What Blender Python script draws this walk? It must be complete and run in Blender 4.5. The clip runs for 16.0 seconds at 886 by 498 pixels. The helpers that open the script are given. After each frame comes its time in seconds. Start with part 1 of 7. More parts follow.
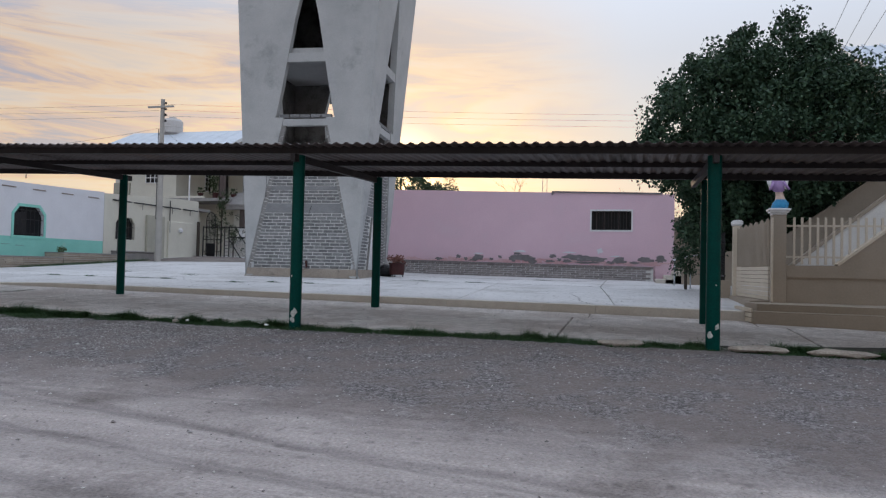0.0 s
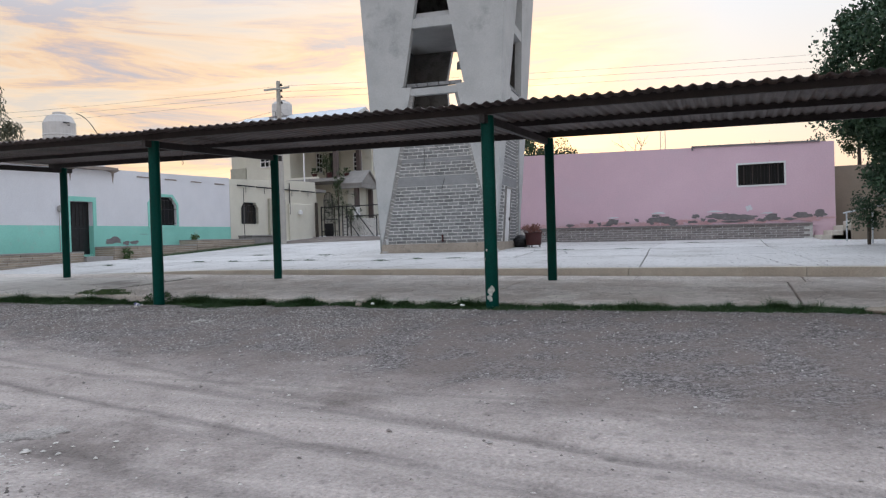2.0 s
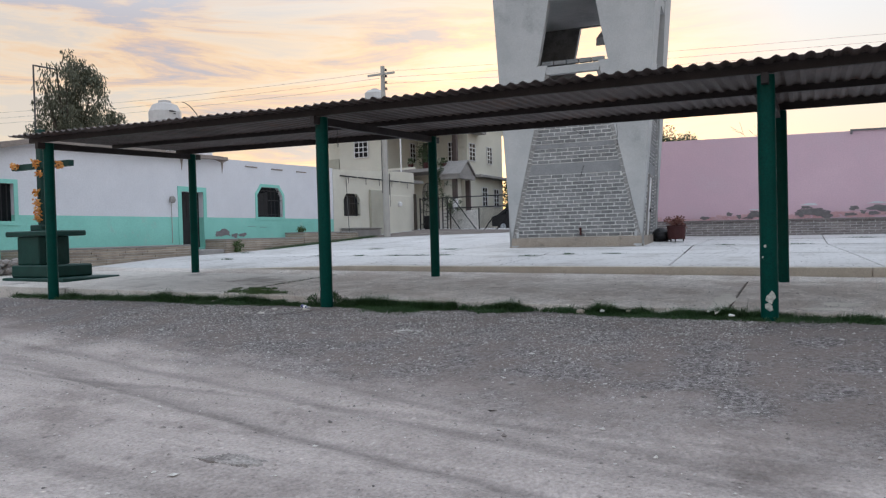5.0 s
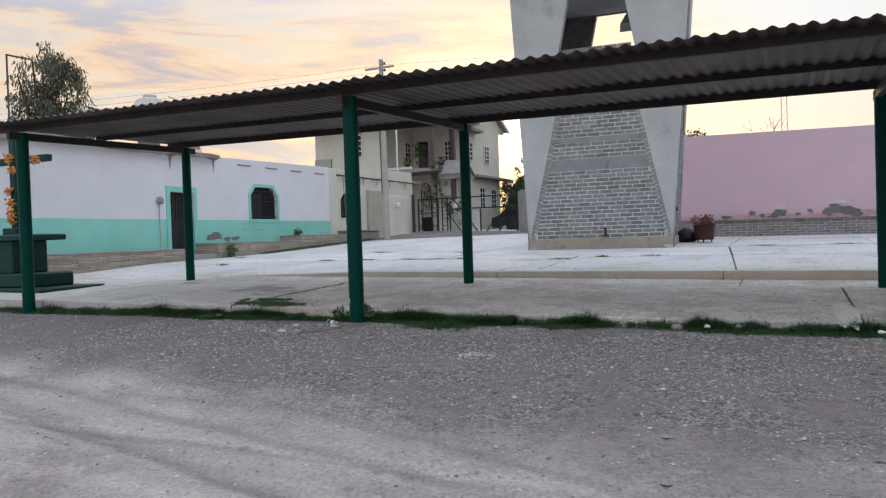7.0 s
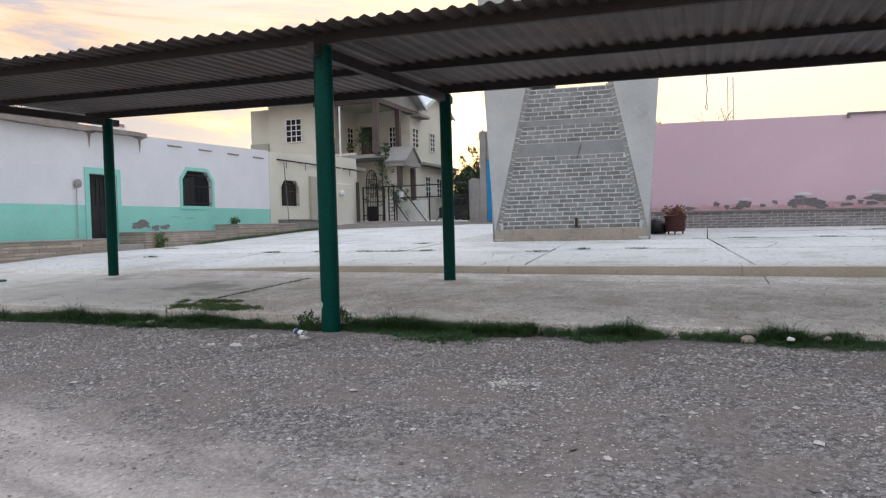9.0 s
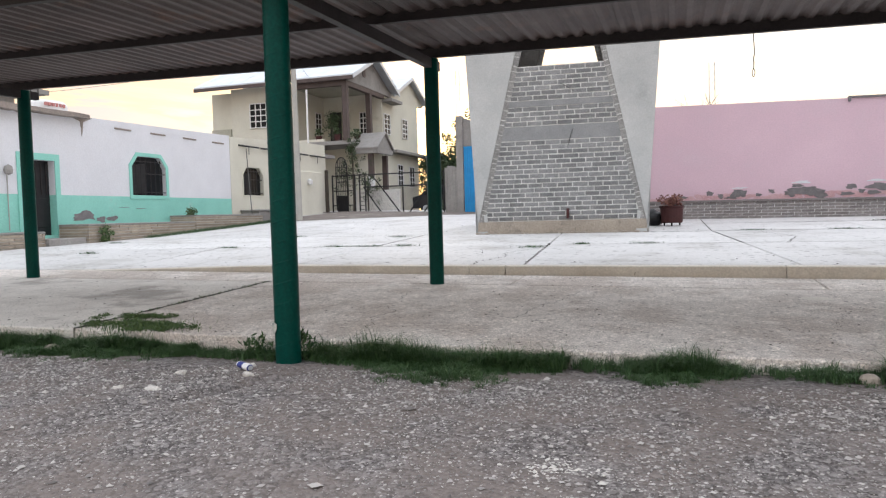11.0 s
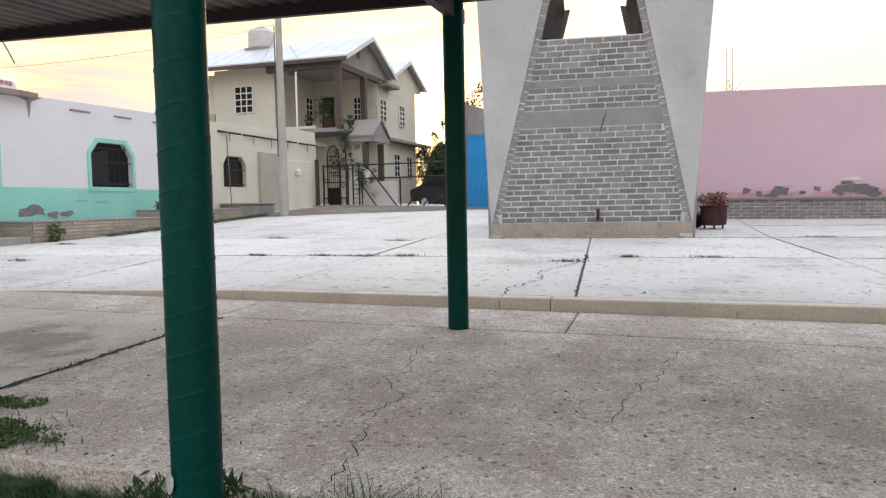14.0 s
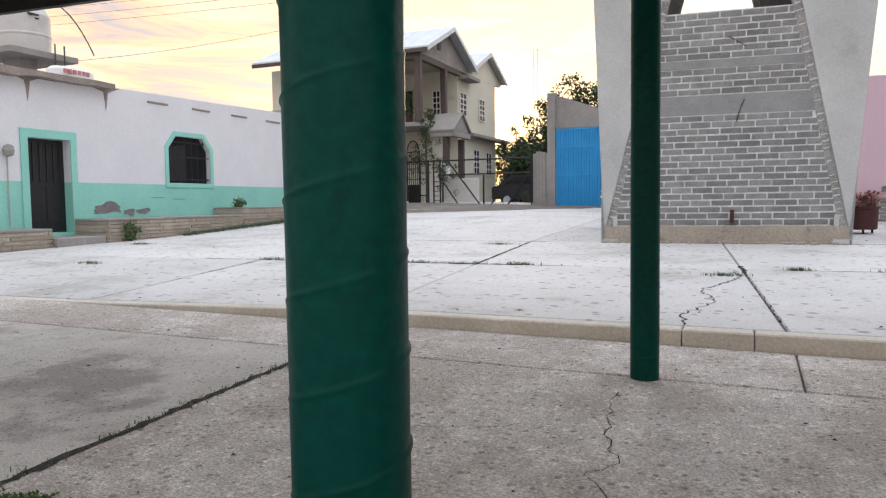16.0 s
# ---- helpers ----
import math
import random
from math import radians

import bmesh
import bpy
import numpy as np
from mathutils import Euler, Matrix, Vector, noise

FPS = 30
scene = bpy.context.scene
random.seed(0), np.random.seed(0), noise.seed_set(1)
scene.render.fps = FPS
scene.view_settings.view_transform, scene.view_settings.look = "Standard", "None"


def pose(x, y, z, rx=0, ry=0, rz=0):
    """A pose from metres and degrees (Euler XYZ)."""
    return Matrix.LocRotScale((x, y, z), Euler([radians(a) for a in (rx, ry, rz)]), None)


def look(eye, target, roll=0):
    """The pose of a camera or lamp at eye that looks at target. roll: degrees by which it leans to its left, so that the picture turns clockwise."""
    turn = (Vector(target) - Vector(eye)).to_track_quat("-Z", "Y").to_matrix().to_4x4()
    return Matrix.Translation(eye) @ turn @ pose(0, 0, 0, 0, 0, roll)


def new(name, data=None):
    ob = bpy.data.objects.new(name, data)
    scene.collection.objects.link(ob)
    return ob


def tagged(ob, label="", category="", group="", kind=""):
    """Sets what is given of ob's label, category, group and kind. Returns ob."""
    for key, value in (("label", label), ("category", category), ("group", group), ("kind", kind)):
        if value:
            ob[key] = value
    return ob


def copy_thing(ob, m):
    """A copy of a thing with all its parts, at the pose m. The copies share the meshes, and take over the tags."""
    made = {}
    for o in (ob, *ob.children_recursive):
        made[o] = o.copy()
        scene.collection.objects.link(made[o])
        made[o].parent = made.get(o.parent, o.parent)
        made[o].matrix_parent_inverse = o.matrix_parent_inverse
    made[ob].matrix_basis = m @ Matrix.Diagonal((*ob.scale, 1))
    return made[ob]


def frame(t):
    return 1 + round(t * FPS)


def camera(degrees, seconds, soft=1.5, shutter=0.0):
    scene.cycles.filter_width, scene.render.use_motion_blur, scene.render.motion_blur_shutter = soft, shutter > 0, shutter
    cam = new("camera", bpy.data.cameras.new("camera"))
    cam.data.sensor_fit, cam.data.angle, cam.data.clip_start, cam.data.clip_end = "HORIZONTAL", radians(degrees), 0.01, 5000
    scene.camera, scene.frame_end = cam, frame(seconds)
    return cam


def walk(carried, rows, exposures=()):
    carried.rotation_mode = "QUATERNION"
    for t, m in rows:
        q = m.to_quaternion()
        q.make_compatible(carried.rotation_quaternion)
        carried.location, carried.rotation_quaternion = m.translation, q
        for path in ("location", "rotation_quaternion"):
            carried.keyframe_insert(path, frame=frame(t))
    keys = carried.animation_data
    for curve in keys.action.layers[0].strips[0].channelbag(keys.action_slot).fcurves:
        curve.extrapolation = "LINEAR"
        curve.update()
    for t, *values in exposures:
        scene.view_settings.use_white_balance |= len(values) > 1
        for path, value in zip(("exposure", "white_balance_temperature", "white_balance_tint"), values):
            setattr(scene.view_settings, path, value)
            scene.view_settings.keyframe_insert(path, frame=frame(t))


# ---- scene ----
cam = camera(62.6, 16.0, soft=1.25)
PATH = [
    (0, (12.081, -11.203, 1.06), (11.574, -9.269, 1.112), 1.3),
    (0.5, (11.64, -11.018, 1.072), (11.325, -9.044, 1.117), 2.5),
    (1, (11.132, -10.854, 1.047), (10.89, -8.869, 1.079), 2.8),
    (1.5, (10.59, -10.679, 1.062), (10.165, -8.725, 1.066), 1.1),
    (2, (10.044, -10.528, 1.052), (9.301, -8.672, 1.026), -1.7),
    (2.5, (9.519, -10.423, 1.019), (8.589, -8.654, 0.97), -1.2),
    (3, (8.961, -10.311, 0.981), (7.981, -8.567, 0.939), -1.1),
    (3.5, (8.457, -10.185, 0.997), (7.502, -8.428, 0.955), -1.5),
    (6, (6.2, -8.92, 1.146), (5.314, -7.127, 1.11), -1.4),
    (6.5, (5.806, -8.604, 1.115), (4.923, -6.81, 1.083), -1.7),
    (7, (5.406, -8.327, 1.107), (4.549, -6.52, 1.074), -1.9),
    (7.5, (5.029, -7.989, 1.1), (4.201, -6.168, 1.094), -2.8),
    (8, (4.631, -7.634, 1.088), (3.841, -5.797, 1.06), -3.3),
    (8.5, (4.271, -7.258, 1.091), (3.542, -5.396, 1.042), -2.1),
    (11, (3.107, -5.099, 1.139), (2.495, -3.198, 1.046), -1.6),
    (11.5, (2.937, -4.627, 1.191), (2.343, -2.721, 1.079), -0.7),
    (12, (2.726, -4.151, 1.21), (2.183, -2.235, 1.025), -1.4),
    (12.5, (2.555, -3.66, 1.234), (2.029, -1.74, 1.036), -0.9),
    (13, (2.324, -3.242, 1.241), (1.711, -1.348, 1.049), -1.3),
    (13.5, (2.134, -2.835, 1.287), (1.533, -0.935, 1.118), -1.1),
    (14, (1.977, -2.455, 1.371), (1.38, -0.55, 1.249), -1.1),
    (14.5, (1.734, -2.073, 1.377), (1.133, -0.169, 1.263), -1.0),
    (15, (1.476, -1.722, 1.367), (0.840, 0.171, 1.255), -0.9),
    (15.5, (1.116, -1.356, 1.39), (0.421, 0.516, 1.279), -0.9),
    (16, (0.759, -1.049, 1.415), (-0.011, 0.793, 1.289), -0.8),
]
walk(cam, [(t, look(eye, at, roll)) for t, eye, at, roll in PATH],
     exposures=[(0, -0.40, 5850, 9), (1.0, -0.24, 6000, 9), (1.5, -0.06, 6150, 9), (2.5, -0.04, 6100, 8), (3.5, -0.12, 6050, 8), (6.0, -0.04, 6050, 7),
                (8.5, 0.08, 6200, 8), (11.0, 0.55, 6600, 9), (12.0, 0.50, 6650, 9), (12.5, 0.46, 6700, 9), (14.5, 0.42, 6700, 10), (16.0, 0.36, 6600, 10)])

SUN_DIR = Vector((-0.308, 0.942, 0.135)).normalized()


def build_world():
    world = bpy.data.worlds.new("dusk_sky")
    scene.world = world
    world.use_nodes = True
    nt = world.node_tree
    n, l = nt.nodes, nt.links
    n.clear()
    out, bg = n.new("ShaderNodeOutputWorld"), n.new("ShaderNodeBackground")
    tc = n.new("ShaderNodeTexCoord")
    sky = n.new("ShaderNodeTexSky")
    sky.sky_type, sky.sun_disc = "NISHITA", False
    sky.sun_elevation, sky.sun_rotation = radians(7.8), math.atan2(SUN_DIR.x, SUN_DIR.y)
    sep = n.new("ShaderNodeSeparateXYZ")
    l.new(tc.outputs["Generated"], sep.inputs[0])
    ramp = n.new("ShaderNodeValToRGB")
    l.new(sep.outputs["Z"], ramp.inputs[0])
    e = ramp.color_ramp.elements
    e[0].position, e[0].color = 0.0, (0.72, 0.46, 0.33, 1)
    e[1].position, e[1].color = 1.0, (1.35, 1.40, 1.55, 1)
    for p, c in ((0.08, (0.73, 0.53, 0.40, 1)), (0.17, (0.72, 0.60, 0.50, 1)), (0.28, (0.70, 0.67, 0.67, 1)), (0.42, (0.88, 0.91, 0.99, 1))):
        k = e.new(p)
        k.color = c
    # warm glow towards the set sun
    dot = n.new("ShaderNodeVectorMath")
    dot.operation = "DOT_PRODUCT"
    l.new(tc.outputs["Generated"], dot.inputs[0])
    dot.inputs[1].default_value = SUN_DIR
    glow = n.new("ShaderNodeMapRange")
    glow.inputs[1].default_value, glow.inputs[2].default_value = 0.925, 1.0
    l.new(dot.outputs["Value"], glow.inputs[0])
    power = n.new("ShaderNodeMath")
    power.operation, power.inputs[1].default_value = "POWER", 3.0
    l.new(glow.outputs[0], power.inputs[0])
    warm = n.new("ShaderNodeMix")
    warm.data_type = "RGBA"
    l.new(power.outputs[0], warm.inputs[0])
    l.new(ramp.outputs[0], warm.inputs[6])
    warm.inputs[7].default_value = (0.84, 0.53, 0.29, 1)
    # small bright core where the low sun burns through the haze
    core = n.new("ShaderNodeMapRange")
    core.inputs[1].default_value, core.inputs[2].default_value = 0.9975, 1.0
    l.new(dot.outputs["Value"], core.inputs[0])
    core_power = n.new("ShaderNodeMath")
    core_power.operation, core_power.inputs[1].default_value = "POWER", 2.0
    l.new(core.outputs[0], core_power.inputs[0])
    # streaked clouds, low in the west
    stretch = n.new("ShaderNodeMapping")
    stretch.inputs["Scale"].default_value = (2.2, 2.2, 15)
    stretch.inputs["Rotation"].default_value = (0.10, 0.16, 0)
    l.new(tc.outputs["Generated"], stretch.inputs[0])
    cloud = n.new("ShaderNodeTexNoise")
    cloud.inputs["Scale"].default_value, cloud.inputs["Detail"].default_value, cloud.inputs["Roughness"].default_value = 1.55, 7, 0.64
    cloud.inputs["Distortion"].default_value = 0.5
    l.new(stretch.outputs[0], cloud.inputs[0])
    west = n.new("ShaderNodeMapRange")
    west.inputs[1].default_value, west.inputs[2].default_value = 0.80, 0.95
    westdot = n.new("ShaderNodeVectorMath")
    westdot.operation = "DOT_PRODUCT"
    l.new(tc.outputs["Generated"], westdot.inputs[0])
    westdot.inputs[1].default_value = Vector((-0.62, 0.79, 0.2)).normalized()
    l.new(westdot.outputs["Value"], west.inputs[0])
    tint = n.new("ShaderNodeValToRGB")
    l.new(cloud.outputs[0], tint.inputs[0])
    t = tint.color_ramp.elements
    t[0].position, t[0].color = 0.39, (0.46, 0.38, 0.40, 1)
    t[1].position, t[1].color = 0.64, (0.70, 0.56, 0.46, 1)
    for p, c in ((0.445, (0.68, 0.45, 0.34, 1)), (0.49, (0.87, 0.55, 0.31, 1)), (0.55, (0.86, 0.62, 0.42, 1))):
        k = t.new(p)
        k.color = c
    cover = n.new("ShaderNodeMapRange")
    cover.inputs[1].default_value, cover.inputs[2].default_value = 0.36, 0.25
    l.new(sep.outputs["Z"], cover.inputs[0])
    both = n.new("ShaderNodeMath")
    both.operation = "MULTIPLY"
    l.new(west.outputs[0], both.inputs[0])
    l.new(cover.outputs[0], both.inputs[1])
    soft = n.new("ShaderNodeMath")
    soft.operation, soft.inputs[1].default_value = "MULTIPLY", 0.95
    l.new(both.outputs[0], soft.inputs[0])
    clouds = n.new("ShaderNodeMix")
    clouds.data_type = "RGBA"
    l.new(soft.outputs[0], clouds.inputs[0])
    l.new(warm.outputs[2], clouds.inputs[6])
    l.new(tint.outputs[0], clouds.inputs[7])
    burn = n.new("ShaderNodeMix")
    burn.data_type = "RGBA"
    l.new(core_power.outputs[0], burn.inputs[0])
    l.new(clouds.outputs[2], burn.inputs[6])
    burn.inputs[7].default_value = (2.2, 1.55, 0.85, 1)
    # the sky clears and whitens north of the set sun
    eastdot = n.new("ShaderNodeVectorMath")
    eastdot.operation = "DOT_PRODUCT"
    l.new(tc.outputs["Generated"], eastdot.inputs[0])
    eastdot.inputs[1].default_value = Vector((0.30, 0.93, 0.22)).normalized()
    east = n.new("ShaderNodeMapRange")
    east.interpolation_type = "SMOOTHSTEP"
    east.inputs[1].default_value, east.inputs[2].default_value, east.inputs[3].default_value, east.inputs[4].default_value = 0.80, 0.985, 1.0, 1.16
    l.new(eastdot.outputs["Value"], east.inputs[0])
    bright = n.new("ShaderNodeVectorMath")
    bright.operation = "SCALE"
    l.new(burn.outputs[2], bright.inputs[0])
    l.new(east.outputs[0], bright.inputs["Scale"])
    add = n.new("ShaderNodeMix")
    add.data_type, add.blend_type = "RGBA", "ADD"
    add.inputs[0].default_value = 0.03
    l.new(bright.outputs[0], add.inputs[6])
    l.new(sky.outputs[0], add.inputs[7])
    l.new(add.outputs[2], bg.inputs[0])
    bg.inputs[1].default_value = 1.0
    l.new(bg.outputs[0], out.inputs[0])


build_world()
sun = new("sun", bpy.data.lights.new("sun", "SUN"))
sun.data.energy, sun.data.angle, sun.data.color = 0.5, radians(14), (1.0, 0.72, 0.45)
sun.matrix_world = look(SUN_DIR * 60, (0, 0, 0))


# ---- materials ----
def mat(name, c1, c2, scale=1.5, rough=0.85, bump=0.25, fine=55.0, grain=0.25, metal=0.0, vary=0.0, spec=0.35, stain=None, stain_scale=0.6, stain_cut=0.56, stain_edge=0.14, pits=0.0, chips=1.0):
    """Two colours mixed by large noise, fine grain in colour and relief, optional stains, variation from piece to piece."""
    m = bpy.data.materials.new(name)
    m.use_nodes = True
    nt = m.node_tree
    n, l = nt.nodes, nt.links
    p = n["Principled BSDF"]
    geo = n.new("ShaderNodeNewGeometry")
    big = n.new("ShaderNodeTexNoise")
    big.inputs["Scale"].default_value, big.inputs["Detail"].default_value, big.inputs["Roughness"].default_value = scale, 6, 0.65
    l.new(geo.outputs["Position"], big.inputs["Vector"])
    ramp = n.new("ShaderNodeMapRange")
    ramp.inputs[1].default_value, ramp.inputs[2].default_value = 0.32, 0.68
    l.new(big.outputs[0], ramp.inputs[0])
    mix = n.new("ShaderNodeMix")
    mix.data_type = "RGBA"
    mix.inputs[6].default_value, mix.inputs[7].default_value = (*c1, 1), (*c2, 1)
    l.new(ramp.outputs[0], mix.inputs[0])
    col = mix.outputs[2]
    if stain:
        sn = n.new("ShaderNodeTexNoise")
        sn.inputs["Scale"].default_value, sn.inputs["Detail"].default_value, sn.inputs["Roughness"].default_value = stain_scale, 8, 0.7
        l.new(geo.outputs["Position"], sn.inputs["Vector"])
        sr = n.new("ShaderNodeMapRange")
        sr.inputs[1].default_value, sr.inputs[2].default_value = stain_cut, stain_cut + stain_edge
        l.new(sn.outputs[0], sr.inputs[0])
        sm = n.new("ShaderNodeMix")
        sm.data_type = "RGBA"
        l.new(sr.outputs[0], sm.inputs[0])
        l.new(col, sm.inputs[6])
        sm.inputs[7].default_value = (*stain, 1)
        col = sm.outputs[2]
    small = n.new("ShaderNodeTexNoise")
    small.inputs["Scale"].default_value, small.inputs["Detail"].default_value = fine, 5
    l.new(geo.outputs["Position"], small.inputs["Vector"])
    gr = n.new("ShaderNodeMapRange")
    gr.inputs[1].default_value, gr.inputs[2].default_value = 0.3, 0.7
    gr.inputs[3].default_value, gr.inputs[4].default_value = 1 - grain, 1 + grain
    l.new(small.outputs[0], gr.inputs[0])
    mul = n.new("ShaderNodeVectorMath")
    mul.operation = "SCALE"
    l.new(col, mul.inputs[0])
    l.new(gr.outputs[0], mul.inputs["Scale"])
    col = mul.outputs[0]
    if vary:
        oi = n.new("ShaderNodeObjectInfo")
        vr = n.new("ShaderNodeMapRange")
        vr.inputs[3].default_value, vr.inputs[4].default_value = 1 - vary, 1 + vary
        l.new(oi.outputs["Random"], vr.inputs[0])
        vm = n.new("ShaderNodeVectorMath")
        vm.operation = "SCALE"
        l.new(col, vm.inputs[0])
        l.new(vr.outputs[0], vm.inputs["Scale"])
        col = vm.outputs[0]
    if pits:
        pv = n.new("ShaderNodeTexVoronoi")
        pv.inputs["Scale"].default_value = pits
        l.new(geo.outputs["Position"], pv.inputs["Vector"])
        pw = n.new("ShaderNodeSeparateColor")
        l.new(pv.outputs["Color"], pw.inputs[0])
        size = n.new("ShaderNodeMath")
        size.operation, size.inputs[1].default_value = "MULTIPLY", 0.30
        l.new(pw.outputs[0], size.inputs[0])
        inside = n.new("ShaderNodeMath")
        inside.operation = "SUBTRACT"
        l.new(pv.outputs["Distance"], inside.inputs[0])
        l.new(size.outputs[0], inside.inputs[1])
        pr = n.new("ShaderNodeMapRange")
        pr.inputs[1].default_value, pr.inputs[2].default_value, pr.inputs[3].default_value, pr.inputs[4].default_value = -0.05, 0.1, 0.55, 1.0
        l.new(inside.outputs[0], pr.inputs[0])
        pm = n.new("ShaderNodeVectorMath")
        pm.operation = "SCALE"
        l.new(col, pm.inputs[0])
        l.new(pr.outputs[0], pm.inputs["Scale"])
        col = pm.outputs[0]
        # pale aggregate showing through
        av = n.new("ShaderNodeTexVoronoi")
        av.inputs["Scale"].default_value = pits * 2.1
        l.new(geo.outputs["Position"], av.inputs["Vector"])
        aw = n.new("ShaderNodeSeparateColor")
        l.new(av.outputs["Color"], aw.inputs[0])
        ar = n.new("ShaderNodeMapRange")
        ar.inputs[1].default_value, ar.inputs[2].default_value, ar.inputs[3].default_value, ar.inputs[4].default_value = 0.80, 0.95, 1.0, chips
        l.new(aw.outputs[1], ar.inputs[0])
        am = n.new("ShaderNodeVectorMath")
        am.operation = "SCALE"
        l.new(col, am.inputs[0])
        l.new(ar.outputs[0], am.inputs["Scale"])
        col = am.outputs[0]
    l.new(col, p.inputs["Base Color"])
    p.inputs["Metallic"].default_value = metal
    p.inputs["Specular IOR Level"].default_value = spec
    rr = n.new("ShaderNodeMapRange")
    rr.inputs[3].default_value, rr.inputs[4].default_value = max(0.05, rough - 0.1), min(1, rough + 0.1)
    l.new(big.outputs[0], rr.inputs[0])
    l.new(rr.outputs[0], p.inputs["Roughness"])
    if bump:
        b = n.new("ShaderNodeBump")
        b.inputs["Strength"].default_value, b.inputs["Distance"].default_value = bump, 0.018 if pits else 0.01
        l.new(small.outputs[0], b.inputs["Height"])
        l.new(b.outputs[0], p.inputs["Normal"])
    return m


def leafy(name, c1, c2):
    m = bpy.data.materials.new(name)
    m.use_nodes = True
    nt = m.node_tree
    n, l = nt.nodes, nt.links
    p = n["Principled BSDF"]
    geo = n.new("ShaderNodeNewGeometry")
    mix = n.new("ShaderNodeMix")
    mix.data_type = "RGBA"
    mix.inputs[6].default_value, mix.inputs[7].default_value = (*c1, 1), (*c2, 1)
    l.new(geo.outputs["Random Per Island"], mix.inputs[0])
    l.new(mix.outputs[2], p.inputs["Base Color"])
    p.inputs["Roughness"].default_value = 0.55
    p.inputs["Specular IOR Level"].default_value = 0.3
    return m


def glass_dark(name):
    m = bpy.data.materials.new(name)
    m.use_nodes = True
    p = m.node_tree.nodes["Principled BSDF"]
    p.inputs["Base Color"].default_value = (0.012, 0.014, 0.016, 1)
    p.inputs["Roughness"].default_value = 0.25
    p.inputs["Specular IOR Level"].default_value = 0.18
    return m


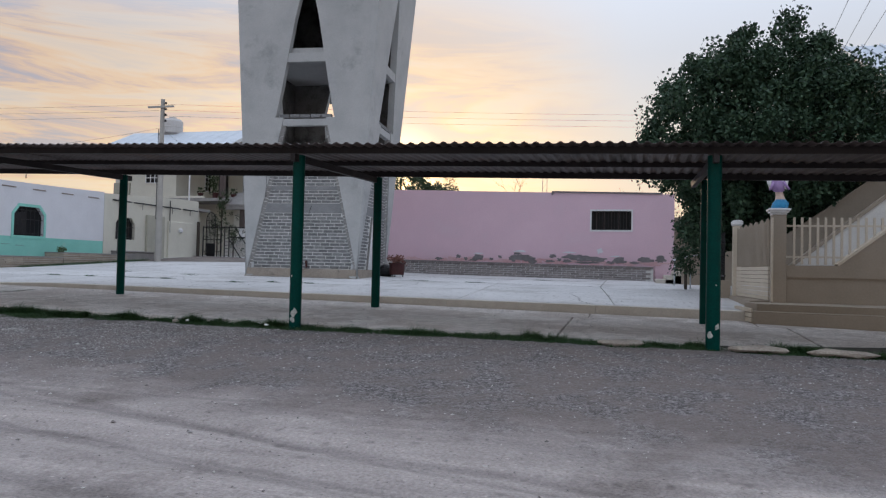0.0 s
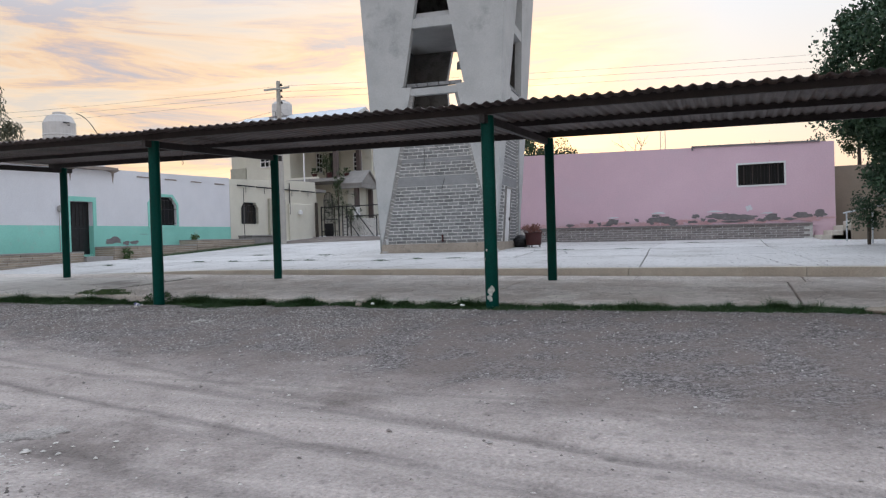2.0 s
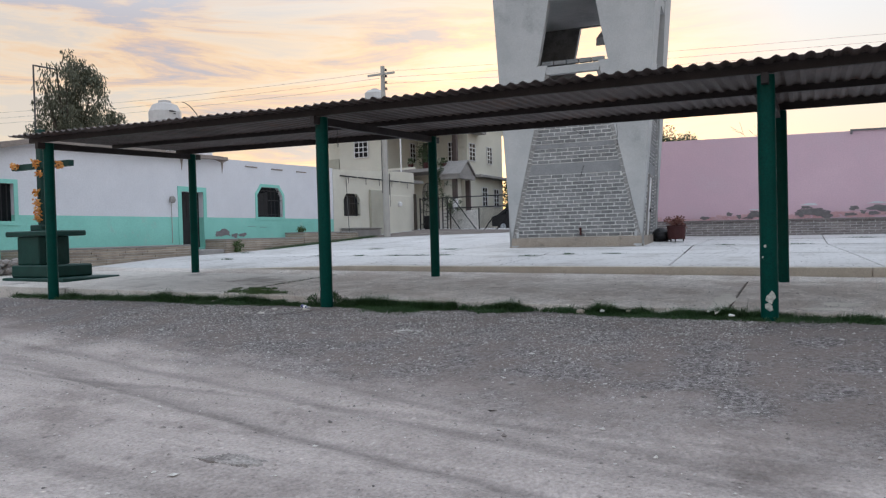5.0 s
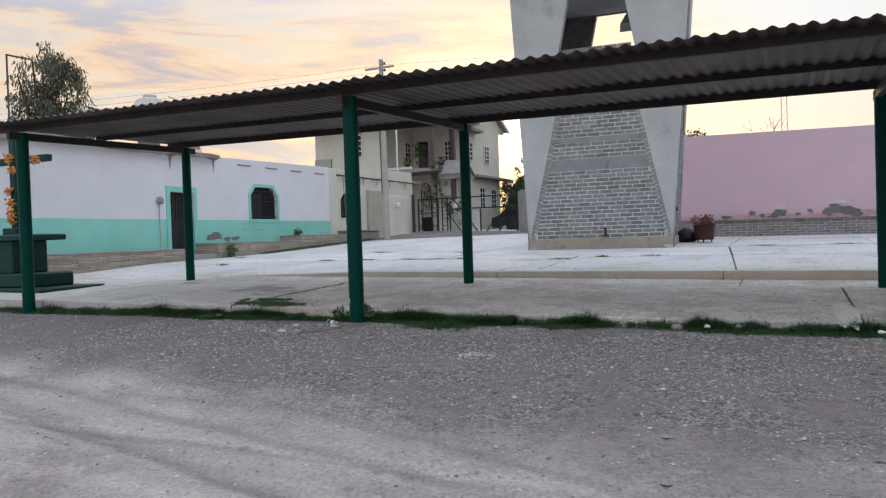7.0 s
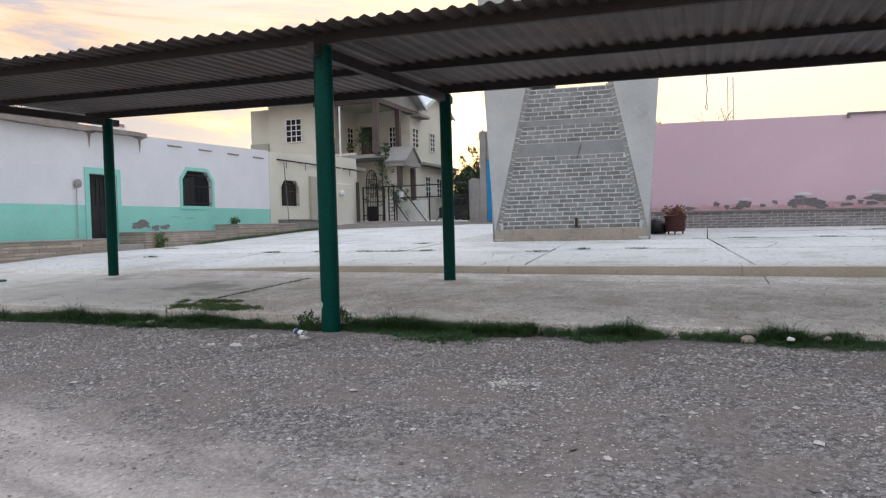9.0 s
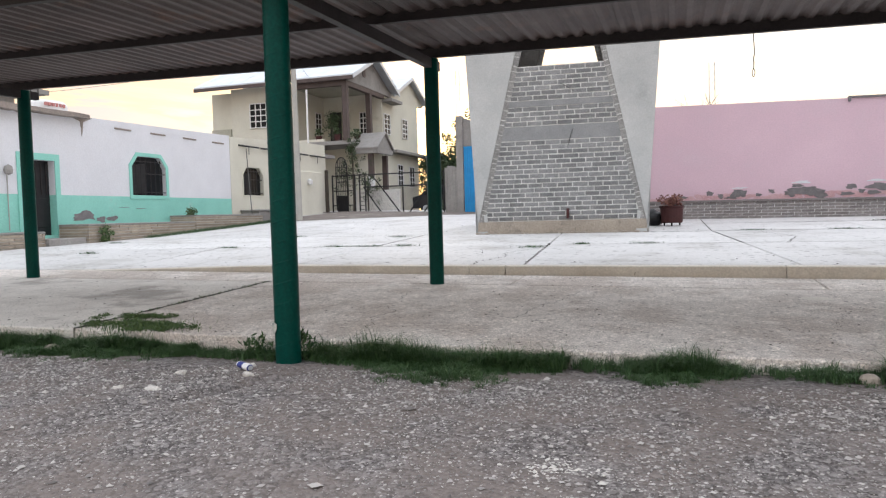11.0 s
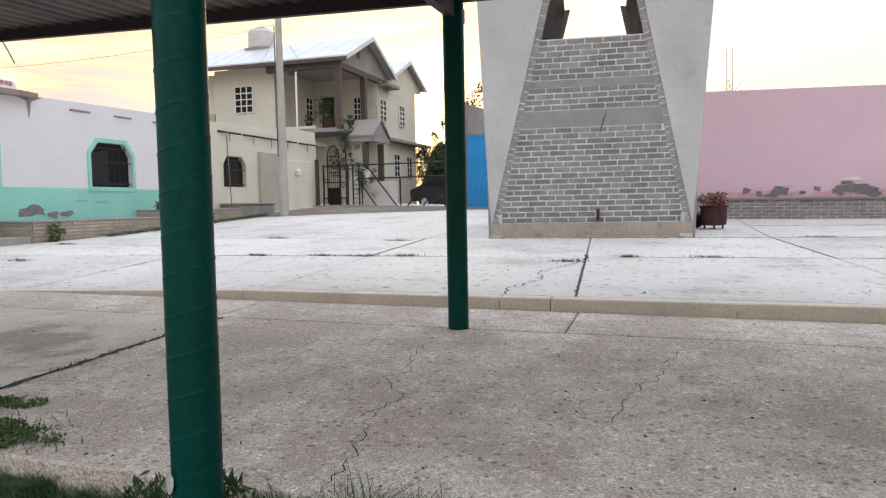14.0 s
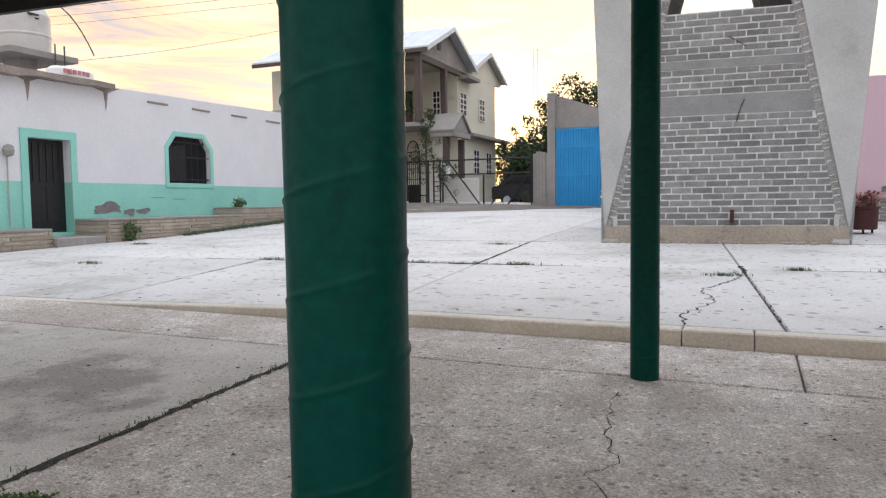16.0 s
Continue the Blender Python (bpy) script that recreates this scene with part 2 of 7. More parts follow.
M = {
    "plaza": mat("pale_concrete", (0.61, 0.60, 0.59), (0.51, 0.50, 0.49), 0.6, 0.75, 0.3, 40, 0.12, vary=0.07, stain=(0.43, 0.415, 0.395), stain_scale=0.6, stain_cut=0.55, stain_edge=0.1, pits=7.0),
    "slab": mat("weathered_concrete", (0.70, 0.65, 0.60), (0.52, 0.475, 0.435), 4.0, 0.85, 1.0, 75, 0.40, vary=0.04, stain=(0.49, 0.435, 0.39), stain_scale=0.8, stain_cut=0.48, stain_edge=0.07, pits=17.0, chips=1.28),
    "slabpale": mat("bleached_concrete", (0.66, 0.625, 0.575), (0.52, 0.485, 0.445), 2.4, 0.85, 0.7, 75, 0.18, stain=(0.36, 0.33, 0.30), stain_scale=0.7, stain_cut=0.54, stain_edge=0.08, pits=26.0),
    "kerb": mat("cream_kerb_paint", (0.64, 0.60, 0.53), (0.53, 0.49, 0.425), 2.0, 0.85, 0.4, 40, 0.12, stain=(0.14, 0.13, 0.10), stain_scale=2.4, stain_cut=0.655, stain_edge=0.04),
    "tower": mat("tower_concrete", (0.50, 0.505, 0.50), (0.40, 0.41, 0.41), 0.7, 0.8, 0.2, 30, 0.08, stain=(0.30, 0.31, 0.31), stain_scale=0.5, stain_cut=0.58),
    # rough inner concrete, darkened in colour for the unlit inside of the tower
    "shadedraw": mat("shaded_raw_inner_concrete", (0.23, 0.225, 0.22), (0.155, 0.152, 0.148), 1.6, 0.95, 0.5, 30, 0.2, stain=(0.08, 0.078, 0.075), stain_scale=1.2, stain_cut=0.5),
    "edgegrey": mat("mortared_edge", (0.36, 0.355, 0.345), (0.24, 0.237, 0.232), 4.0, 0.95, 0.8, 30, 0.3),
    "towerdark": mat("rough_tie_beam", (0.29, 0.295, 0.30), (0.22, 0.225, 0.23), 2.0, 0.9, 0.4, 40, 0.15),
    "plinth": mat("tan_concrete", (0.40, 0.35, 0.29), (0.30, 0.26, 0.22), 2.0, 0.9, 0.5, 30, 0.2, stain=(0.18, 0.16, 0.14), stain_scale=3, stain_cut=0.56),
    "block": mat("grey_block", (0.275, 0.278, 0.28), (0.17, 0.173, 0.176), 3.0, 0.9, 0.8, 60, 0.30, vary=0.20),
    "mortar": mat("pale_mortar", (0.74, 0.74, 0.72), (0.46, 0.46, 0.45), 5.0, 0.9, 0.6, 50, 0.2),
    "pink": mat("pink_plaster", (0.74, 0.54, 0.615), (0.68, 0.485, 0.565), 0.5, 0.85, 0.2, 20, 0.05, stain=(0.70, 0.53, 0.60), stain_scale=0.5, stain_cut=0.52),
    "pinkdust": mat("worn_pink_plaster", (0.60, 0.34, 0.36), (0.70, 0.50, 0.53), 1.6, 0.9, 0.4, 30, 0.12),
    "peeled": mat("bare_render", (0.25, 0.235, 0.24), (0.17, 0.16, 0.165), 5, 0.95, 0.6, 40, 0.25),
    "ledge": mat("grey_brick", (0.32, 0.29, 0.285), (0.23, 0.21, 0.21), 3, 0.9, 0.5, 40, 0.2, vary=0.18),
    "white": mat("white_limewash", (0.74, 0.745, 0.78), (0.67, 0.675, 0.71), 0.6, 0.85, 0.2, 25, 0.05, stain=(0.64, 0.635, 0.65), stain_scale=0.8, stain_cut=0.63),
    "teal": mat("teal_limewash", (0.30, 0.66, 0.57), (0.25, 0.58, 0.50), 0.7, 0.85, 0.2, 25, 0.07, stain=(0.36, 0.58, 0.52), stain_scale=0.9, stain_cut=0.58),
    "eave": mat("weathered_eave", (0.33, 0.28, 0.25), (0.22, 0.19, 0.17), 2, 0.9, 0.4, 30, 0.2),
    "cream": mat("cream_plaster", (0.70, 0.68, 0.585), (0.62, 0.60, 0.515), 0.6, 0.85, 0.2, 25, 0.06, stain=(0.5, 0.48, 0.39), stain_scale=0.9, stain_cut=0.62),
    "creamgrey": mat("greyed_plaster", (0.46, 0.45, 0.37), (0.38, 0.37, 0.31), 0.9, 0.88, 0.25, 25, 0.1),
    "cement": mat("grey_cement", (0.34, 0.325, 0.31), (0.25, 0.24, 0.23), 1.4, 0.9, 0.4, 30, 0.15, stain=(0.18, 0.17, 0.16), stain_scale=2, stain_cut=0.6),
    "tan": mat("tan_plaster", (0.36, 0.305, 0.24), (0.30, 0.255, 0.20), 0.7, 0.85, 0.15, 25, 0.05, stain=(0.29, 0.24, 0.185), stain_scale=0.8, stain_cut=0.62),
    "tanlight": mat("light_tan_paint", (0.62, 0.55, 0.44), (0.55, 0.48, 0.38), 0.9, 0.8, 0.15, 25, 0.06),
    "parapetwhite": mat("whitewashed_parapet", (0.74, 0.72, 0.68), (0.64, 0.62, 0.58), 0.9, 0.8, 0.15, 25, 0.06, stain=(0.55, 0.52, 0.46), stain_scale=0.8, stain_cut=0.6),
    "yellow": mat("ochre_paint", (0.62, 0.36, 0.06), (0.52, 0.30, 0.05), 1.5, 0.8, 0.2, 30, 0.1),
    "stone": mat("layered_stone", (0.42, 0.36, 0.29), (0.30, 0.255, 0.21), 3, 0.9, 0.5, 35, 0.2, vary=0.2),
    "rubble": mat("rubble_stone", (0.36, 0.33, 0.31), (0.22, 0.20, 0.19), 3, 0.95, 0.7, 30, 0.25),
    "green": mat("green_gloss_paint", (0.0010, 0.053, 0.042), (0.0008, 0.040, 0.032), 3, 0.36, 0.15, 40, 0.15, spec=0.09, stain=(0.001, 0.030, 0.025), stain_scale=4, stain_cut=0.6),
    "chip": mat("flaked_paint", (0.55, 0.55, 0.5), (0.3, 0.32, 0.3), 20, 0.8, 0.3, 50, 0.2),
    "darkgreen": mat("dark_green_paint", (0.004, 0.045, 0.035), (0.003, 0.032, 0.026), 3, 0.5, 0.2, 40, 0.2),
    "roofmetal": mat("rusty_sheet", (0.125, 0.096, 0.09), (0.08, 0.066, 0.064), 1.2, 0.6, 0.2, 60, 0.2, metal=0.3, vary=0.12, stain=(0.15, 0.09, 0.07), stain_scale=1.3, stain_cut=0.55),
    "steel": mat("dark_steel_section", (0.035, 0.028, 0.028), (0.022, 0.018, 0.018), 3, 0.6, 0.2, 40, 0.2),
    "iron": mat("black_iron", (0.02, 0.02, 0.022), (0.012, 0.012, 0.014), 6, 0.5, 0.1, 50, 0.2),
    "brownwood": mat("dark_brown_paint", (0.10, 0.075, 0.07), (0.075, 0.056, 0.052), 3, 0.6, 0.2, 40, 0.15),
    "whitepaint": mat("white_gloss", (0.8, 0.8, 0.8), (0.72, 0.72, 0.72), 3, 0.5, 0.1, 40, 0.05),
    "blue": mat("blue_gate_paint", (0.025, 0.34, 0.70), (0.02, 0.28, 0.60), 2, 0.45, 0.1, 40, 0.08),
    "zinc": mat("zinc_roof", (0.62, 0.66, 0.70), (0.52, 0.56, 0.60), 1.2, 0.45, 0.15, 30, 0.08, metal=0.3),
    "tank": mat("tank_plastic_hazed_mast", (0.60, 0.58, 0.56), (0.50, 0.48, 0.46), 2, 0.6, 0.1, 30, 0.06),
    "poleconc": mat("pole_concrete", (0.46, 0.44, 0.40), (0.37, 0.355, 0.33), 2, 0.9, 0.3, 40, 0.1),
    "wire": mat("grey_cable", (0.10, 0.095, 0.09), (0.07, 0.068, 0.065), 8, 0.7, 0.0, 40, 0.1),
    "bark": mat("grey_bark", (0.10, 0.085, 0.07), (0.06, 0.05, 0.042), 8, 0.95, 0.6, 30, 0.25),
    "leaf": leafy("broad_leaf", (0.016, 0.042, 0.022), (0.055, 0.10, 0.052)),
    "euca": leafy("grey_leaf", (0.07, 0.078, 0.052), (0.17, 0.17, 0.115)),
    "bush": leafy("bush_leaf", (0.025, 0.048, 0.02), (0.06, 0.085, 0.035)),
    "grass": leafy("grass_blade", (0.022, 0.06, 0.022), (0.07, 0.13, 0.045)),
    "weed": leafy("weed_leaf", (0.04, 0.085, 0.03), (0.11, 0.16, 0.055)),
    "dryflower": leafy("dried_flower", (0.16, 0.05, 0.05), (0.30, 0.16, 0.12)),
    "orange": leafy("orange_flower", (0.65, 0.22, 0.03), (0.75, 0.45, 0.15)),
    "rustpot": mat("maroon_tub", (0.075, 0.022, 0.022), (0.05, 0.016, 0.016), 4, 0.6, 0.2, 40, 0.2),
    "pebble": leafy("pebble_grey", (0.10, 0.09, 0.086), (0.52, 0.49, 0.465)),
    "clod": leafy("dirt_clod", (0.13, 0.113, 0.105), (0.27, 0.24, 0.222)),
    "crust": mat("broken_crust", (0.38, 0.35, 0.325), (0.25, 0.228, 0.212), 5, 0.95, 1.0, 45, 0.35, stain=(0.17, 0.15, 0.14), stain_scale=4, stain_cut=0.52, stain_edge=0.08),
    "palestone": mat("chalk_stone", (0.62, 0.59, 0.55), (0.48, 0.46, 0.43), 12, 0.9, 0.4, 60, 0.15),
    "chalky": mat("spilt_cement", (0.74, 0.70, 0.63), (0.60, 0.565, 0.50), 5, 0.9, 0.4, 60, 0.15),
    "glass": glass_dark("dark_pane"),
    "dark": mat("dark_interior", (0.012, 0.011, 0.011), (0.008, 0.008, 0.008), 3, 0.9, 0, 30, 0.1),
    "crack": mat("crack_dirt", (0.05, 0.045, 0.038), (0.03, 0.028, 0.024), 10, 1.0, 0.2, 60, 0.3),
    "robeblue": mat("blue_robe_paint", (0.05, 0.28, 0.50), (0.04, 0.22, 0.42), 6, 0.5, 0.1, 40, 0.1),
    "robelilac": mat("lilac_robe_paint", (0.30, 0.20, 0.42), (0.36, 0.25, 0.46), 6, 0.5, 0.1, 40, 0.1),
    "statueskin": mat("pale_statue_paint", (0.62, 0.46, 0.38), (0.52, 0.38, 0.31), 6, 0.5, 0.1, 40, 0.1),
    "canblue": mat("can_paint", (0.012, 0.022, 0.16), (0.03, 0.05, 0.24), 40, 0.35, 0, 60, 0.1),
    "red": mat("faded_red_print", (0.58, 0.26, 0.24), (0.50, 0.20, 0.19), 4, 0.7, 0, 40, 0.1),
}


# wheel tracks down the lane: y = a + b x, half width, depth of tone
TRACKS = ((-4.33, -0.225, 0.20, 0.22), (-3.84, -0.185, 0.16, 0.24), (-4.42, -0.20, 0.10, 0.22), (-5.9, -0.14, 0.34, 0.26), (-4.42, -0.01, 0.10, 0.20), (-6.9, -0.16, 0.22, 0.25), (-3.1, -0.27, 0.13, 0.22))


def ground_material():
    m = mat("packed_dirt", (0.475, 0.42, 0.39), (0.38, 0.333, 0.308), 0.8, 0.95, 0.6, 34, 0.17, stain=(0.25, 0.215, 0.197), stain_scale=0.4, stain_cut=0.52)
    nt = m.node_tree
    n, l = nt.nodes, nt.links
    p = n["Principled BSDF"]
    src = p.inputs["Base Color"].links[0].from_socket
    geo = n.new("ShaderNodeNewGeometry")
    sep = n.new("ShaderNodeSeparateXYZ")
    l.new(geo.outputs["Position"], sep.inputs[0])
    # wheel streaks drawn out along the lane
    turn = n.new("ShaderNodeMapping")
    turn.inputs["Rotation"].default_value = (0, 0, radians(7))
    turn.inputs["Scale"].default_value = (0.10, 3.6, 1)
    l.new(geo.outputs["Position"], turn.inputs[0])
    streak = n.new("ShaderNodeTexNoise")
    streak.inputs["Scale"].default_value, streak.inputs["Detail"].default_value, streak.inputs["Distortion"].default_value = 1.0, 6, 0.4
    l.new(turn.outputs[0], streak.inputs["Vector"])
    sm = n.new("ShaderNodeMapRange")
    sm.inputs[1].default_value, sm.inputs[2].default_value, sm.inputs[3].default_value, sm.inputs[4].default_value = 0.34, 0.64, 0.84, 1.08
    l.new(streak.outputs[0], sm.inputs[0])
    lane = n.new("ShaderNodeVectorMath")
    lane.operation = "SCALE"
    l.new(src, lane.inputs[0])
    l.new(sm.outputs[0], lane.inputs["Scale"])
    # darker compacted wheel tracks, broken along their length
    warp = n.new("ShaderNodeTexNoise")
    warp.inputs["Scale"].default_value, warp.inputs["Detail"].default_value = 0.5, 4
    l.new(geo.outputs["Position"], warp.inputs["Vector"])
    worn = n.new("ShaderNodeTexNoise")
    worn.inputs["Scale"].default_value, worn.inputs["Detail"].default_value, worn.inputs["Roughness"].default_value = 2.2, 7, 0.75
    l.new(geo.outputs["Position"], worn.inputs["Vector"])
    lane_out = lane.outputs[0]
    def calc(op, a, b):
        k = n.new("ShaderNodeMath")
        k.operation = op
        for i, v in enumerate((a, b)):
            if isinstance(v, (int, float)):
                k.inputs[i].default_value = v
            else:
                l.new(v, k.inputs[i])
        return k.outputs[0]
    for a, b, width, depth in TRACKS:
        line = calc("ADD", calc("MULTIPLY", sep.outputs["X"], b), a)
        off = calc("ABSOLUTE", calc("SUBTRACT", calc("ADD", sep.outputs["Y"], calc("MULTIPLY", warp.outputs[0], 0.24)), calc("ADD", line, 0.12)), 0.0)
        near = n.new("ShaderNodeMapRange")
        near.interpolation_type = "SMOOTHSTEP"
        near.inputs[1].default_value, near.inputs[2].default_value, near.inputs[3].default_value, near.inputs[4].default_value = width, width * 0.3, 0.0, 1.0
        l.new(calc("ADD", off, calc("MULTIPLY", worn.outputs[0], width * 0.5)), near.inputs[0])
        shade = calc("SUBTRACT", 1.0, calc("MULTIPLY", near.outputs[0], depth))
        tr = n.new("ShaderNodeVectorMath")
        tr.operation = "SCALE"
        l.new(lane_out, tr.inputs[0])
        l.new(shade, tr.inputs["Scale"])
        lane_out = tr.outputs[0]
    # small dark clods and pale chips on the dust
    for sc, lo, hi, gain in ((5.5, 0.80, 0.9, 0.72), (19.0, 0.86, 0.95, 0.66), (13.0, 0.90, 0.97, 1.35)):
        cv = n.new("ShaderNodeTexVoronoi")
        cv.inputs["Scale"].default_value = sc
        l.new(geo.outputs["Position"], cv.inputs["Vector"])
        cs = n.new("ShaderNodeSeparateColor")
        l.new(cv.outputs["Color"], cs.inputs[0])
        pick = calc("GREATER_THAN", cs.outputs[0], lo)
        blob = n.new("ShaderNodeMapRange")
        blob.inputs[1].default_value, blob.inputs[2].default_value, blob.inputs[3].default_value, blob.inputs[4].default_value = 0.32, 0.12, 0.0, 1.0
        l.new(cv.outputs["Distance"], blob.inputs[0])
        amount = calc("ADD", 1.0, calc("MULTIPLY", calc("MULTIPLY", pick, blob.outputs[0]), gain - 1.0))
        tr = n.new("ShaderNodeVectorMath")
        tr.operation = "SCALE"
        l.new(lane_out, tr.inputs[0])
        l.new(amount, tr.inputs["Scale"])
        lane_out = tr.outputs[0]
    wob = n.new("ShaderNodeTexNoise")
    wob.inputs["Scale"].default_value, wob.inputs["Detail"].default_value, wob.inputs["Roughness"].default_value = 0.7, 8, 0.7
    l.new(geo.outputs["Position"], wob.inputs["Vector"])
    add = n.new("ShaderNodeMath")
    add.operation, add.inputs[1].default_value = "MULTIPLY_ADD", 2.6
    l.new(wob.outputs[0], add.inputs[0])
    l.new(calc("ADD", sep.outputs["Y"], calc("MULTIPLY", sep.outputs["X"], 0.135)), add.inputs[2])
    # coarse dark gravel beside the shelter, fine pale dust in the wheel lane
    band = n.new("ShaderNodeMapRange")
    band.inputs[1].default_value, band.inputs[2].default_value = -2.55, -1.45
    l.new(add.outputs[0], band.inputs[0])
    def chips(scale, dark, pale, cut):
        v = n.new("ShaderNodeTexVoronoi")
        v.inputs["Scale"].default_value = scale
        l.new(geo.outputs["Position"], v.inputs["Vector"])
        bw = n.new("ShaderNodeSeparateColor")
        l.new(v.outputs["Color"], bw.inputs[0])
        r = n.new("ShaderNodeValToRGB")
        r.color_ramp.elements[0].color, r.color_ramp.elements[1].color = dark, pale
        r.color_ramp.elements[0].position, r.color_ramp.elements[1].position = cut, 1.0
        l.new(bw.outputs[0], r.inputs[0])
        return v, r
    v1, r1 = chips(30, (0.075, 0.067, 0.066, 1), (0.40, 0.372, 0.36, 1), 0.3)
    v2, r2 = chips(75, (0.078, 0.069, 0.068, 1), (0.36, 0.335, 0.322, 1), 0.35)
    half = n.new("ShaderNodeMix")
    half.data_type = "RGBA"
    half.inputs[0].default_value = 0.5
    l.new(r1.outputs[0], half.inputs[6])
    l.new(r2.outputs[0], half.inputs[7])
    patch = n.new("ShaderNodeTexNoise")
    patch.inputs["Scale"].default_value, patch.inputs["Detail"].default_value = 1.7, 5
    l.new(geo.outputs["Position"], patch.inputs["Vector"])
    pm = n.new("ShaderNodeMapRange")
    pm.inputs[1].default_value, pm.inputs[2].default_value, pm.inputs[3].default_value, pm.inputs[4].default_value = 0.40, 0.60, 0.08, 0.80
    l.new(patch.outputs[0], pm.inputs[0])
    soil = n.new("ShaderNodeMix")
    soil.data_type = "RGBA"
    l.new(pm.outputs[0], soil.inputs[0])
    l.new(half.outputs[2], soil.inputs[6])
    soil.inputs[7].default_value = (0.198, 0.166, 0.15, 1)
    mixed = n.new("ShaderNodeMix")
    mixed.data_type = "RGBA"
    l.new(band.outputs[0], mixed.inputs[0])
    l.new(lane_out, mixed.inputs[6])
    l.new(soil.outputs[2], mixed.inputs[7])
    l.new(mixed.outputs[2], p.inputs["Base Color"])
    b = n.new("ShaderNodeBump")
    b.inputs["Strength"].default_value, b.inputs["Distance"].default_value = 1.0, 0.025
    l.new(v1.outputs["Distance"], b.inputs["Height"])
    b.invert = True
    old = p.inputs["Normal"].links[0].from_socket
    l.new(old, b.inputs["Normal"])
    l.new(b.outputs[0], p.inputs["Normal"])
    return m


M["dirt"] = ground_material()
M["yard_dirt"] = mat("trodden_earth", (0.21, 0.18, 0.16), (0.13, 0.11, 0.097), 2.0, 0.95, 1.0, 30, 0.4, stain=(0.36, 0.33, 0.29), stain_scale=1.2, stain_cut=0.55)


# ---- mesh helpers ----
def mesh_ob(name, bm, material, parent=None, label="", smooth=False):
    me = bpy.data.meshes.new(name)
    bmesh.ops.recalc_face_normals(bm, faces=bm.faces)
    bm.to_mesh(me)
    bm.free()
    me.materials.append(M[material])
    if smooth:
        for f in me.polygons:
            f.use_smooth = True
    ob = new(name, me)
    if parent:
        ob.parent = parent
    if label:
        tagged(ob, label)
    return ob


def part(name, bm, material, parent, label="", smooth=False):
    return mesh_ob(name, bm, material, parent, label, smooth)


def raw(name, verts, faces, material, parent=None, smooth=False):
    me = bpy.data.meshes.new(name)
    me.from_pydata(verts, [], faces)
    me.materials.append(M[material])
    if smooth:
        for f in me.polygons:
            f.use_smooth = True
    ob = new(name, me)
    if parent:
        ob.parent = parent
    return ob


def thing(name, label, category, group="", kind=""):
    return tagged(new(name), label, category, group, kind)


def add_box(bm, lo, hi, m=None, bevel=0.0):
    c = [(a + b) / 2 for a, b in zip(lo, hi)]
    s = [max(1e-4, b - a) for a, b in zip(lo, hi)]
    g = bmesh.ops.create_cube(bm, size=1, matrix=(m or Matrix()) @ Matrix.Translation(c) @ Matrix.Diagonal((*s, 1)))
    if bevel:
        es = {e for v in g["verts"] for e in v.link_edges}
        bmesh.ops.bevel(bm, geom=list(es), offset=bevel, segments=1, affect="EDGES")
    return bm


def box(lo, hi, m=None, bevel=0.0):
    return add_box(bmesh.new(), lo, hi, m, bevel)


def add_prism(bm, pts, thick):
    """A closed prism: polygon of 3D points, pushed along the vector thick."""
    a = [bm.verts.new(p) for p in pts]
    b = [bm.verts.new(Vector(p) + Vector(thick)) for p in pts]
    bm.faces.new(a)
    bm.faces.new(b[::-1])
    k = len(pts)
    for i in range(k):
        bm.faces.new((a[i], b[i], b[(i + 1) % k], a[(i + 1) % k]))
    return bm


def add_cone(bm, p, q, r1, r2, seg=12, caps=True):
    p, q = Vector(p), Vector(q)
    d = q - p
    m = Matrix.Translation((p + q) / 2) @ d.to_track_quat("Z", "Y").to_matrix().to_4x4()
    bmesh.ops.create_cone(bm, cap_ends=caps, segments=seg, radius1=r1, radius2=r2, depth=d.length, matrix=m)
    return bm


def rod(p, q, r, seg=8, r2=None):
    return add_cone(bmesh.new(), p, q, r, r if r2 is None else r2, seg)


def add_tube(bm, pts, r, seg=6):
    """One continuous tube along the points."""
    pts = [Vector(p) for p in pts]
    rings = []
    for i, p in enumerate(pts):
        d = (pts[min(i + 1, len(pts) - 1)] - pts[max(i - 1, 0)]).normalized()
        u = d.orthogonal().normalized()
        if rings:
            u = (last - d * last.dot(d)).normalized()
        last = u
        v = d.cross(u)
        rings.append([bm.verts.new(p + (u * math.cos(2 * math.pi * k / seg) + v * math.sin(2 * math.pi * k / seg)) * r) for k in range(seg)])
    for a, b in zip(rings, rings[1:]):
        for k in range(seg):
            bm.faces.new((a[k], a[(k + 1) % seg], b[(k + 1) % seg], b[k]))
    bm.faces.new(rings[0][::-1])
    bm.faces.new(rings[-1])
    return bm


def lathe(profile, seg=24, centre=(0, 0, 0)):
    bm = bmesh.new()
    rings = []
    for r, z in profile:
        rings.append([bm.verts.new((centre[0] + r * math.cos(2 * math.pi * i / seg), centre[1] + r * math.sin(2 * math.pi * i / seg), centre[2] + z)) for i in range(seg)])
    for a, b in zip(rings, rings[1:]):
        for i in range(seg):
            bm.faces.new((a[i], a[(i + 1) % seg], b[(i + 1) % seg], b[i]))
    bm.faces.new(rings[0][::-1])
    bm.faces.new(rings[-1])
    return bm


def smooth01(v):
    v = min(1.0, max(0.0, v))
    return v * v * (3 - 2 * v)


# ---- lie of the land ----
KERB_Y = 4.8


def slab_z(x, y):
    return 0.257 - 0.0125 * x + 0.034 * (y - 3.78)


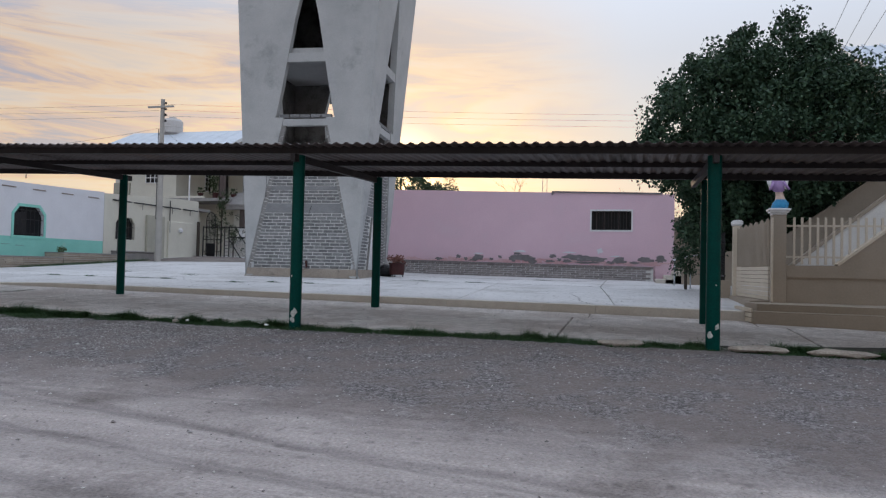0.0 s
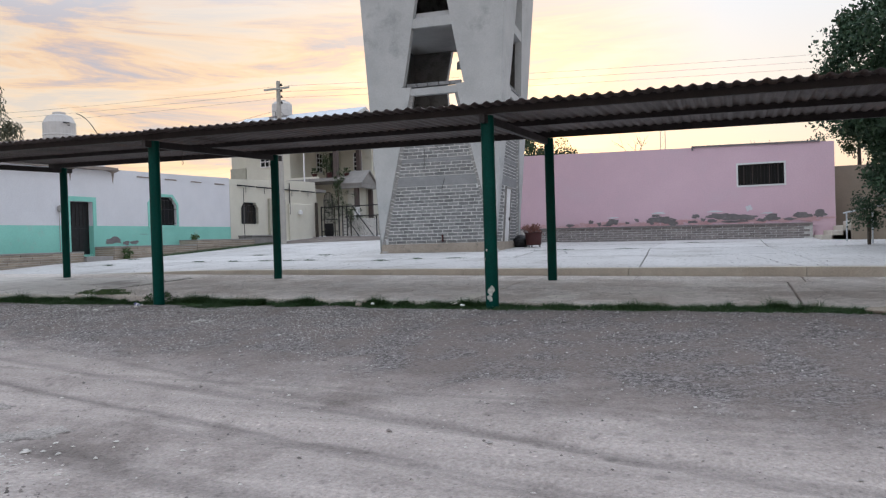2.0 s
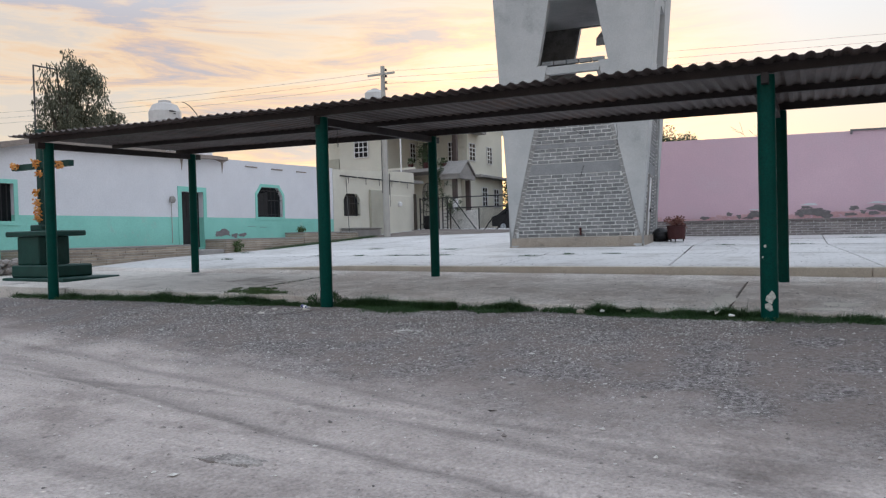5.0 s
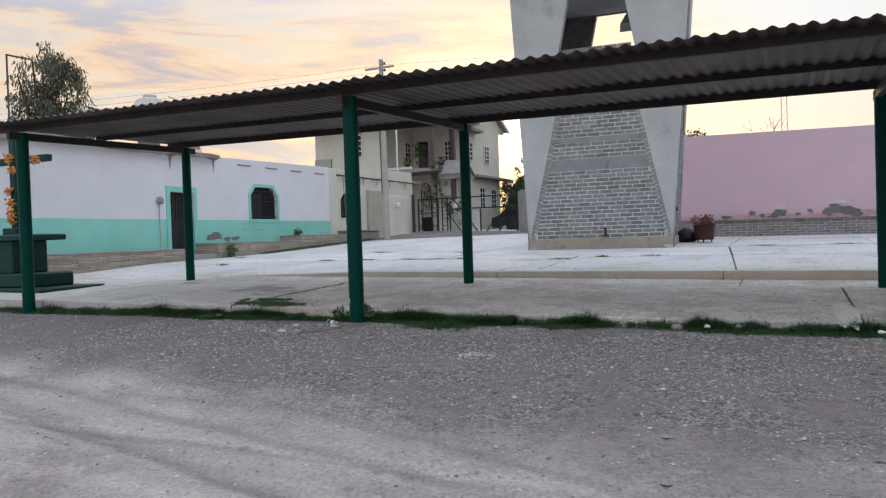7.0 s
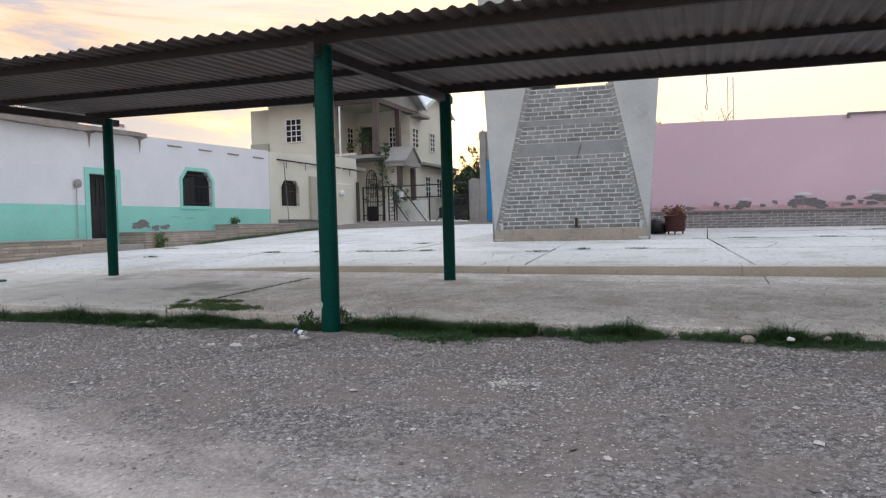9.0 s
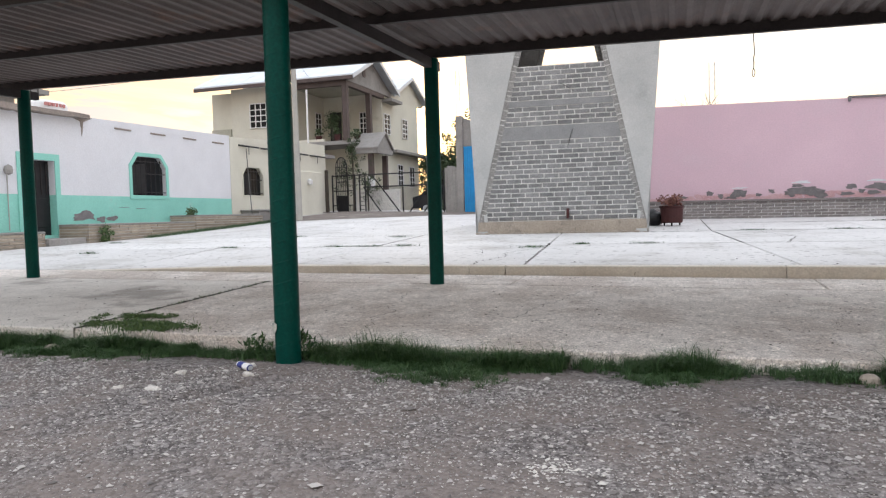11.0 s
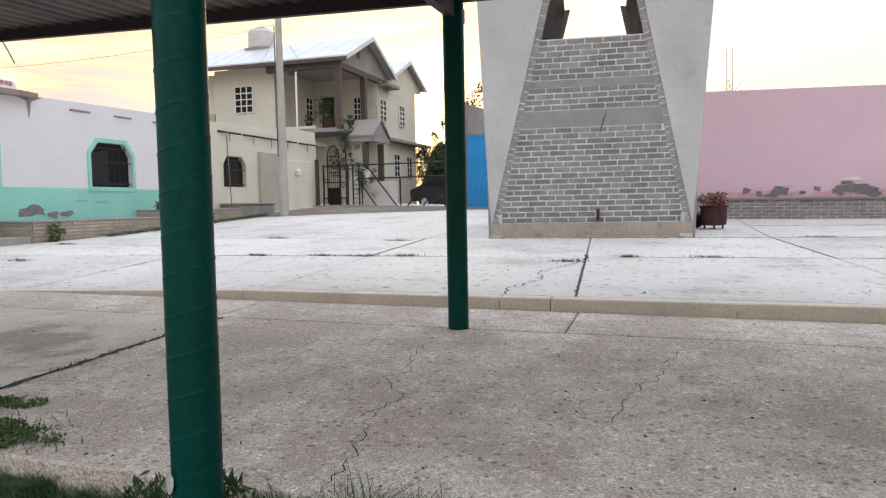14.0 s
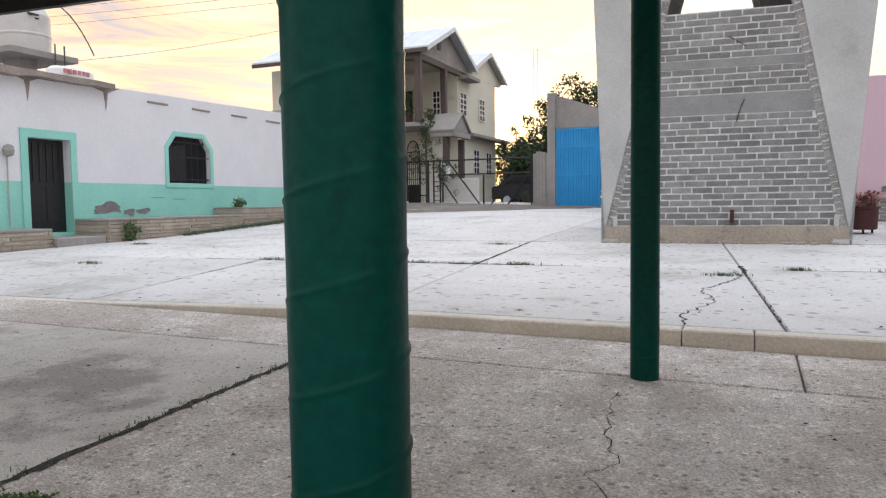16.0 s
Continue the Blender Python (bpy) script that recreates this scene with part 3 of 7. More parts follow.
def plaza_z(x, y):
    z = 0.415 + 0.0225 * (y - KERB_Y) - 0.007 * x
    z += max(0.0, y - 13) / 14.6 * max(0.0, min(1.6, (4 - x) / 10)) * 0.26
    z -= 0.12 * smooth01((-3 - x) / 5) * (1 - smooth01((y - KERB_Y) / 4))
    return z


def skew(x, y):
    """The plaza's joints run a few degrees off the kerb."""
    k = min(1.0, max(0.0, (y - 4.98) / 4.0))
    return x - 0.085 * max(0.0, min(8.5, y - 4.98)), y + 0.06 * x * k


def dirt_z(x, y):
    if y > -0.2:
        return 0.0 - 0.004 * (x - 3)
    z = -0.43 * smooth01((-0.2 - y) / 6.4)
    for a, b, w, deep in TRACKS:
        d = 0.07 * deep
        off = y - (a + b * x)
        z -= d * math.exp(-(off / w) ** 2)
        z += d * 0.5 * math.exp(-((abs(off) - 1.8 * w) / (0.7 * w)) ** 2)
    gully = x - (0.42 + 0.55 * (y + 0.35))
    z -= 0.07 * math.exp(-(gully / 0.08) ** 2) * math.exp(-((y + 0.75) / 0.45) ** 2)
    z += 0.022 * noise.noise((x * 0.9, y * 0.9, 0)) + 0.011 * noise.noise((x * 4, y * 4, 3)) + 0.006 * noise.noise((x * 11, y * 11, 5))
    return z - 0.004 * (x - 3)


# ---- ground ----
def build_ground():
    xs = [-600, -250, -120, -70, -45, -32] + list(np.arange(-24, -3, 0.2)) + list(np.arange(-3, 5.99, 0.06)) + list(np.arange(6, 30.01, 0.2)) + [38, 50, 75, 130, 260, 600]
    ys = [-600, -250, -120, -70, -45, -30, -22] + list(np.arange(-17, -3.2, 0.14)) + list(np.arange(-3.2, -0.21, 0.06)) + [-0.2, 0.3, 2, 5, 10, 16, 22, 27, 32, 45, 70, 120, 260, 600]
    verts = []
    for y in ys:
        for x in xs:
            if y > -0.15:
                z = min(0.0, dirt_z(x, 0)) - 0.02
                if y > 26:
                    z = plaza_z(max(-14, min(14, x)), 27.6) + 0.0
                elif y > 8 and (x > 17 or x < -14):
                    z = plaza_z(max(-14, min(14, x)), y) - 0.05
            else:
                z = dirt_z(min(30, max(-24, x)), max(y, -17))
            verts.append((x, y, z))
    w = len(xs)
    faces = [(j * w + i, j * w + i + 1, (j + 1) * w + i + 1, (j + 1) * w + i) for j in range(len(ys) - 1) for i in range(w - 1)]
    tagged(raw("ground", verts, faces, "dirt", smooth=True), "packed dirt street with pale dust and gravel", "ground", kind="structure")


build_ground()


def quad_slab(zf, x0, x1, y0, y1, thick, name, material, parent, gap=0.012):
    """A paving panel that follows the slope, with worn edges."""
    x0, x1, y0, y1 = x0 + gap, x1 - gap, y0 + gap, y1 - gap
    b = 0.012
    def ring(d, dz):
        corners = [(x0 + d, y0 + d), (x1 - d, y0 + d), (x1 - d, y1 - d), (x0 + d, y1 - d)]
        if zf is plaza_z:
            corners = [skew(x, y) for x, y in corners]
        return [(x, y, zf(x, y) + dz) for x, y in corners]
    v = ring(b, 0) + ring(0, -b) + ring(0, -thick)
    f = [(0, 1, 2, 3)]
    for k in (0, 4):
        for i in range(4):
            j = (i + 1) % 4
            f.append((k + i, k + 4 + i, k + 4 + j, k + j))
    return raw(name, v, f, material, parent)


# ---- posts and roof of the shelter ----
POSTS = ((-6.53, -6.53), (0.148, 0.15), (6.61, 6.65), (13.2, 13.42))
POSTS_X = [a for a, b in POSTS]
FRONT_Y, BACK_Y = 0.0, 3.80
canopy = thing("canopy", "long open shelter with green posts and rusty corrugated roof", "shelter")


def roof_z(x, y):
    return 3.16 - 0.0185 * x + 0.028 * y


def post_mesh(name, radius=0.1, height=3.3, fine=True):
    """A pipe wound with tape: low ridges climb round it in a spiral."""
    seg, rings = 44, 760
    pitch = 0.17
    verts = []
    for k in range(rings + 1):
        z = height * k / rings
        for i in range(seg):
            a = 2 * math.pi * i / seg
            ph = (z / pitch - i / seg) % 1.0
            r = radius + 0.0010 * ph + 0.0030 * math.exp(-((ph - 0.975) / 0.016) ** 2) * (0.75 + 0.6 * noise.noise((math.cos(a), math.sin(a), z * 1.3)))
            r += 0.0012 * noise.noise((math.cos(a) * 2, math.sin(a) * 2, z * 3))
            verts.append((r * math.cos(a), r * math.sin(a), z))
    faces = [(k * seg + i, k * seg + (i + 1) % seg, (k + 1) * seg + (i + 1) % seg, (k + 1) * seg + i) for k in range(rings) for i in range(seg)]
    faces.append(tuple(rings * seg + i for i in range(seg)))
    me = bpy.data.meshes.new(name)
    me.from_pydata(verts, [], faces)
    me.materials.append(M["green"])
    for f in me.polygons:
        f.use_smooth = True
    return me


def build_canopy():
    me = post_mesh("post")
    for pair in POSTS:
        for x, y in zip(pair, (FRONT_Y, BACK_Y)):
            base = slab_z(x, y) - 0.02 if y > 1 else -0.12
            ob = new("post", me)
            ob.parent = canopy
            top = roof_z(x, y) - 0.14
            ob.location = (x, y, base)
            ob.rotation_euler = (0, 0, x * 1.7 + y)
            ob.scale = (1 if y < 1 else 0.92, 1 if y < 1 else 0.92, (top - base) / 3.3)
    # flaked paint at the foot of the posts
    rnd = random.Random(5)
    for x, k in ((6.61, 5), (13.2, 4), (0.13, 2)):
        for i in range(k):
            a = rnd.uniform(-2.2, -0.9)
            h = rnd.uniform(0.10, 0.32) if i < 3 else rnd.uniform(0.4, 0.9)
            s = rnd.uniform(0.02, 0.06) * (1 if i < 3 else 0.35)
            bm = bmesh.new()
            vs = []
            for j in range(9):
                t = 2 * math.pi * j / 9
                rr = s * rnd.uniform(0.6, 1.2)
                aa = a + rr * math.cos(t) / 0.1
                vs.append(bm.verts.new((x + 0.1065 * math.cos(aa), 0.1065 * math.sin(aa), h + rr * 1.4 * math.sin(t))))
            c = bm.verts.new((x + 0.107 * math.cos(a), 0.107 * math.sin(a), h))
            for j in range(9):
                bm.faces.new((c, vs[j], vs[(j + 1) % 9]))
            part("paint_flake", bm, "chip", canopy, "pale flaked patch of paint")
    x0, x1 = -7.05, 17.9
    for y, hgt, w in ((FRONT_Y - 0.02, 0.12, 0.06), (1.95, 0.10, 0.05), (BACK_Y + 0.02, 0.13, 0.06)):
        bm = bmesh.new()
        pts = [(x, y - w / 2, roof_z(x, y) + 0.008 + dz) for x, dz in ((x0, 0), (x1, 0), (x1, -hgt), (x0, -hgt))]
        add_prism(bm, pts, (0, w, 0))
        part("purlin", bm, "steel", canopy)
    for x in POSTS_X:
        bm = bmesh.new()
        pts = [(x - 0.04, y, roof_z(x, y) - 0.16 + dz) for y, dz in ((-0.25, 0.02), (4.05, 0.02), (4.05, -0.1), (-0.25, -0.1))]
        add_prism(bm, pts, (0.08, 0, 0))
        part("rafter", bm, "steel", canopy)
    # corrugated sheets, each about a metre wide, overlapping by one rib
    pitch, ribs = 0.178, 6
    width = pitch * ribs
    steps, t = 6, 0.004
    y0, y1 = -0.42, 4.12
    verts, faces = [], []
    cols = ribs * steps + 3
    for layer in (0, 1):
        for k in range(cols):
            x = k * pitch / steps
            z = 0.022 * max(-0.55, math.cos(2 * math.pi * k / steps)) - layer * t
            for y in (y0, y1):
                verts.append((x, y, z))
    n = cols * 2
    for k in range(cols - 1):
        a = 2 * k
        faces.append((a, a + 2, a + 3, a + 1))
        faces.append((n + a, n + a + 1, n + a + 3, n + a + 2))
        faces.append((a, n + a, n + a + 2, a + 2))
        faces.append((a + 1, a + 3, n + a + 3, n + a + 1))
    faces += [(0, 1, n + 1, n), (2 * cols - 2, n + 2 * cols - 2, n + 2 * cols - 1, 2 * cols - 1)]
    me = bpy.data.meshes.new("roof_sheet")
    me.from_pydata(verts, [], faces)
    me.materials.append(M["roofmetal"])
    rnd = random.Random(9)
    x, i = x0 - 0.1, 0
    while x < x1:
        ob = new("roof_sheet", me)
        ob.parent = canopy
        ob.rotation_euler = (math.atan(0.028), math.atan(0.0185), 0)
        ob.location = (x, rnd.uniform(-0.03, 0.03), roof_z(x, 0) + 0.004 * (i % 2))
        x += width
        i += 1


build_canopy()


def hanging_wire(x, y, length, label):
    w = thing("hanging_wire", label, "wire")
    z = roof_z(x, y) - 0.16
    rnd = random.Random(int(x * 10))
    pts = [Vector((x + rnd.uniform(-0.012, 0.012), y, z + 0.1 - (length + 0.1) * k / 8)) for k in range(9)]
    part("cable", add_tube(bmesh.new(), pts, 0.005), "wire", w)
    loop = [pts[-1] + Vector((0.014 * math.sin(a), 0, -0.045 + 0.045 * math.cos(a))) for a in np.linspace(0, 2 * math.pi, 9)]
    part("loop", add_tube(bmesh.new(), loop, 0.004), "wire", w)


hanging_wire(3.95, BACK_Y, 0.36, "loose cable loop dangling under the shelter roof")
hanging_wire(-0.9, 1.95, 0.16, "short lamp cable hanging under the shelter roof")


# ---- tower ----
TOWER_YAW = radians(5.0)
TZ0 = 0.60
TC = Vector((0.13, 15.35, 0))
TOWER_TOP = 13.6


def tower_half(z):
    return 2.10 + 0.057 * (z - TZ0)


def tower_pt(face, s, z, inset=0.0):
    """Face 0 front, 1 right, 2 back, 3 left; s along the face to its right as seen from outside."""
    w = tower_half(z) - inset
    m = Matrix.Rotation(TOWER_YAW + face * math.pi / 2, 3, "Z")
    p = m @ Vector((s, -w, 0))
    return Vector((TC.x + p.x + 0.020 * (z - TZ0), TC.y + p.y, z))


def low_half(z):
    return 2.02 - 0.232 * (z - TZ0 - 0.1)


def leg_half(z):
    return low_half(z) + 0.11


def high_half(z):
    return max(0.12, 1.08 - 0.18 * (z - 6.45))


tower = thing("tower", "tall pale concrete tower with splayed legs and block infill", "tower")


def build_tower():
    thick = 0.26
    for face in range(4):
        for side in (-1, 1):
            outline = []
            zs_low = (TZ0, 2.0, 3.5, 5.0, 6.2)
            zs_high = (6.42, 7.5, 8.6, 9.8, 11.4)
            outer = [(side * (tower_half(z) - 0.002), z) for z in (TZ0, 2.5, 5, 7.5, 10, 12, TOWER_TOP)]
            inner = [(side * low_half(z), z) for z in zs_low] + [(side * (low_half(6.2) - 0.02), 6.42)] + [(side * 1.16, 6.36), (side * 1.16, 6.46)] + [(side * high_half(z), z) for z in zs_high] + [(side * 0.12, TOWER_TOP)]
            # strips between outer and inner edge, outside and inside
            bm = bmesh.new()
            rows = []
            levels = sorted({z for _, z in outer} | {z for _, z in inner if z not in (6.36, 6.46)} | {6.40, 6.45})
            for z in levels:
                if z <= 6.40 or (face == 2 and z < 7.0):
                    i = leg_half(z)
                elif z <= 6.45:
                    i = 1.16
                else:
                    i = high_half(z) if z < 11.4 else 0.12
                if z == 6.45 and face != 2:
                    i = 1.10
                rows.append([bm.verts.new(tower_pt(face, side * s, z, ins)) for s, ins in ((tower_half(z) - 0.002, 0), (i, 0), (i, thick), (tower_half(z) - thick, thick))])
            for a, b in zip(rows, rows[1:]):
                for k in range(4):
                    bm.faces.new((a[k], a[(k + 1) % 4], b[(k + 1) % 4], b[k]))
            bm.faces.new(rows[0])
            bm.faces.new(rows[-1][::-1])
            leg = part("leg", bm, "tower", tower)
            # inward faces get the darker colour, so the interior's shade is painted on
            leg.data.materials.append(M["shadedraw"])
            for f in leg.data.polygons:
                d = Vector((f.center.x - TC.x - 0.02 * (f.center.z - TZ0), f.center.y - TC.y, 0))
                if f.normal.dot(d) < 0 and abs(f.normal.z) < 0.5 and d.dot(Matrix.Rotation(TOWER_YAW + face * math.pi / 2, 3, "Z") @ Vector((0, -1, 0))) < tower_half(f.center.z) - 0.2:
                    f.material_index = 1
        # tie beams across the openings
        for z0, z1, mt, half in () if face == 2 else ((6.12, 6.36, "tower", low_half(6.2) + 0.1), (8.42, 8.74, "tower", 0.95)):
            bm = bmesh.new()
            pts = [tower_pt(face, s, z, 0.03) for s, z in ((-half, z0), (half, z0), (half, z1), (-half, z1))]
            inn = (tower_pt(face, 0, z0, 0.25) - tower_pt(face, 0, z0, 0.03))
            add_prism(bm, pts, inn)
            part("tie_beam", bm, mt, tower)
        # plinth
        bm = bmesh.new()
        pts = [tower_pt(face, s, z, -0.05 if z < 0.8 else -0.02) for s, z in ((-2.15, 0.2), (2.15, 0.2), (2.08, 0.92), (-2.08, 0.92))]
        inn = tower_pt(face, 0, 0.6, 0.3) - tower_pt(face, 0, 0.6, 0)
        add_prism(bm, pts, inn)
        part("plinth", bm, "plinth", tower, "tan crumbling concrete plinth")
        # mortar bed behind the blocks
        bm = bmesh.new()
        top = 4.78
        pts = [tower_pt(face, s, z, 0.112) for s, z in ((-low_half(0.9) - 0.02, 0.9), (low_half(0.9) + 0.02, 0.9), (low_half(top) + 0.02, top), (-low_half(top) - 0.02, top))]
        inn = tower_pt(face, 0, 2, 0.25) - tower_pt(face, 0, 2, 0.112)
        add_prism(bm, pts, inn)
        part("mortar", bm, "mortar", tower)
        edge_top = 6.5 if face == 2 else 6.14
        for side in (-1, 1):
            bm = bmesh.new()
            pts = [tower_pt(face, side * (low_half(z) + d), z, ins) for z, d, ins in ((0.9, -0.02, 0.1), (edge_top, -0.02, 0.1), (edge_top, 0.12, 0.05), (0.9, 0.12, 0.05))]
            add_prism(bm, pts, inn * 0.9)
            part("edge_strip", bm, "edgegrey", tower, "rough grey mortar strip at the infill edge")
            if face < 2:
                # mortar squeezed out of the bed joints along the edge
                rnd = random.Random(face * 7 + side)
                z = 0.96
                while z < 5.9:
                    a, b = tower_pt(face, side * (low_half(z) - 0.01), z, 0.088), tower_pt(face, side * (low_half(z) + rnd.uniform(0.05, 0.12)), z + 0.02, 0.045)
                    h = Vector((0, 0, rnd.uniform(0.012, 0.03)))
                    part("mortar_smear", add_prism(bmesh.new(), [a, b, b + h, a + h], inn * 0.12), "mortar", tower)
                    z += rnd.choice((0.119, 0.119, 0.238))
        for z0, z1 in ((2.957, 3.30), (3.787, 3.93)):
            bm = bmesh.new()
            pts = [tower_pt(face, s, z, 0.1) for s, z in ((-low_half(z0), z0), (low_half(z0), z0), (low_half(z1), z1), (-low_half(z1), z1))]
            add_prism(bm, pts, inn * 0.4)
            part("tie_band", bm, "towerdark", tower)
    # inner floor and closed upper back
    for z in (8.78, TOWER_TOP - 0.2):
        bm = bmesh.new()
        w = tower_half(z) - 0.27
        pts = [tower_pt(f, -w, z, 0.27) for f in range(4)]
        add_prism(bm, pts, (0, 0, 0.2))
        part("floor_slab", bm, "tower", tower)
    for face in (2, 3):
        bm = bmesh.new()
        pts = [tower_pt(face, s, z, 0.2) for s, z in ((-1.1, 8.74), (1.1, 8.74), (0.5, 11.4), (-0.5, 11.4))]
        add_prism(bm, pts, tower_pt(face, 0, 9, 0.3) - tower_pt(face, 0, 9, 0.2))
        part("infill_wall", bm, "towerdark", tower)
    # stair beam inside
    bm = bmesh.new()
    add_prism(bm, [tower_pt(1, s, z, 1.2) for s, z in ((-1.4, 7.1), (-1.4, 7.35), (1.3, 8.7), (1.3, 8.45))], tower_pt(1, 0, 7, 1.9) - tower_pt(1, 0, 7, 1.2))
    part("stair_flight", bm, "towerdark", tower)
    # white door in the side
    bm = bmesh.new()
    pts = [tower_pt(1, s, z, 0.08) for s, z in ((-0.45, 0.78), (0.35, 0.78), (0.35, 2.85), (-0.45, 2.85))]
    inn = tower_pt(1, 0, 1, 0.14) - tower_pt(1, 0, 1, 0.08)
    add_prism(bm, pts, inn)
    door = part("door", bm, "whitepaint", tower, "narrow white metal door")
    bm = bmesh.new()
    for s0, s1, z0, z1 in ((-0.53, -0.45, 0.78, 2.93), (0.35, 0.43, 0.78, 2.93), (-0.45, 0.35, 2.85, 2.93)):
        add_prism(bm, [tower_pt(1, s, z, 0.05) for s, z in ((s0, z0), (s1, z0), (s1, z1), (s0, z1))], inn * 1.2)
    part("door_frame", bm, "cement", tower)
    part("handle", box((-0.03, -0.02, -0.06), (0.03, 0.02, 0.06), Matrix.Translation(tower_pt(1, 0.22, 1.75, 0.06))), "iron", door)
    # rusty pipe stub and a dangling wire on the front
    part("pipe_stub", rod(tower_pt(0, 0.18, 0.98, 0.07), tower_pt(0, 0.18, 1.22, 0.05), 0.035), "rustpot", tower, "rusty pipe stub in the wall")
    pts = [tower_pt(0, 0.32 - 0.03 * k, 3.20 - 0.05 * k - 0.012 * k * k, 0.085) for k in range(5)]
    part("wire_end", add_tube(bmesh.new(), pts, 0.008), "iron", tower)
    pts = [tower_pt(0, 0.0 + 0.11 * k, 4.32 - 0.05 * k - 0.006 * k * k, 0.095) for k in range(4)]
    part("wire_end", add_tube(bmesh.new(), pts, 0.006), "iron", tower)


build_tower()


# ---- pink building ----
PINK_Y = 21.75
pink = tagged(new("wall_pink"), "long pink plastered wall with peeling base", "wall", kind="structure")


def pink_top(x):
    return 4.76 - 0.0215 * x


def build_pink():
    x0, x1 = -1.6, 13.75
    wx0, wx1, wz0, wz1 = 10.24, 11.95, 2.90, 3.74
    zb = 0.3
    def panel(pts, name="wall_face"):
        bm = bmesh.new()
        add_prism(bm, [(x, PINK_Y, z) for x, z in pts], (0, 0.3, 0))
        part(name, bm, "pink", pink)
    panel([(x0, zb), (wx0, zb), (wx0, pink_top(wx0)), (x0, pink_top(x0))])
    panel([(wx1, zb), (x1, zb), (x1, pink_top(x1)), (wx1, pink_top(wx1))])
    panel([(wx0, zb), (wx1, zb), (wx1, wz0), (wx0, wz0)])
    panel([(wx0, wz1), (wx1, wz1), (wx1, pink_top(wx1)), (wx0, pink_top(wx0))])
    bm = bmesh.new()
    add_prism(bm, [(x1 - 0.3, PINK_Y + 0.3, zb), (x1, PINK_Y + 0.3, zb), (x1, PINK_Y + 0.3, pink_top(x1)), (x1 - 0.3, PINK_Y + 0.3, pink_top(x1))], (0, 9, 0))
    part("side_wall", bm, "pink", pink)
    bm = bmesh.new()
    add_prism(bm, [(x0, PINK_Y + 0.3, zb), (x0 + 0.3, PINK_Y + 0.3, zb), (x0 + 0.3, PINK_Y + 0.3, pink_top(x0)), (x0, PINK_Y + 0.3, pink_top(x0))], (0, 9, 0))
    part("side_wall", bm, "pink", pink)
    bm = bmesh.new()
    add_prism(bm, [(x0 + 0.3, PINK_Y + 0.3, 4.3), (x1 - 0.3, PINK_Y + 0.3, 4.2), (x1 - 0.3, PINK_Y + 0.3, 4.3), (x0 + 0.3, PINK_Y + 0.3, 4.4)], (0, 9, 0))
    part("roof_deck", bm, "cement", pink)
    # cement coping over the far half of the wall
    bm = bmesh.new()
    add_prism(bm, [(x, PINK_Y - 0.06, pink_top(x) + dz) for x, dz in ((8.5, 0), (x1 - 0.5, 0), (x1 - 0.5, 0.06), (8.5, 0.06))], (0, 0.4, 0))
    part("coping", bm, "peeled", pink, "thin grey cement coping")
    part("spout", box((8.46, PINK_Y - 0.12, pink_top(8.5) - 0.12), (8.53, PINK_Y - 0.02, pink_top(8.5) + 0.05)), "peeled", pink)
    # worn strip above the bench with bare patches
    rnd = random.Random(11)
    def blob(cx, cz, w, h, mt, off, name):
        k = 22
        ph = rnd.uniform(0, 50)
        vs = [(cx, PINK_Y - off, cz)]
        for j in range(k):
            t = 2 * math.pi * j / k
            r = 0.72 + 0.55 * noise.noise((math.cos(t) * 1.6 + ph, math.sin(t) * 1.6, ph)) + 0.16 * noise.noise((math.cos(t) * 5 + ph, math.sin(t) * 5, 1))
            vs.append((cx + w * r * math.cos(t), PINK_Y - off, cz + h * r * math.sin(t)))
        fs = [(0, 1 + (j + 1) % k, 1 + j) for j in range(k)]
        raw(name, vs, fs, mt, pink)
    for i in range(30):
        blob(x0 + 0.5 + i * 0.5, 1.44 + rnd.uniform(-0.04, 0.06), 0.42, rnd.uniform(0.06, 0.2), "pinkdust", 0.004 + 0.0003 * i, "worn_patch")
    for cx, cz, w, h in ((4.2, 1.62, 0.16, 0.10), (5.15, 1.58, 0.36, 0.14), (4.55, 1.52, 0.12, 0.08), (6.15, 1.64, 0.1, 0.07), (7.2, 1.64, 0.55, 0.15), (6.75, 1.56, 0.22, 0.12),
                         (7.55, 1.5, 0.3, 0.12), (8.55, 1.70, 0.18, 0.09), (8.4, 1.48, 0.24, 0.06), (9.55, 1.70, 0.5, 0.13), (9.95, 1.62, 0.4, 0.14), (10.55, 1.58, 0.42, 0.13),
                         (11.5, 1.55, 0.3, 0.13), (11.1, 1.46, 0.2, 0.08), (12.6, 1.6, 0.35, 0.12), (13.2, 1.62, 0.28, 0.16), (3.3, 1.5, 0.2, 0.08), (5.75, 1.52, 0.12, 0.06), (6.95, 1.78, 0.2, 0.06), (8.85, 1.56, 0.12, 0.07), (9.2, 1.5, 0.2, 0.07), (10.2, 1.44, 0.5, 0.05), (12.1, 1.47, 0.25, 0.06), (4.9, 1.46, 0.3, 0.05)):
        blob(cx, cz, w * 1.2, h * 1.2, "peeled", 0.0155 + 0.0007 * (int(cx * 40) % 17), "bare_patch")
    for cx, cz, w, h in ((10.62, 1.95, 0.16, 0.14), (7.1, 1.9, 0.3, 0.06), (9.3, 1.88, 0.35, 0.05), (5.2, 1.78, 0.3, 0.04), (11.3, 1.74, 0.3, 0.04)):
        blob(cx, cz, w, h, "white", 0.029, "lime_patch")
    # barred window
    win = tagged(new("window_1"), "small barred window with white frame and dark panes", "window", kind="structure")
    bm = bmesh.new()
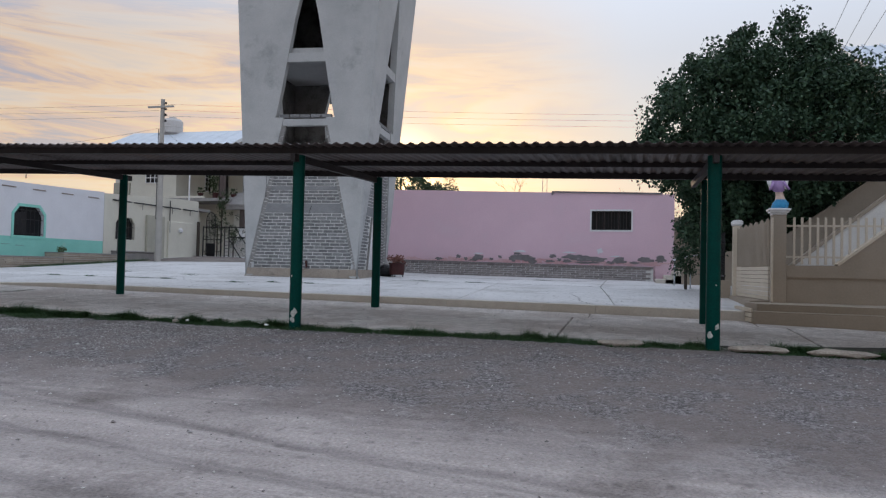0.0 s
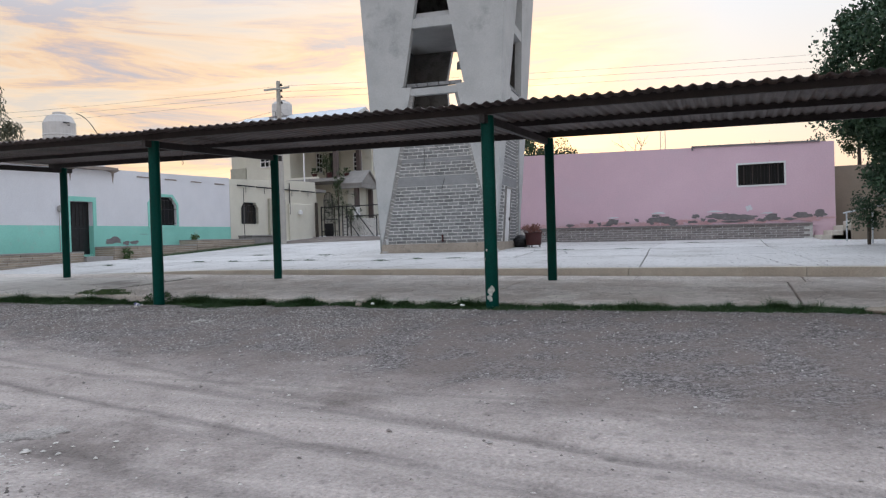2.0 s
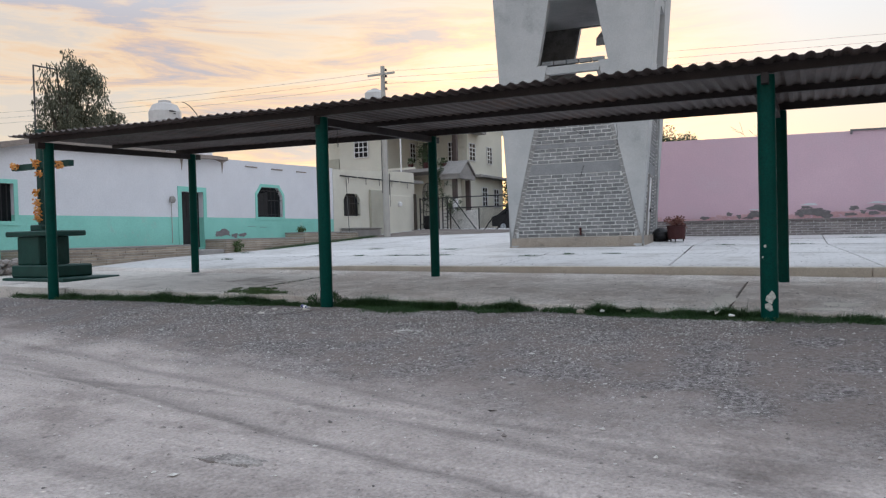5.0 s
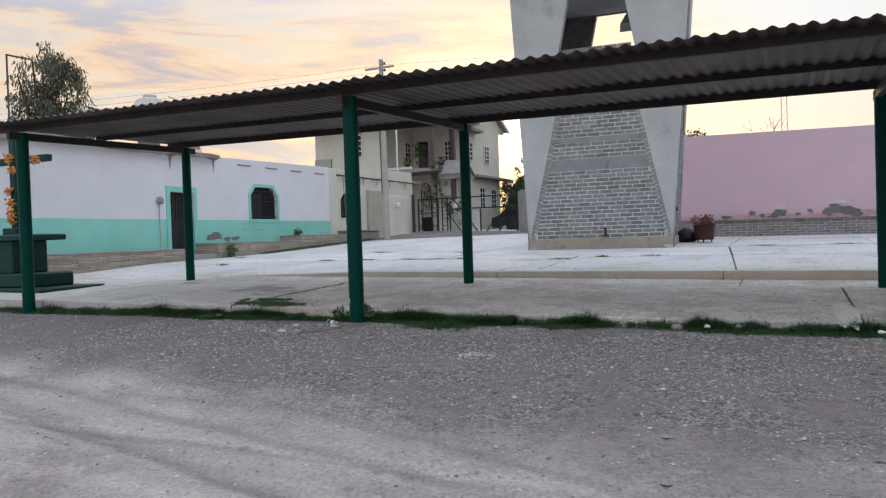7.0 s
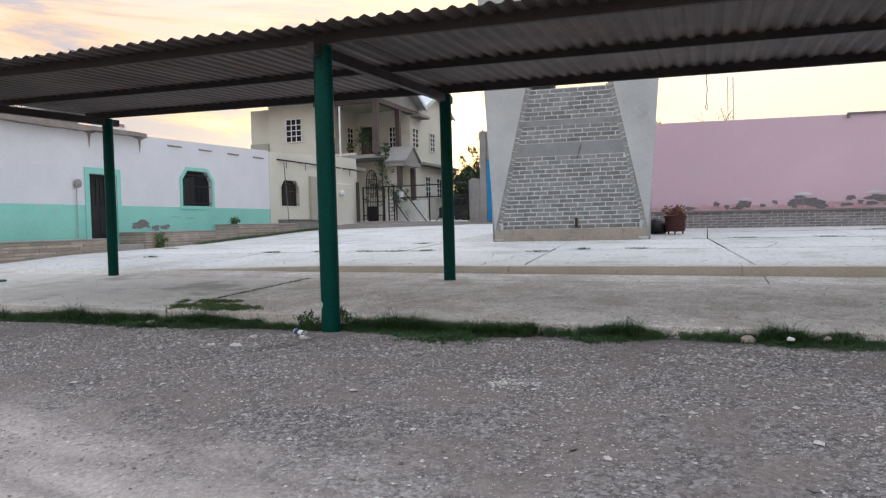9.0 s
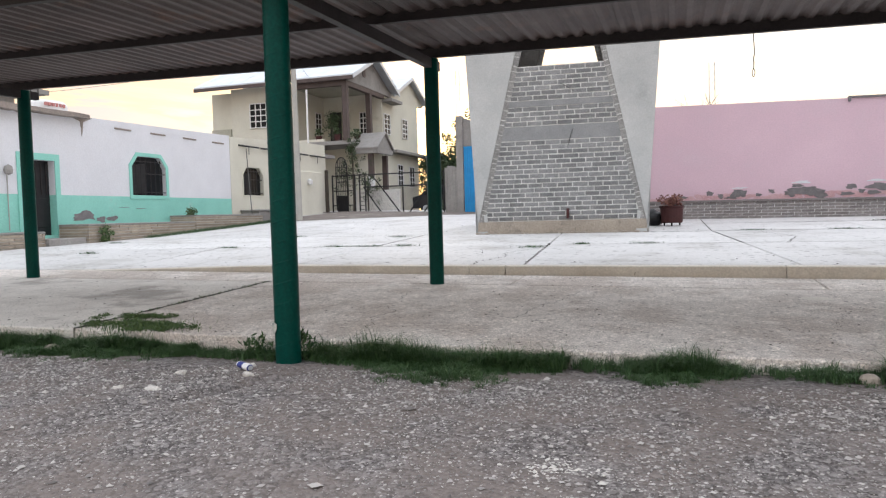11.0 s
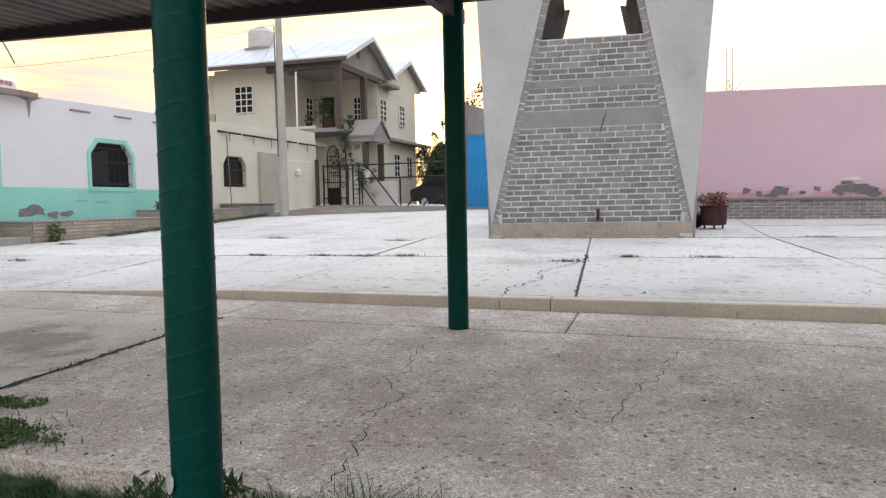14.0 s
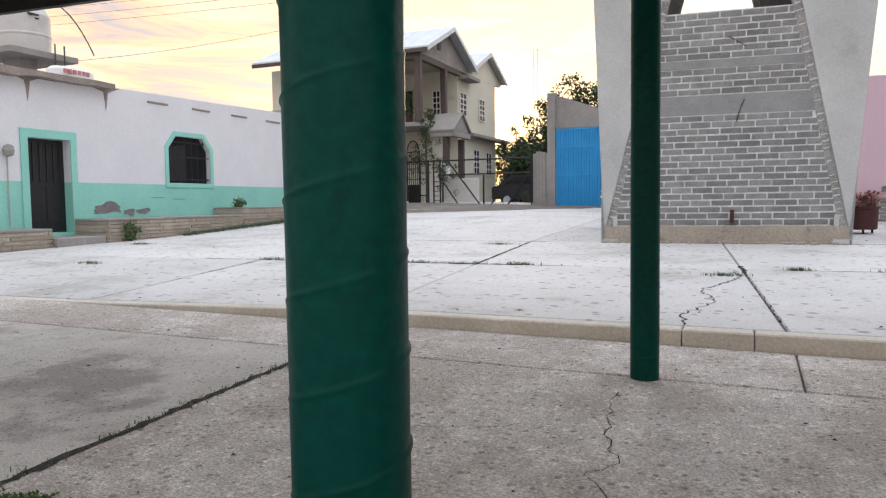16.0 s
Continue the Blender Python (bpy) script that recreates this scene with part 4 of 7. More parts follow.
    for lo, hi in (((wx0 - 0.07, 0, wz0 - 0.07), (wx0, 0.1, wz1 + 0.07)), ((wx1, 0, wz0 - 0.07), (wx1 + 0.07, 0.1, wz1 + 0.07)), ((wx0, 0, wz1), (wx1, 0.1, wz1 + 0.07)), ((wx0, 0, wz0 - 0.07), (wx1, 0.1, wz0))):
        add_box(bm, (lo[0], PINK_Y - 0.025, lo[2]), (hi[0], PINK_Y + 0.08, hi[2]))
    part("window_frame", bm, "whitepaint", win)
    part("pane", box((wx0, PINK_Y + 0.16, wz0), (wx1, PINK_Y + 0.18, wz1)), "glass", win)
    for i in range(13):
        x = wx0 + (wx1 - wx0) * (i + 0.5) / 13
        part("bar", rod((x, PINK_Y + 0.03, wz0), (x, PINK_Y + 0.03, wz1), 0.014, 6), "iron", win)
    for i in range(5):
        x = wx0 + 0.22 + 0.32 * i
        part("mullion", box((x - 0.015, PINK_Y + 0.13, wz0), (x + 0.015, PINK_Y + 0.16, wz1)), "brownwood", win)
    # brick bench along the foot of the wall
    bench = thing("brick_bench", "low grey brick bench along the pink wall", "bench")
    bx0, bx1 = -0.5, 12.9
    bm = bmesh.new()
    zt = lambda x: 1.43 - 0.010 * x
    add_prism(bm, [(x, 21.33, z) for x, z in ((bx0, 0.3), (bx1, 0.3), (bx1, zt(bx1) - 0.07), (bx0, zt(bx0) - 0.07))], (0, 0.41, 0))
    part("core", bm, "mortar", bench)
    bm = bmesh.new()
    add_prism(bm, [(x, 21.27, zt(x) + dz) for x, dz in ((bx0, -0.065), (bx1, -0.065), (bx1, 0), (bx0, 0))], (0, 0.475, 0))
    part("cap", bm, "ledge", bench)
    me = box((-0.19, 0, -0.042), (0.19, 0.02, 0.042), None, 0.006)
    bme = bpy.data.meshes.new("brick")
    me.to_mesh(bme)
    me.free()
    bme.materials.append(M["ledge"])
    for r in range(7):
        x = 1.4 + (0.2 if r % 2 else 0)
        while x < bx1 - 0.15:
            z = zt(x) - 0.115 - 0.096 * r
            if z > plaza_z(x, 21.3) - 0.03:
                ob = new("brick", bme)
                ob.parent = bench
                ob.location = (x, 21.318 + rnd.uniform(-0.003, 0.003), z)
            x += 0.4


build_pink()


# ---- white and teal house ----
HX = -13.35
house = thing("house", "single-storey white house with teal painted base", "house")


def oct_outline(y0, y1, z0, z1, cut):
    return [(y0, z0), (y1, z0), (y1, z1 - cut), (y1 - cut * 0.85, z1), (y0 + cut * 0.85, z1), (y0, z1 - cut)]


def wall_strip(parent, x, y0, y1, z0, z1, material, thick=0.3, name="wall"):
    return part(name, box((x - thick, y0, z0), (x, y1, z1)), material, parent)


def framed_opening(parent, x, pts, width, material, name):
    """A raised border round an opening, from its outline of (y, z) points."""
    cy, cz = sum(p[0] for p in pts) / len(pts), sum(p[1] for p in pts) / len(pts)
    big = []
    for i, (y, z) in enumerate(pts):
        a, b = Vector(pts[i - 1]), Vector(pts[(i + 1) % len(pts)])
        p = Vector((y, z))
        d1, d2 = (p - a).normalized(), (b - p).normalized()
        n1, n2 = Vector((d1.y, -d1.x)), Vector((d2.y, -d2.x))
        m = (n1 + n2).normalized()
        m *= width / max(0.3, m.dot(n1))
        if m.dot(p - Vector((cy, cz))) < 0:
            m = -m
        big.append(p + m)
    bm = bmesh.new()
    k = len(pts)
    for i in range(k):
        j = (i + 1) % k
        quad = [(x, *pts[i]), (x, *pts[j]), (x, *big[j]), (x, *big[i])]
        add_prism(bm, quad, (0.025, 0, 0))
    return part(name, bm, material, parent)


def barred_oct(parent, x, y0, y1, z0, z1, cut, frame_mat, fw=0.12):
    pts = oct_outline(y0, y1, z0, z1, cut)
    win = part("window", add_prism(bmesh.new(), [(x - 0.16, *p) for p in pts], (0.02, 0, 0)), "glass", parent, "dark barred window with clipped corners")
    framed_opening(win, x + 0.002, pts, fw, frame_mat, "frame")
    bm = bmesh.new()
    nb = 7
    for i in range(1, nb):
        y = y0 + (y1 - y0) * i / nb
        add_cone(bm, (x - 0.04, y, z0), (x - 0.04, y, z1 - 0.02), 0.012, 0.012, 6)
    for z in (z0 + 0.1, (z0 + z1) / 2 + 0.08, z1 - 0.15):
        add_box(bm, (x - 0.05, y0, z - 0.015), (x - 0.03, y1, z + 0.015))
    part("grille", bm, "iron", win)
    part("shutter", add_prism(bmesh.new(), [(x - 0.12, y0 + 0.06, z0 + 0.05), (x - 0.12, (y0 + y1) / 2 - 0.03, z0 + 0.05), (x - 0.12, (y0 + y1) / 2 - 0.03, z1 - 0.2), (x - 0.12, y0 + 0.06, z1 - 0.3)], (0.02, 0, 0)), "iron", win)
    return win


def wall_with_holes(parent, x, y0, y1, z0, z1, holes, mats, split, thick=0.3):
    """A wall facing +x, cut into boxes round rectangular holes, painted in two colours at the height split."""
    ys = sorted({y0, y1, *[h[0] for h in holes], *[h[1] for h in holes]})
    for a, b in zip(ys, ys[1:]):
        zs = sorted({z0, z1, split, *[z for h in holes if h[0] < b - 1e-4 and h[1] > a + 1e-4 for z in h[2:]]})
        for c, d in zip(zs, zs[1:]):
            if any(h[0] < (a + b) / 2 < h[1] and h[2] < (c + d) / 2 < h[3] for h in holes):
                continue
            part("wall", box((x - thick, a, c), (x, b, d)), mats[0] if (c + d) / 2 < split else mats[1], parent)


def build_house():
    split = 2.0
    holes = [(3.0, 3.66, 1.82, 2.9), (9.92, 10.98, 0.88, 2.94), (14.0, 15.62, 2.05, 3.3)]
    wall_with_holes(house, HX, 4.3, 19.4, 0.2, 4.2, holes[1:], ("teal", "white"), split)
    wall_with_holes(house, HX, -1.2, 4.3, 0.2, 3.2, holes[:1], ("teal", "white"), split)
    bm = bmesh.new()
    add_prism(bm, [(HX - 0.3, -1.2, 3.2), (HX - 0.3, 4.3, 3.2), (HX - 0.3, 4.3, 4.12), (HX - 0.3, 2.3, 3.66), (HX - 0.3, -1.2, 3.3)], (0.3, 0, 0))
    part("wall", bm, "white", house)
    # clipped top corners of the large window are closed again in plaster
    for ya, yb in ((14.0, 14.3), (15.62, 15.32)):
        bm = bmesh.new()
        add_prism(bm, [(HX - 0.3, ya, 3.3), (HX - 0.3, yb, 3.3), (HX - 0.3, ya, 2.95)], (0.3, 0, 0))
        part("wall", bm, "white", house)
    bm = bmesh.new()
    add_prism(bm, [(HX - 0.3, 10.8, 4.2), (HX - 0.3, 19.4, 4.2), (HX - 0.3, 19.4, 4.44), (HX - 0.3, 16.0, 4.36), (HX - 0.3, 12.5, 4.30), (HX - 0.3, 10.8, 4.34)], (0.3, 0, 0))
    part("parapet", bm, "white", house)
    # worn roof edge over the older half
    bm = bmesh.new()
    rnd = random.Random(3)
    pts_t, pts_b = [], []
    for k in range(28):
        y = -1.4 + k * 0.5
        top = 4.33 if y > 4.6 else 4.33 - 0.21 * (4.6 - y) if y > 2.3 else 3.847 - 0.11 * (2.3 - y)
        pts_t.append((y, top + 0.03 * noise.noise((y, 0, 1))))
        pts_b.append((y, top - 0.17 + 0.05 * noise.noise((y * 2, 3, 1)) + (0.05 if y > 10 else 0)))
    for (a, b), (c, d) in zip(zip(pts_t, pts_t[1:]), zip(pts_b, pts_b[1:])):
        add_prism(bm, [(HX + 0.26, c[0], c[1]), (HX + 0.26, d[0], d[1]), (HX + 0.26, b[0], b[1]), (HX + 0.26, a[0], a[1])], (-0.62, 0, 0))
    part("roof_edge", bm, "eave", house, "cracked grey-brown roof edge")
    part("roof", box((HX - 7, 4.6, 4.02), (HX - 0.3, 19.4, 4.18)), "cement", house)
    bm = bmesh.new()
    add_prism(bm, [(HX - 7, -1.2, 3.3), (HX - 7, 2.3, 3.68), (HX - 7, 4.58, 4.16), (HX - 7, 4.58, 4.02), (HX - 7, 2.3, 3.54), (HX - 7, -1.2, 3.16)], (6.7, 0, 0))
    part("roof", bm, "cement", house)
    part("wall", box((HX - 7, 19.1, 0.2), (HX - 0.3, 19.4, 4.4)), "white", house)
    part("wall", box((HX - 7, -1.2, 0.2), (HX - 0.3, -0.9, 3.16)), "white", house)
    part("wall", box((HX - 7.3, -1.2, 0.2), (HX - 7, 19.4, 4.4)), "white", house)
    # door
    door = part("door", box((HX - 0.27, 9.92, 0.88), (HX - 0.22, 10.98, 2.94)), "iron", house, "dark panelled metal door")
    for y0, y1, z0, z1 in ((10.0, 10.42, 1.1, 1.9), (10.5, 10.9, 1.1, 1.9)):
        part("door_panel", box((HX - 0.22, y0, z0), (HX - 0.205, y1, z1), None, 0.006), "iron", door)
    for i in range(6):
        y = 10.02 + i * 0.17
        part("door_bar", box((HX - 0.22, y, 2.0), (HX - 0.20, y + 0.025, 2.85)), "steel", door)
    bm = bmesh.new()
    for lo, hi in (((9.75, 0.9), (9.92, 3.12)), ((10.98, 0.9), (11.14, 3.12)), ((9.92, 2.94), (10.98, 3.12))):
        add_box(bm, (HX + 0.002, lo[0], lo[1]), (HX + 0.03, hi[0], hi[1]))
    part("door_surround", bm, "teal", house, "teal painted door surround")
    barred_oct(house, HX, 14.0, 15.62, 2.05, 3.3, 0.33, "teal")
    win = part("window", box((HX - 0.16, 3.0, 1.82), (HX - 0.14, 3.66, 2.9)), "glass", house, "dark shuttered window with teal border")
    framed_opening(win, HX + 0.002, [(3.0, 1.82), (3.66, 1.82), (3.66, 2.9), (3.0, 2.9)], 0.12, "teal", "frame")
    for i in range(1, 4):
        part("bar", box((HX - 0.08, 3.0 + i * 0.165 - 0.012, 1.82), (HX - 0.06, 3.0 + i * 0.165 + 0.012, 2.9)), "iron", win)
    for y in (13.34, 14.96, 16.62, 18.3):
        sp = part("scupper", box((HX - 0.02, y, 4.065), (HX + 0.03, y + 0.72, 4.115), None, 0.008), "eave", house, "thin drain slot with grey lip")
    # torn flashing with drips
    for y, z in ((12.0, 4.22), (9.95, 4.2)):
        bm = bmesh.new()
        add_prism(bm, [(HX + 0.004, y - 0.5, z + 0.05), (HX + 0.004, y + 0.45, z + 0.06), (HX + 0.004, y + 0.10, z - 0.08), (HX + 0.004, y + 0.05, z - 0.42), (HX + 0.004, y + 0.02, z - 0.5), (HX + 0.004, y + 0.01, z - 0.3), (HX + 0.004, y - 0.03, z - 0.07)], (0.008, 0, 0))
        part("stain_strip", bm, "eave", house)
    # electric meter on its pipe
    part("meter_pipe", rod((HX + 0.04, 9.42, 1.05), (HX + 0.04, 9.42, 2.5), 0.013), "poleconc", house)
    part("meter", lathe([(0.02, -0.13), (0.09, -0.1), (0.11, 0), (0.09, 0.09), (0.02, 0.13)], 14, (HX + 0.1, 9.42, 2.62)), "cement", house, "round grey electric meter")
    # bare plaster patches near the bench
    for k, (y, z, w, h) in enumerate(((12.05, 1.42, 0.55, 0.16), (12.65, 1.3, 0.28, 0.1), (11.75, 1.33, 0.3, 0.09), (13.1, 1.32, 0.3, 0.1), (13.6, 1.66, 0.35, 0.012), (14.3, 1.62, 0.3, 0.012))):
        ph = k * 3.7
        vs = [(HX + 0.006 + 0.002 * k, y, z)]
        for j in range(20):
            t = 2 * math.pi * j / 20
            r = 0.75 + 0.5 * noise.noise((math.cos(t) * 1.7 + ph, math.sin(t) * 1.7, ph))
            vs.append((HX + 0.006 + 0.002 * k, y + w * r * math.cos(t), z + h * r * math.sin(t)))
        raw("bare_patch", vs, [(0, 1 + j, 1 + (j + 1) % 20) for j in range(20)], "peeled", house)


build_house()


def stone_bench(name, label, y0, y1, x_out, top, material="stone", course=0.085):
    """A low bench faced in thin stone courses."""
    b = thing(name, label, "bench")
    zb = plaza_z(HX, (y0 + y1) / 2) - 0.12
    part("core", box((HX, y0 + 0.02, zb), (x_out - 0.02, y1 - 0.02, top - 0.05)), "mortar", b)
    part("cap", box((HX, y0, top - 0.055), (x_out + 0.02, y1, top), None, 0.012), "cement", b)
    rnd = random.Random(int(y0 * 7))
    z = top - 0.06
    while z - course > zb:
        y = y0
        while y < y1 - 0.02:
            ln = min(rnd.uniform(0.7, 1.3), y1 - y)
            part("stone", box((x_out - 0.03, y + 0.006, z - course + 0.012), (x_out + rnd.uniform(0, 0.012), y + ln - 0.006, z), None, 0.005), material, b)
            y += ln
        part("stone", box((HX + 0.05, y0 - 0.01, z - course + 0.012), (x_out - 0.04, y0 + 0.02, z)), material, b)
        z -= course


stone_bench("bench", "stone-faced bench with cement cap under the window", 11.0, 15.7, -12.3, 1.17)
stone_bench("bench", "higher stone-faced planter against the white house", 15.72, 19.9, -12.3, 1.38)
stone_bench("platform", "stone-faced entrance platform with cement top", 3.2, 9.7, -12.45, 1.0)
tagged(mesh_ob("step", box((HX, 9.72, 0.4), (-12.35, 10.98, 0.80), None, 0.015), "cement"), "low cement step before the house door", "step")


# ---- cream yard wall and gate ----
yard = tagged(new("wall_cream"), "cream plastered yard wall with rods and small window", "wall", kind="structure")


def build_yard():
    wall_with_holes(yard, HX, 19.42, 27.5, 0.3, 4.36, [(20.25, 21.72, 2.16, 3.28)], ("cream", "cream"), 0.5)
    for ya, yb in ((20.25, 20.52), (21.72, 21.45)):
        bm = bmesh.new()
        add_prism(bm, [(HX - 0.3, ya, 3.28), (HX - 0.3, yb, 3.28), (HX - 0.3, ya, 2.96)], (0.3, 0, 0))
        part("wall", bm, "cream", yard)
    barred_oct(yard, HX, 20.25, 21.72, 2.16, 3.28, 0.3, "cream", 0.05)
    bm = bmesh.new()
    add_prism(bm, [(HX - 0.28, 19.45, 4.36), (HX - 0.28, 27.5, 4.36), (HX - 0.28, 27.5, 4.72), (HX - 0.28, 25.9, 4.70), (HX - 0.28, 19.45, 4.40)], (0.26, 0, 0))
    part("crest", bm, "cream", yard)
    part("pier", box((HX - 0.1, 22.6, 0.3), (HX + 0.14, 24.1, 3.55), None, 0.02), "creamgrey", yard)
    part("pier", box((HX - 0.1, 24.5, 0.3), (HX + 0.10, 26.9, 3.35), None, 0.02), "cream", yard)
    for y in (20.0, 21.6, 22.9, 24.2, 25.9):
        part("rod", rod((HX + 0.03, y, 4.12), (HX + 0.16, y + 1.25, 4.10), 0.035, 8), "iron", yard, "dark rod fixed along the wall top")
        part("hook", rod((HX + 0.1, y + 0.6, 3.78), (HX + 0.1, y + 0.6, 4.1), 0.014, 6), "wire", yard)
    part("pipe", rod((HX + 0.08, 24.6, 2.7), (HX + 0.08, 24.6, 4.5), 0.03), "wire", yard)
    part("meter", lathe([(0.02, -0.14), (0.12, -0.1), (0.13, 0.06), (0.03, 0.14)], 12, (HX + 0.18, 25.5, 2.86)), "whitepaint", yard)
    part("post", rod((HX + 0.05, 27.45, 1.0), (HX + 0.05, 27.45, 3.5), 0.11, 10, 0.09), "bark", yard, "weathered timber gate post")
    tub = thing("planter", "grey cement trough at the foot of the cream wall", "planter")
    part("body", box((HX, 20.0, 0.5), (HX + 0.85, 22.3, 1.5), None, 0.03), "cement", tub)
    part("rim", box((HX, 19.95, 1.5), (HX + 0.9, 22.35, 1.56), None, 0.015), "cement", tub)
    # stay wire and slanting pole
    st = thing("stay_wire", "slanting stay rod leaning from ground to wall", "wire")
    part("rod", rod((-12.2, 19.0, 1.38), (-13.25, 20.4, 4.0), 0.018, 6), "wire", st)


build_yard()


def build_gate():
    gy = 27.6
    g = thing("gate", "black steel yard gate with diagonal bars and mesh", "gate")
    z0, z1 = 1.22, 3.24
    def bar(p, q, r=0.028, name="bar"):
        part(name, rod((p[0], gy, p[1]), (q[0], gy, q[1]), r, 6), "iron", g)
    # small leaf
    for x in (-13.05, -11.85):
        bar((x, z0), (x, z1), 0.04, "stile")
    for z in (z0 + 0.05, 1.75, 2.45, z1 - 0.05):
        bar((-13.05, z), (-11.85, z), 0.022, "rail")
    for i in range(1, 9):
        bar((-13.05 + i * 0.133, z0), (-13.05 + i * 0.133, 1.75), 0.010)
    # arched door behind
    arch = [(-12.55 + 0.29 * math.cos(a), 3.62 + 0.48 * math.sin(a)) for a in np.linspace(0, math.pi, 9)]
    for a, b in zip(arch, arch[1:]):
        bar(a, b, 0.025, "arch")
    for i in range(7):
        x = -12.84 + i * 0.0967
        h = 3.62 + 0.48 * math.sqrt(max(0, 1 - ((x + 12.55) / 0.29) ** 2))
        bar((x, 1.5), (x, h), 0.03 if i in (0, 6) else 0.016)
    part("kick_panel", box((-12.82, gy + 0.03, 1.3), (-12.28, gy + 0.05, 2.2)), "iron", g, "solid dark sheet at the foot of the gate")
    for z in (2.2, 2.9, 3.62):
        bar((-12.84, z), (-12.26, z), 0.02, "rail")
    # large leaf
    for x in (-11.6, -11.3, -9.35, -7.3):
        bar((x, z0), (x, z1 if x != -9.35 else 2.55), 0.035, "stile")
    for z, xa in ((z0 + 0.04, -11.6), (z1 - 0.04, -13.05), (2.6, -11.3)):
        bar((xa, z), (-7.25, z), 0.03, "rail")
    for p, q in (((-11.4, 2.62), (-10.42, 1.25)), ((-10.92, 3.15), (-9.45, 1.25)), ((-9.1, 1.25), (-8.55, 1.95)), ((-8.35, 1.25), (-7.45, 2.5))):
        bar(p, q, 0.032, "brace")
    for i in range(10):
        z = z0 + 0.1 + i * 0.2
        bar((-11.6, z), (-11.3, z), 0.014)
    bm = bmesh.new()
    for k in range(-12, 40):
        a = Vector((-11.3 + k * 0.1, gy + 0.02, z0))
        b = a + Vector((1.35, 0, 1.35))
        for s in (0, 1):
            p, q = (a.copy(), b.copy()) if s == 0 else (Vector((b.x, a.y, a.z)), Vector((a.x, a.y, b.z)))
            lo, hi = -11.3, -7.25
            if max(p.x, q.x) < lo or min(p.x, q.x) > hi:
                continue
            def clip(u, v):
                if u.x < lo:
                    u = u + (v - u) * ((lo - u.x) / (v.x - u.x))
                if u.x > hi:
                    u = u + (v - u) * ((hi - u.x) / (v.x - u.x))
                return u
            p, q = clip(p, q), clip(q, p)
            if (p - q).length > 0.05:
                add_cone(bm, p, q, 0.004, 0.004, 3, False)
    part("wire_mesh", bm, "iron", g)


build_gate()


# ---- utility pole ----
def build_pole():
    p = thing("utility_pole", "tapered concrete utility pole with crossarms and wires", "pole")
    x, y = -11.35, 21.0
    part("shaft", rod((x, y, 0.6), (x, y, 9.36), 0.17, 12, 0.10), "poleconc", p)
    for z in (8.9,):
        part("crossarm", box((x - 0.75, y - 0.2, z), (x + 0.75, y - 0.12, z + 0.09)), "poleconc", p)
    for z in (8.2, 8.5, 8.8, 9.1):
        part("insulator", lathe([(0.03, 0), (0.07, 0.02), (0.04, 0.06), (0.06, 0.09), (0.02, 0.12)], 8, (x + 0.18, y, z)), "iron", p)
    for k, (z, dx) in enumerate(((9.1, 0.2), (8.8, 0.2), (8.5, 0.2))):
        pts = []
        for i in range(25):
            t = i / 24
            pts.append(Vector((x + dx + 62 * t, y + 12.5 * t, z + 0.7 * t - 2.4 * t * (1 - t))))
        part("wire", add_tube(bmesh.new(), pts, 0.005, 4), "wire", p)
        pts = [Vector((x - dx - 40 * t, y - 9 * t, z - 2.0 * t * (1 - t))) for t in np.linspace(0, 1, 13)]
        part("wire", add_tube(bmesh.new(), pts, 0.006, 4), "wire", p)
    for q in ((-18.0, 30.4, 8.6), (-15.0, 30.2, 8.3), (-19.5, 14, 5.6)):
        a, b = Vector((x, y, 7.9)), Vector(q)
        pts = [a.lerp(b, t) - Vector((0, 0, 1.2 * t * (1 - t))) for t in np.linspace(0, 1, 9)]
        part("service_wire", add_tube(bmesh.new(), pts, 0.006, 4), "wire", p)
    pts = [Vector((x - 0.1, y - 0.14, z)) for z in (7.8, 5, 3.2)]
    part("riser", add_tube(bmesh.new(), pts, 0.02, 6), "wire", p)


build_pole()


# ---- two-storey house ----
def sash(parent, c, axis, w, h, cols=2, rows=4):
    """A white multi-pane window; axis 'x' faces -y, 'y' faces +x."""
    def pt(u, z, d):
        return (c[0] + u, c[1] + d, c[2] + z) if axis == "x" else (c[0] - d, c[1] + u, c[2] + z)
    def bx(u0, u1, z0, z1, d0, d1):
        a, b = pt(u0, z0, d0), pt(u1, z1, d1)
        return box([min(p, q) for p, q in zip(a, b)], [max(p, q) for p, q in zip(a, b)])
    win = part("window", bx(-w / 2, w / 2, -h / 2, h / 2, -0.02, 0.01), "glass", parent, "dark window with white glazing bars")
    for u0, u1, z0, z1 in ((-w / 2 - 0.05, -w / 2, -h / 2 - 0.05, h / 2 + 0.05), (w / 2, w / 2 + 0.05, -h / 2 - 0.05, h / 2 + 0.05), (-w / 2, w / 2, h / 2, h / 2 + 0.05), (-w / 2, w / 2, -h / 2 - 0.05, -h / 2)):
        part("frame", bx(u0, u1, z0, z1, -0.05, 0.0), "whitepaint", win)
    for i in range(1, cols):
        u = -w / 2 + w * i / cols
        part("glazing_bar", bx(u - 0.025, u + 0.025, -h / 2, h / 2, -0.045, -0.02), "whitepaint", win)
    for i in range(1, rows):
        z = -h / 2 + h * i / rows
        part("glazing_bar", bx(-w / 2, w / 2, z - 0.025, z + 0.025, -0.043, -0.018), "whitepaint", win)


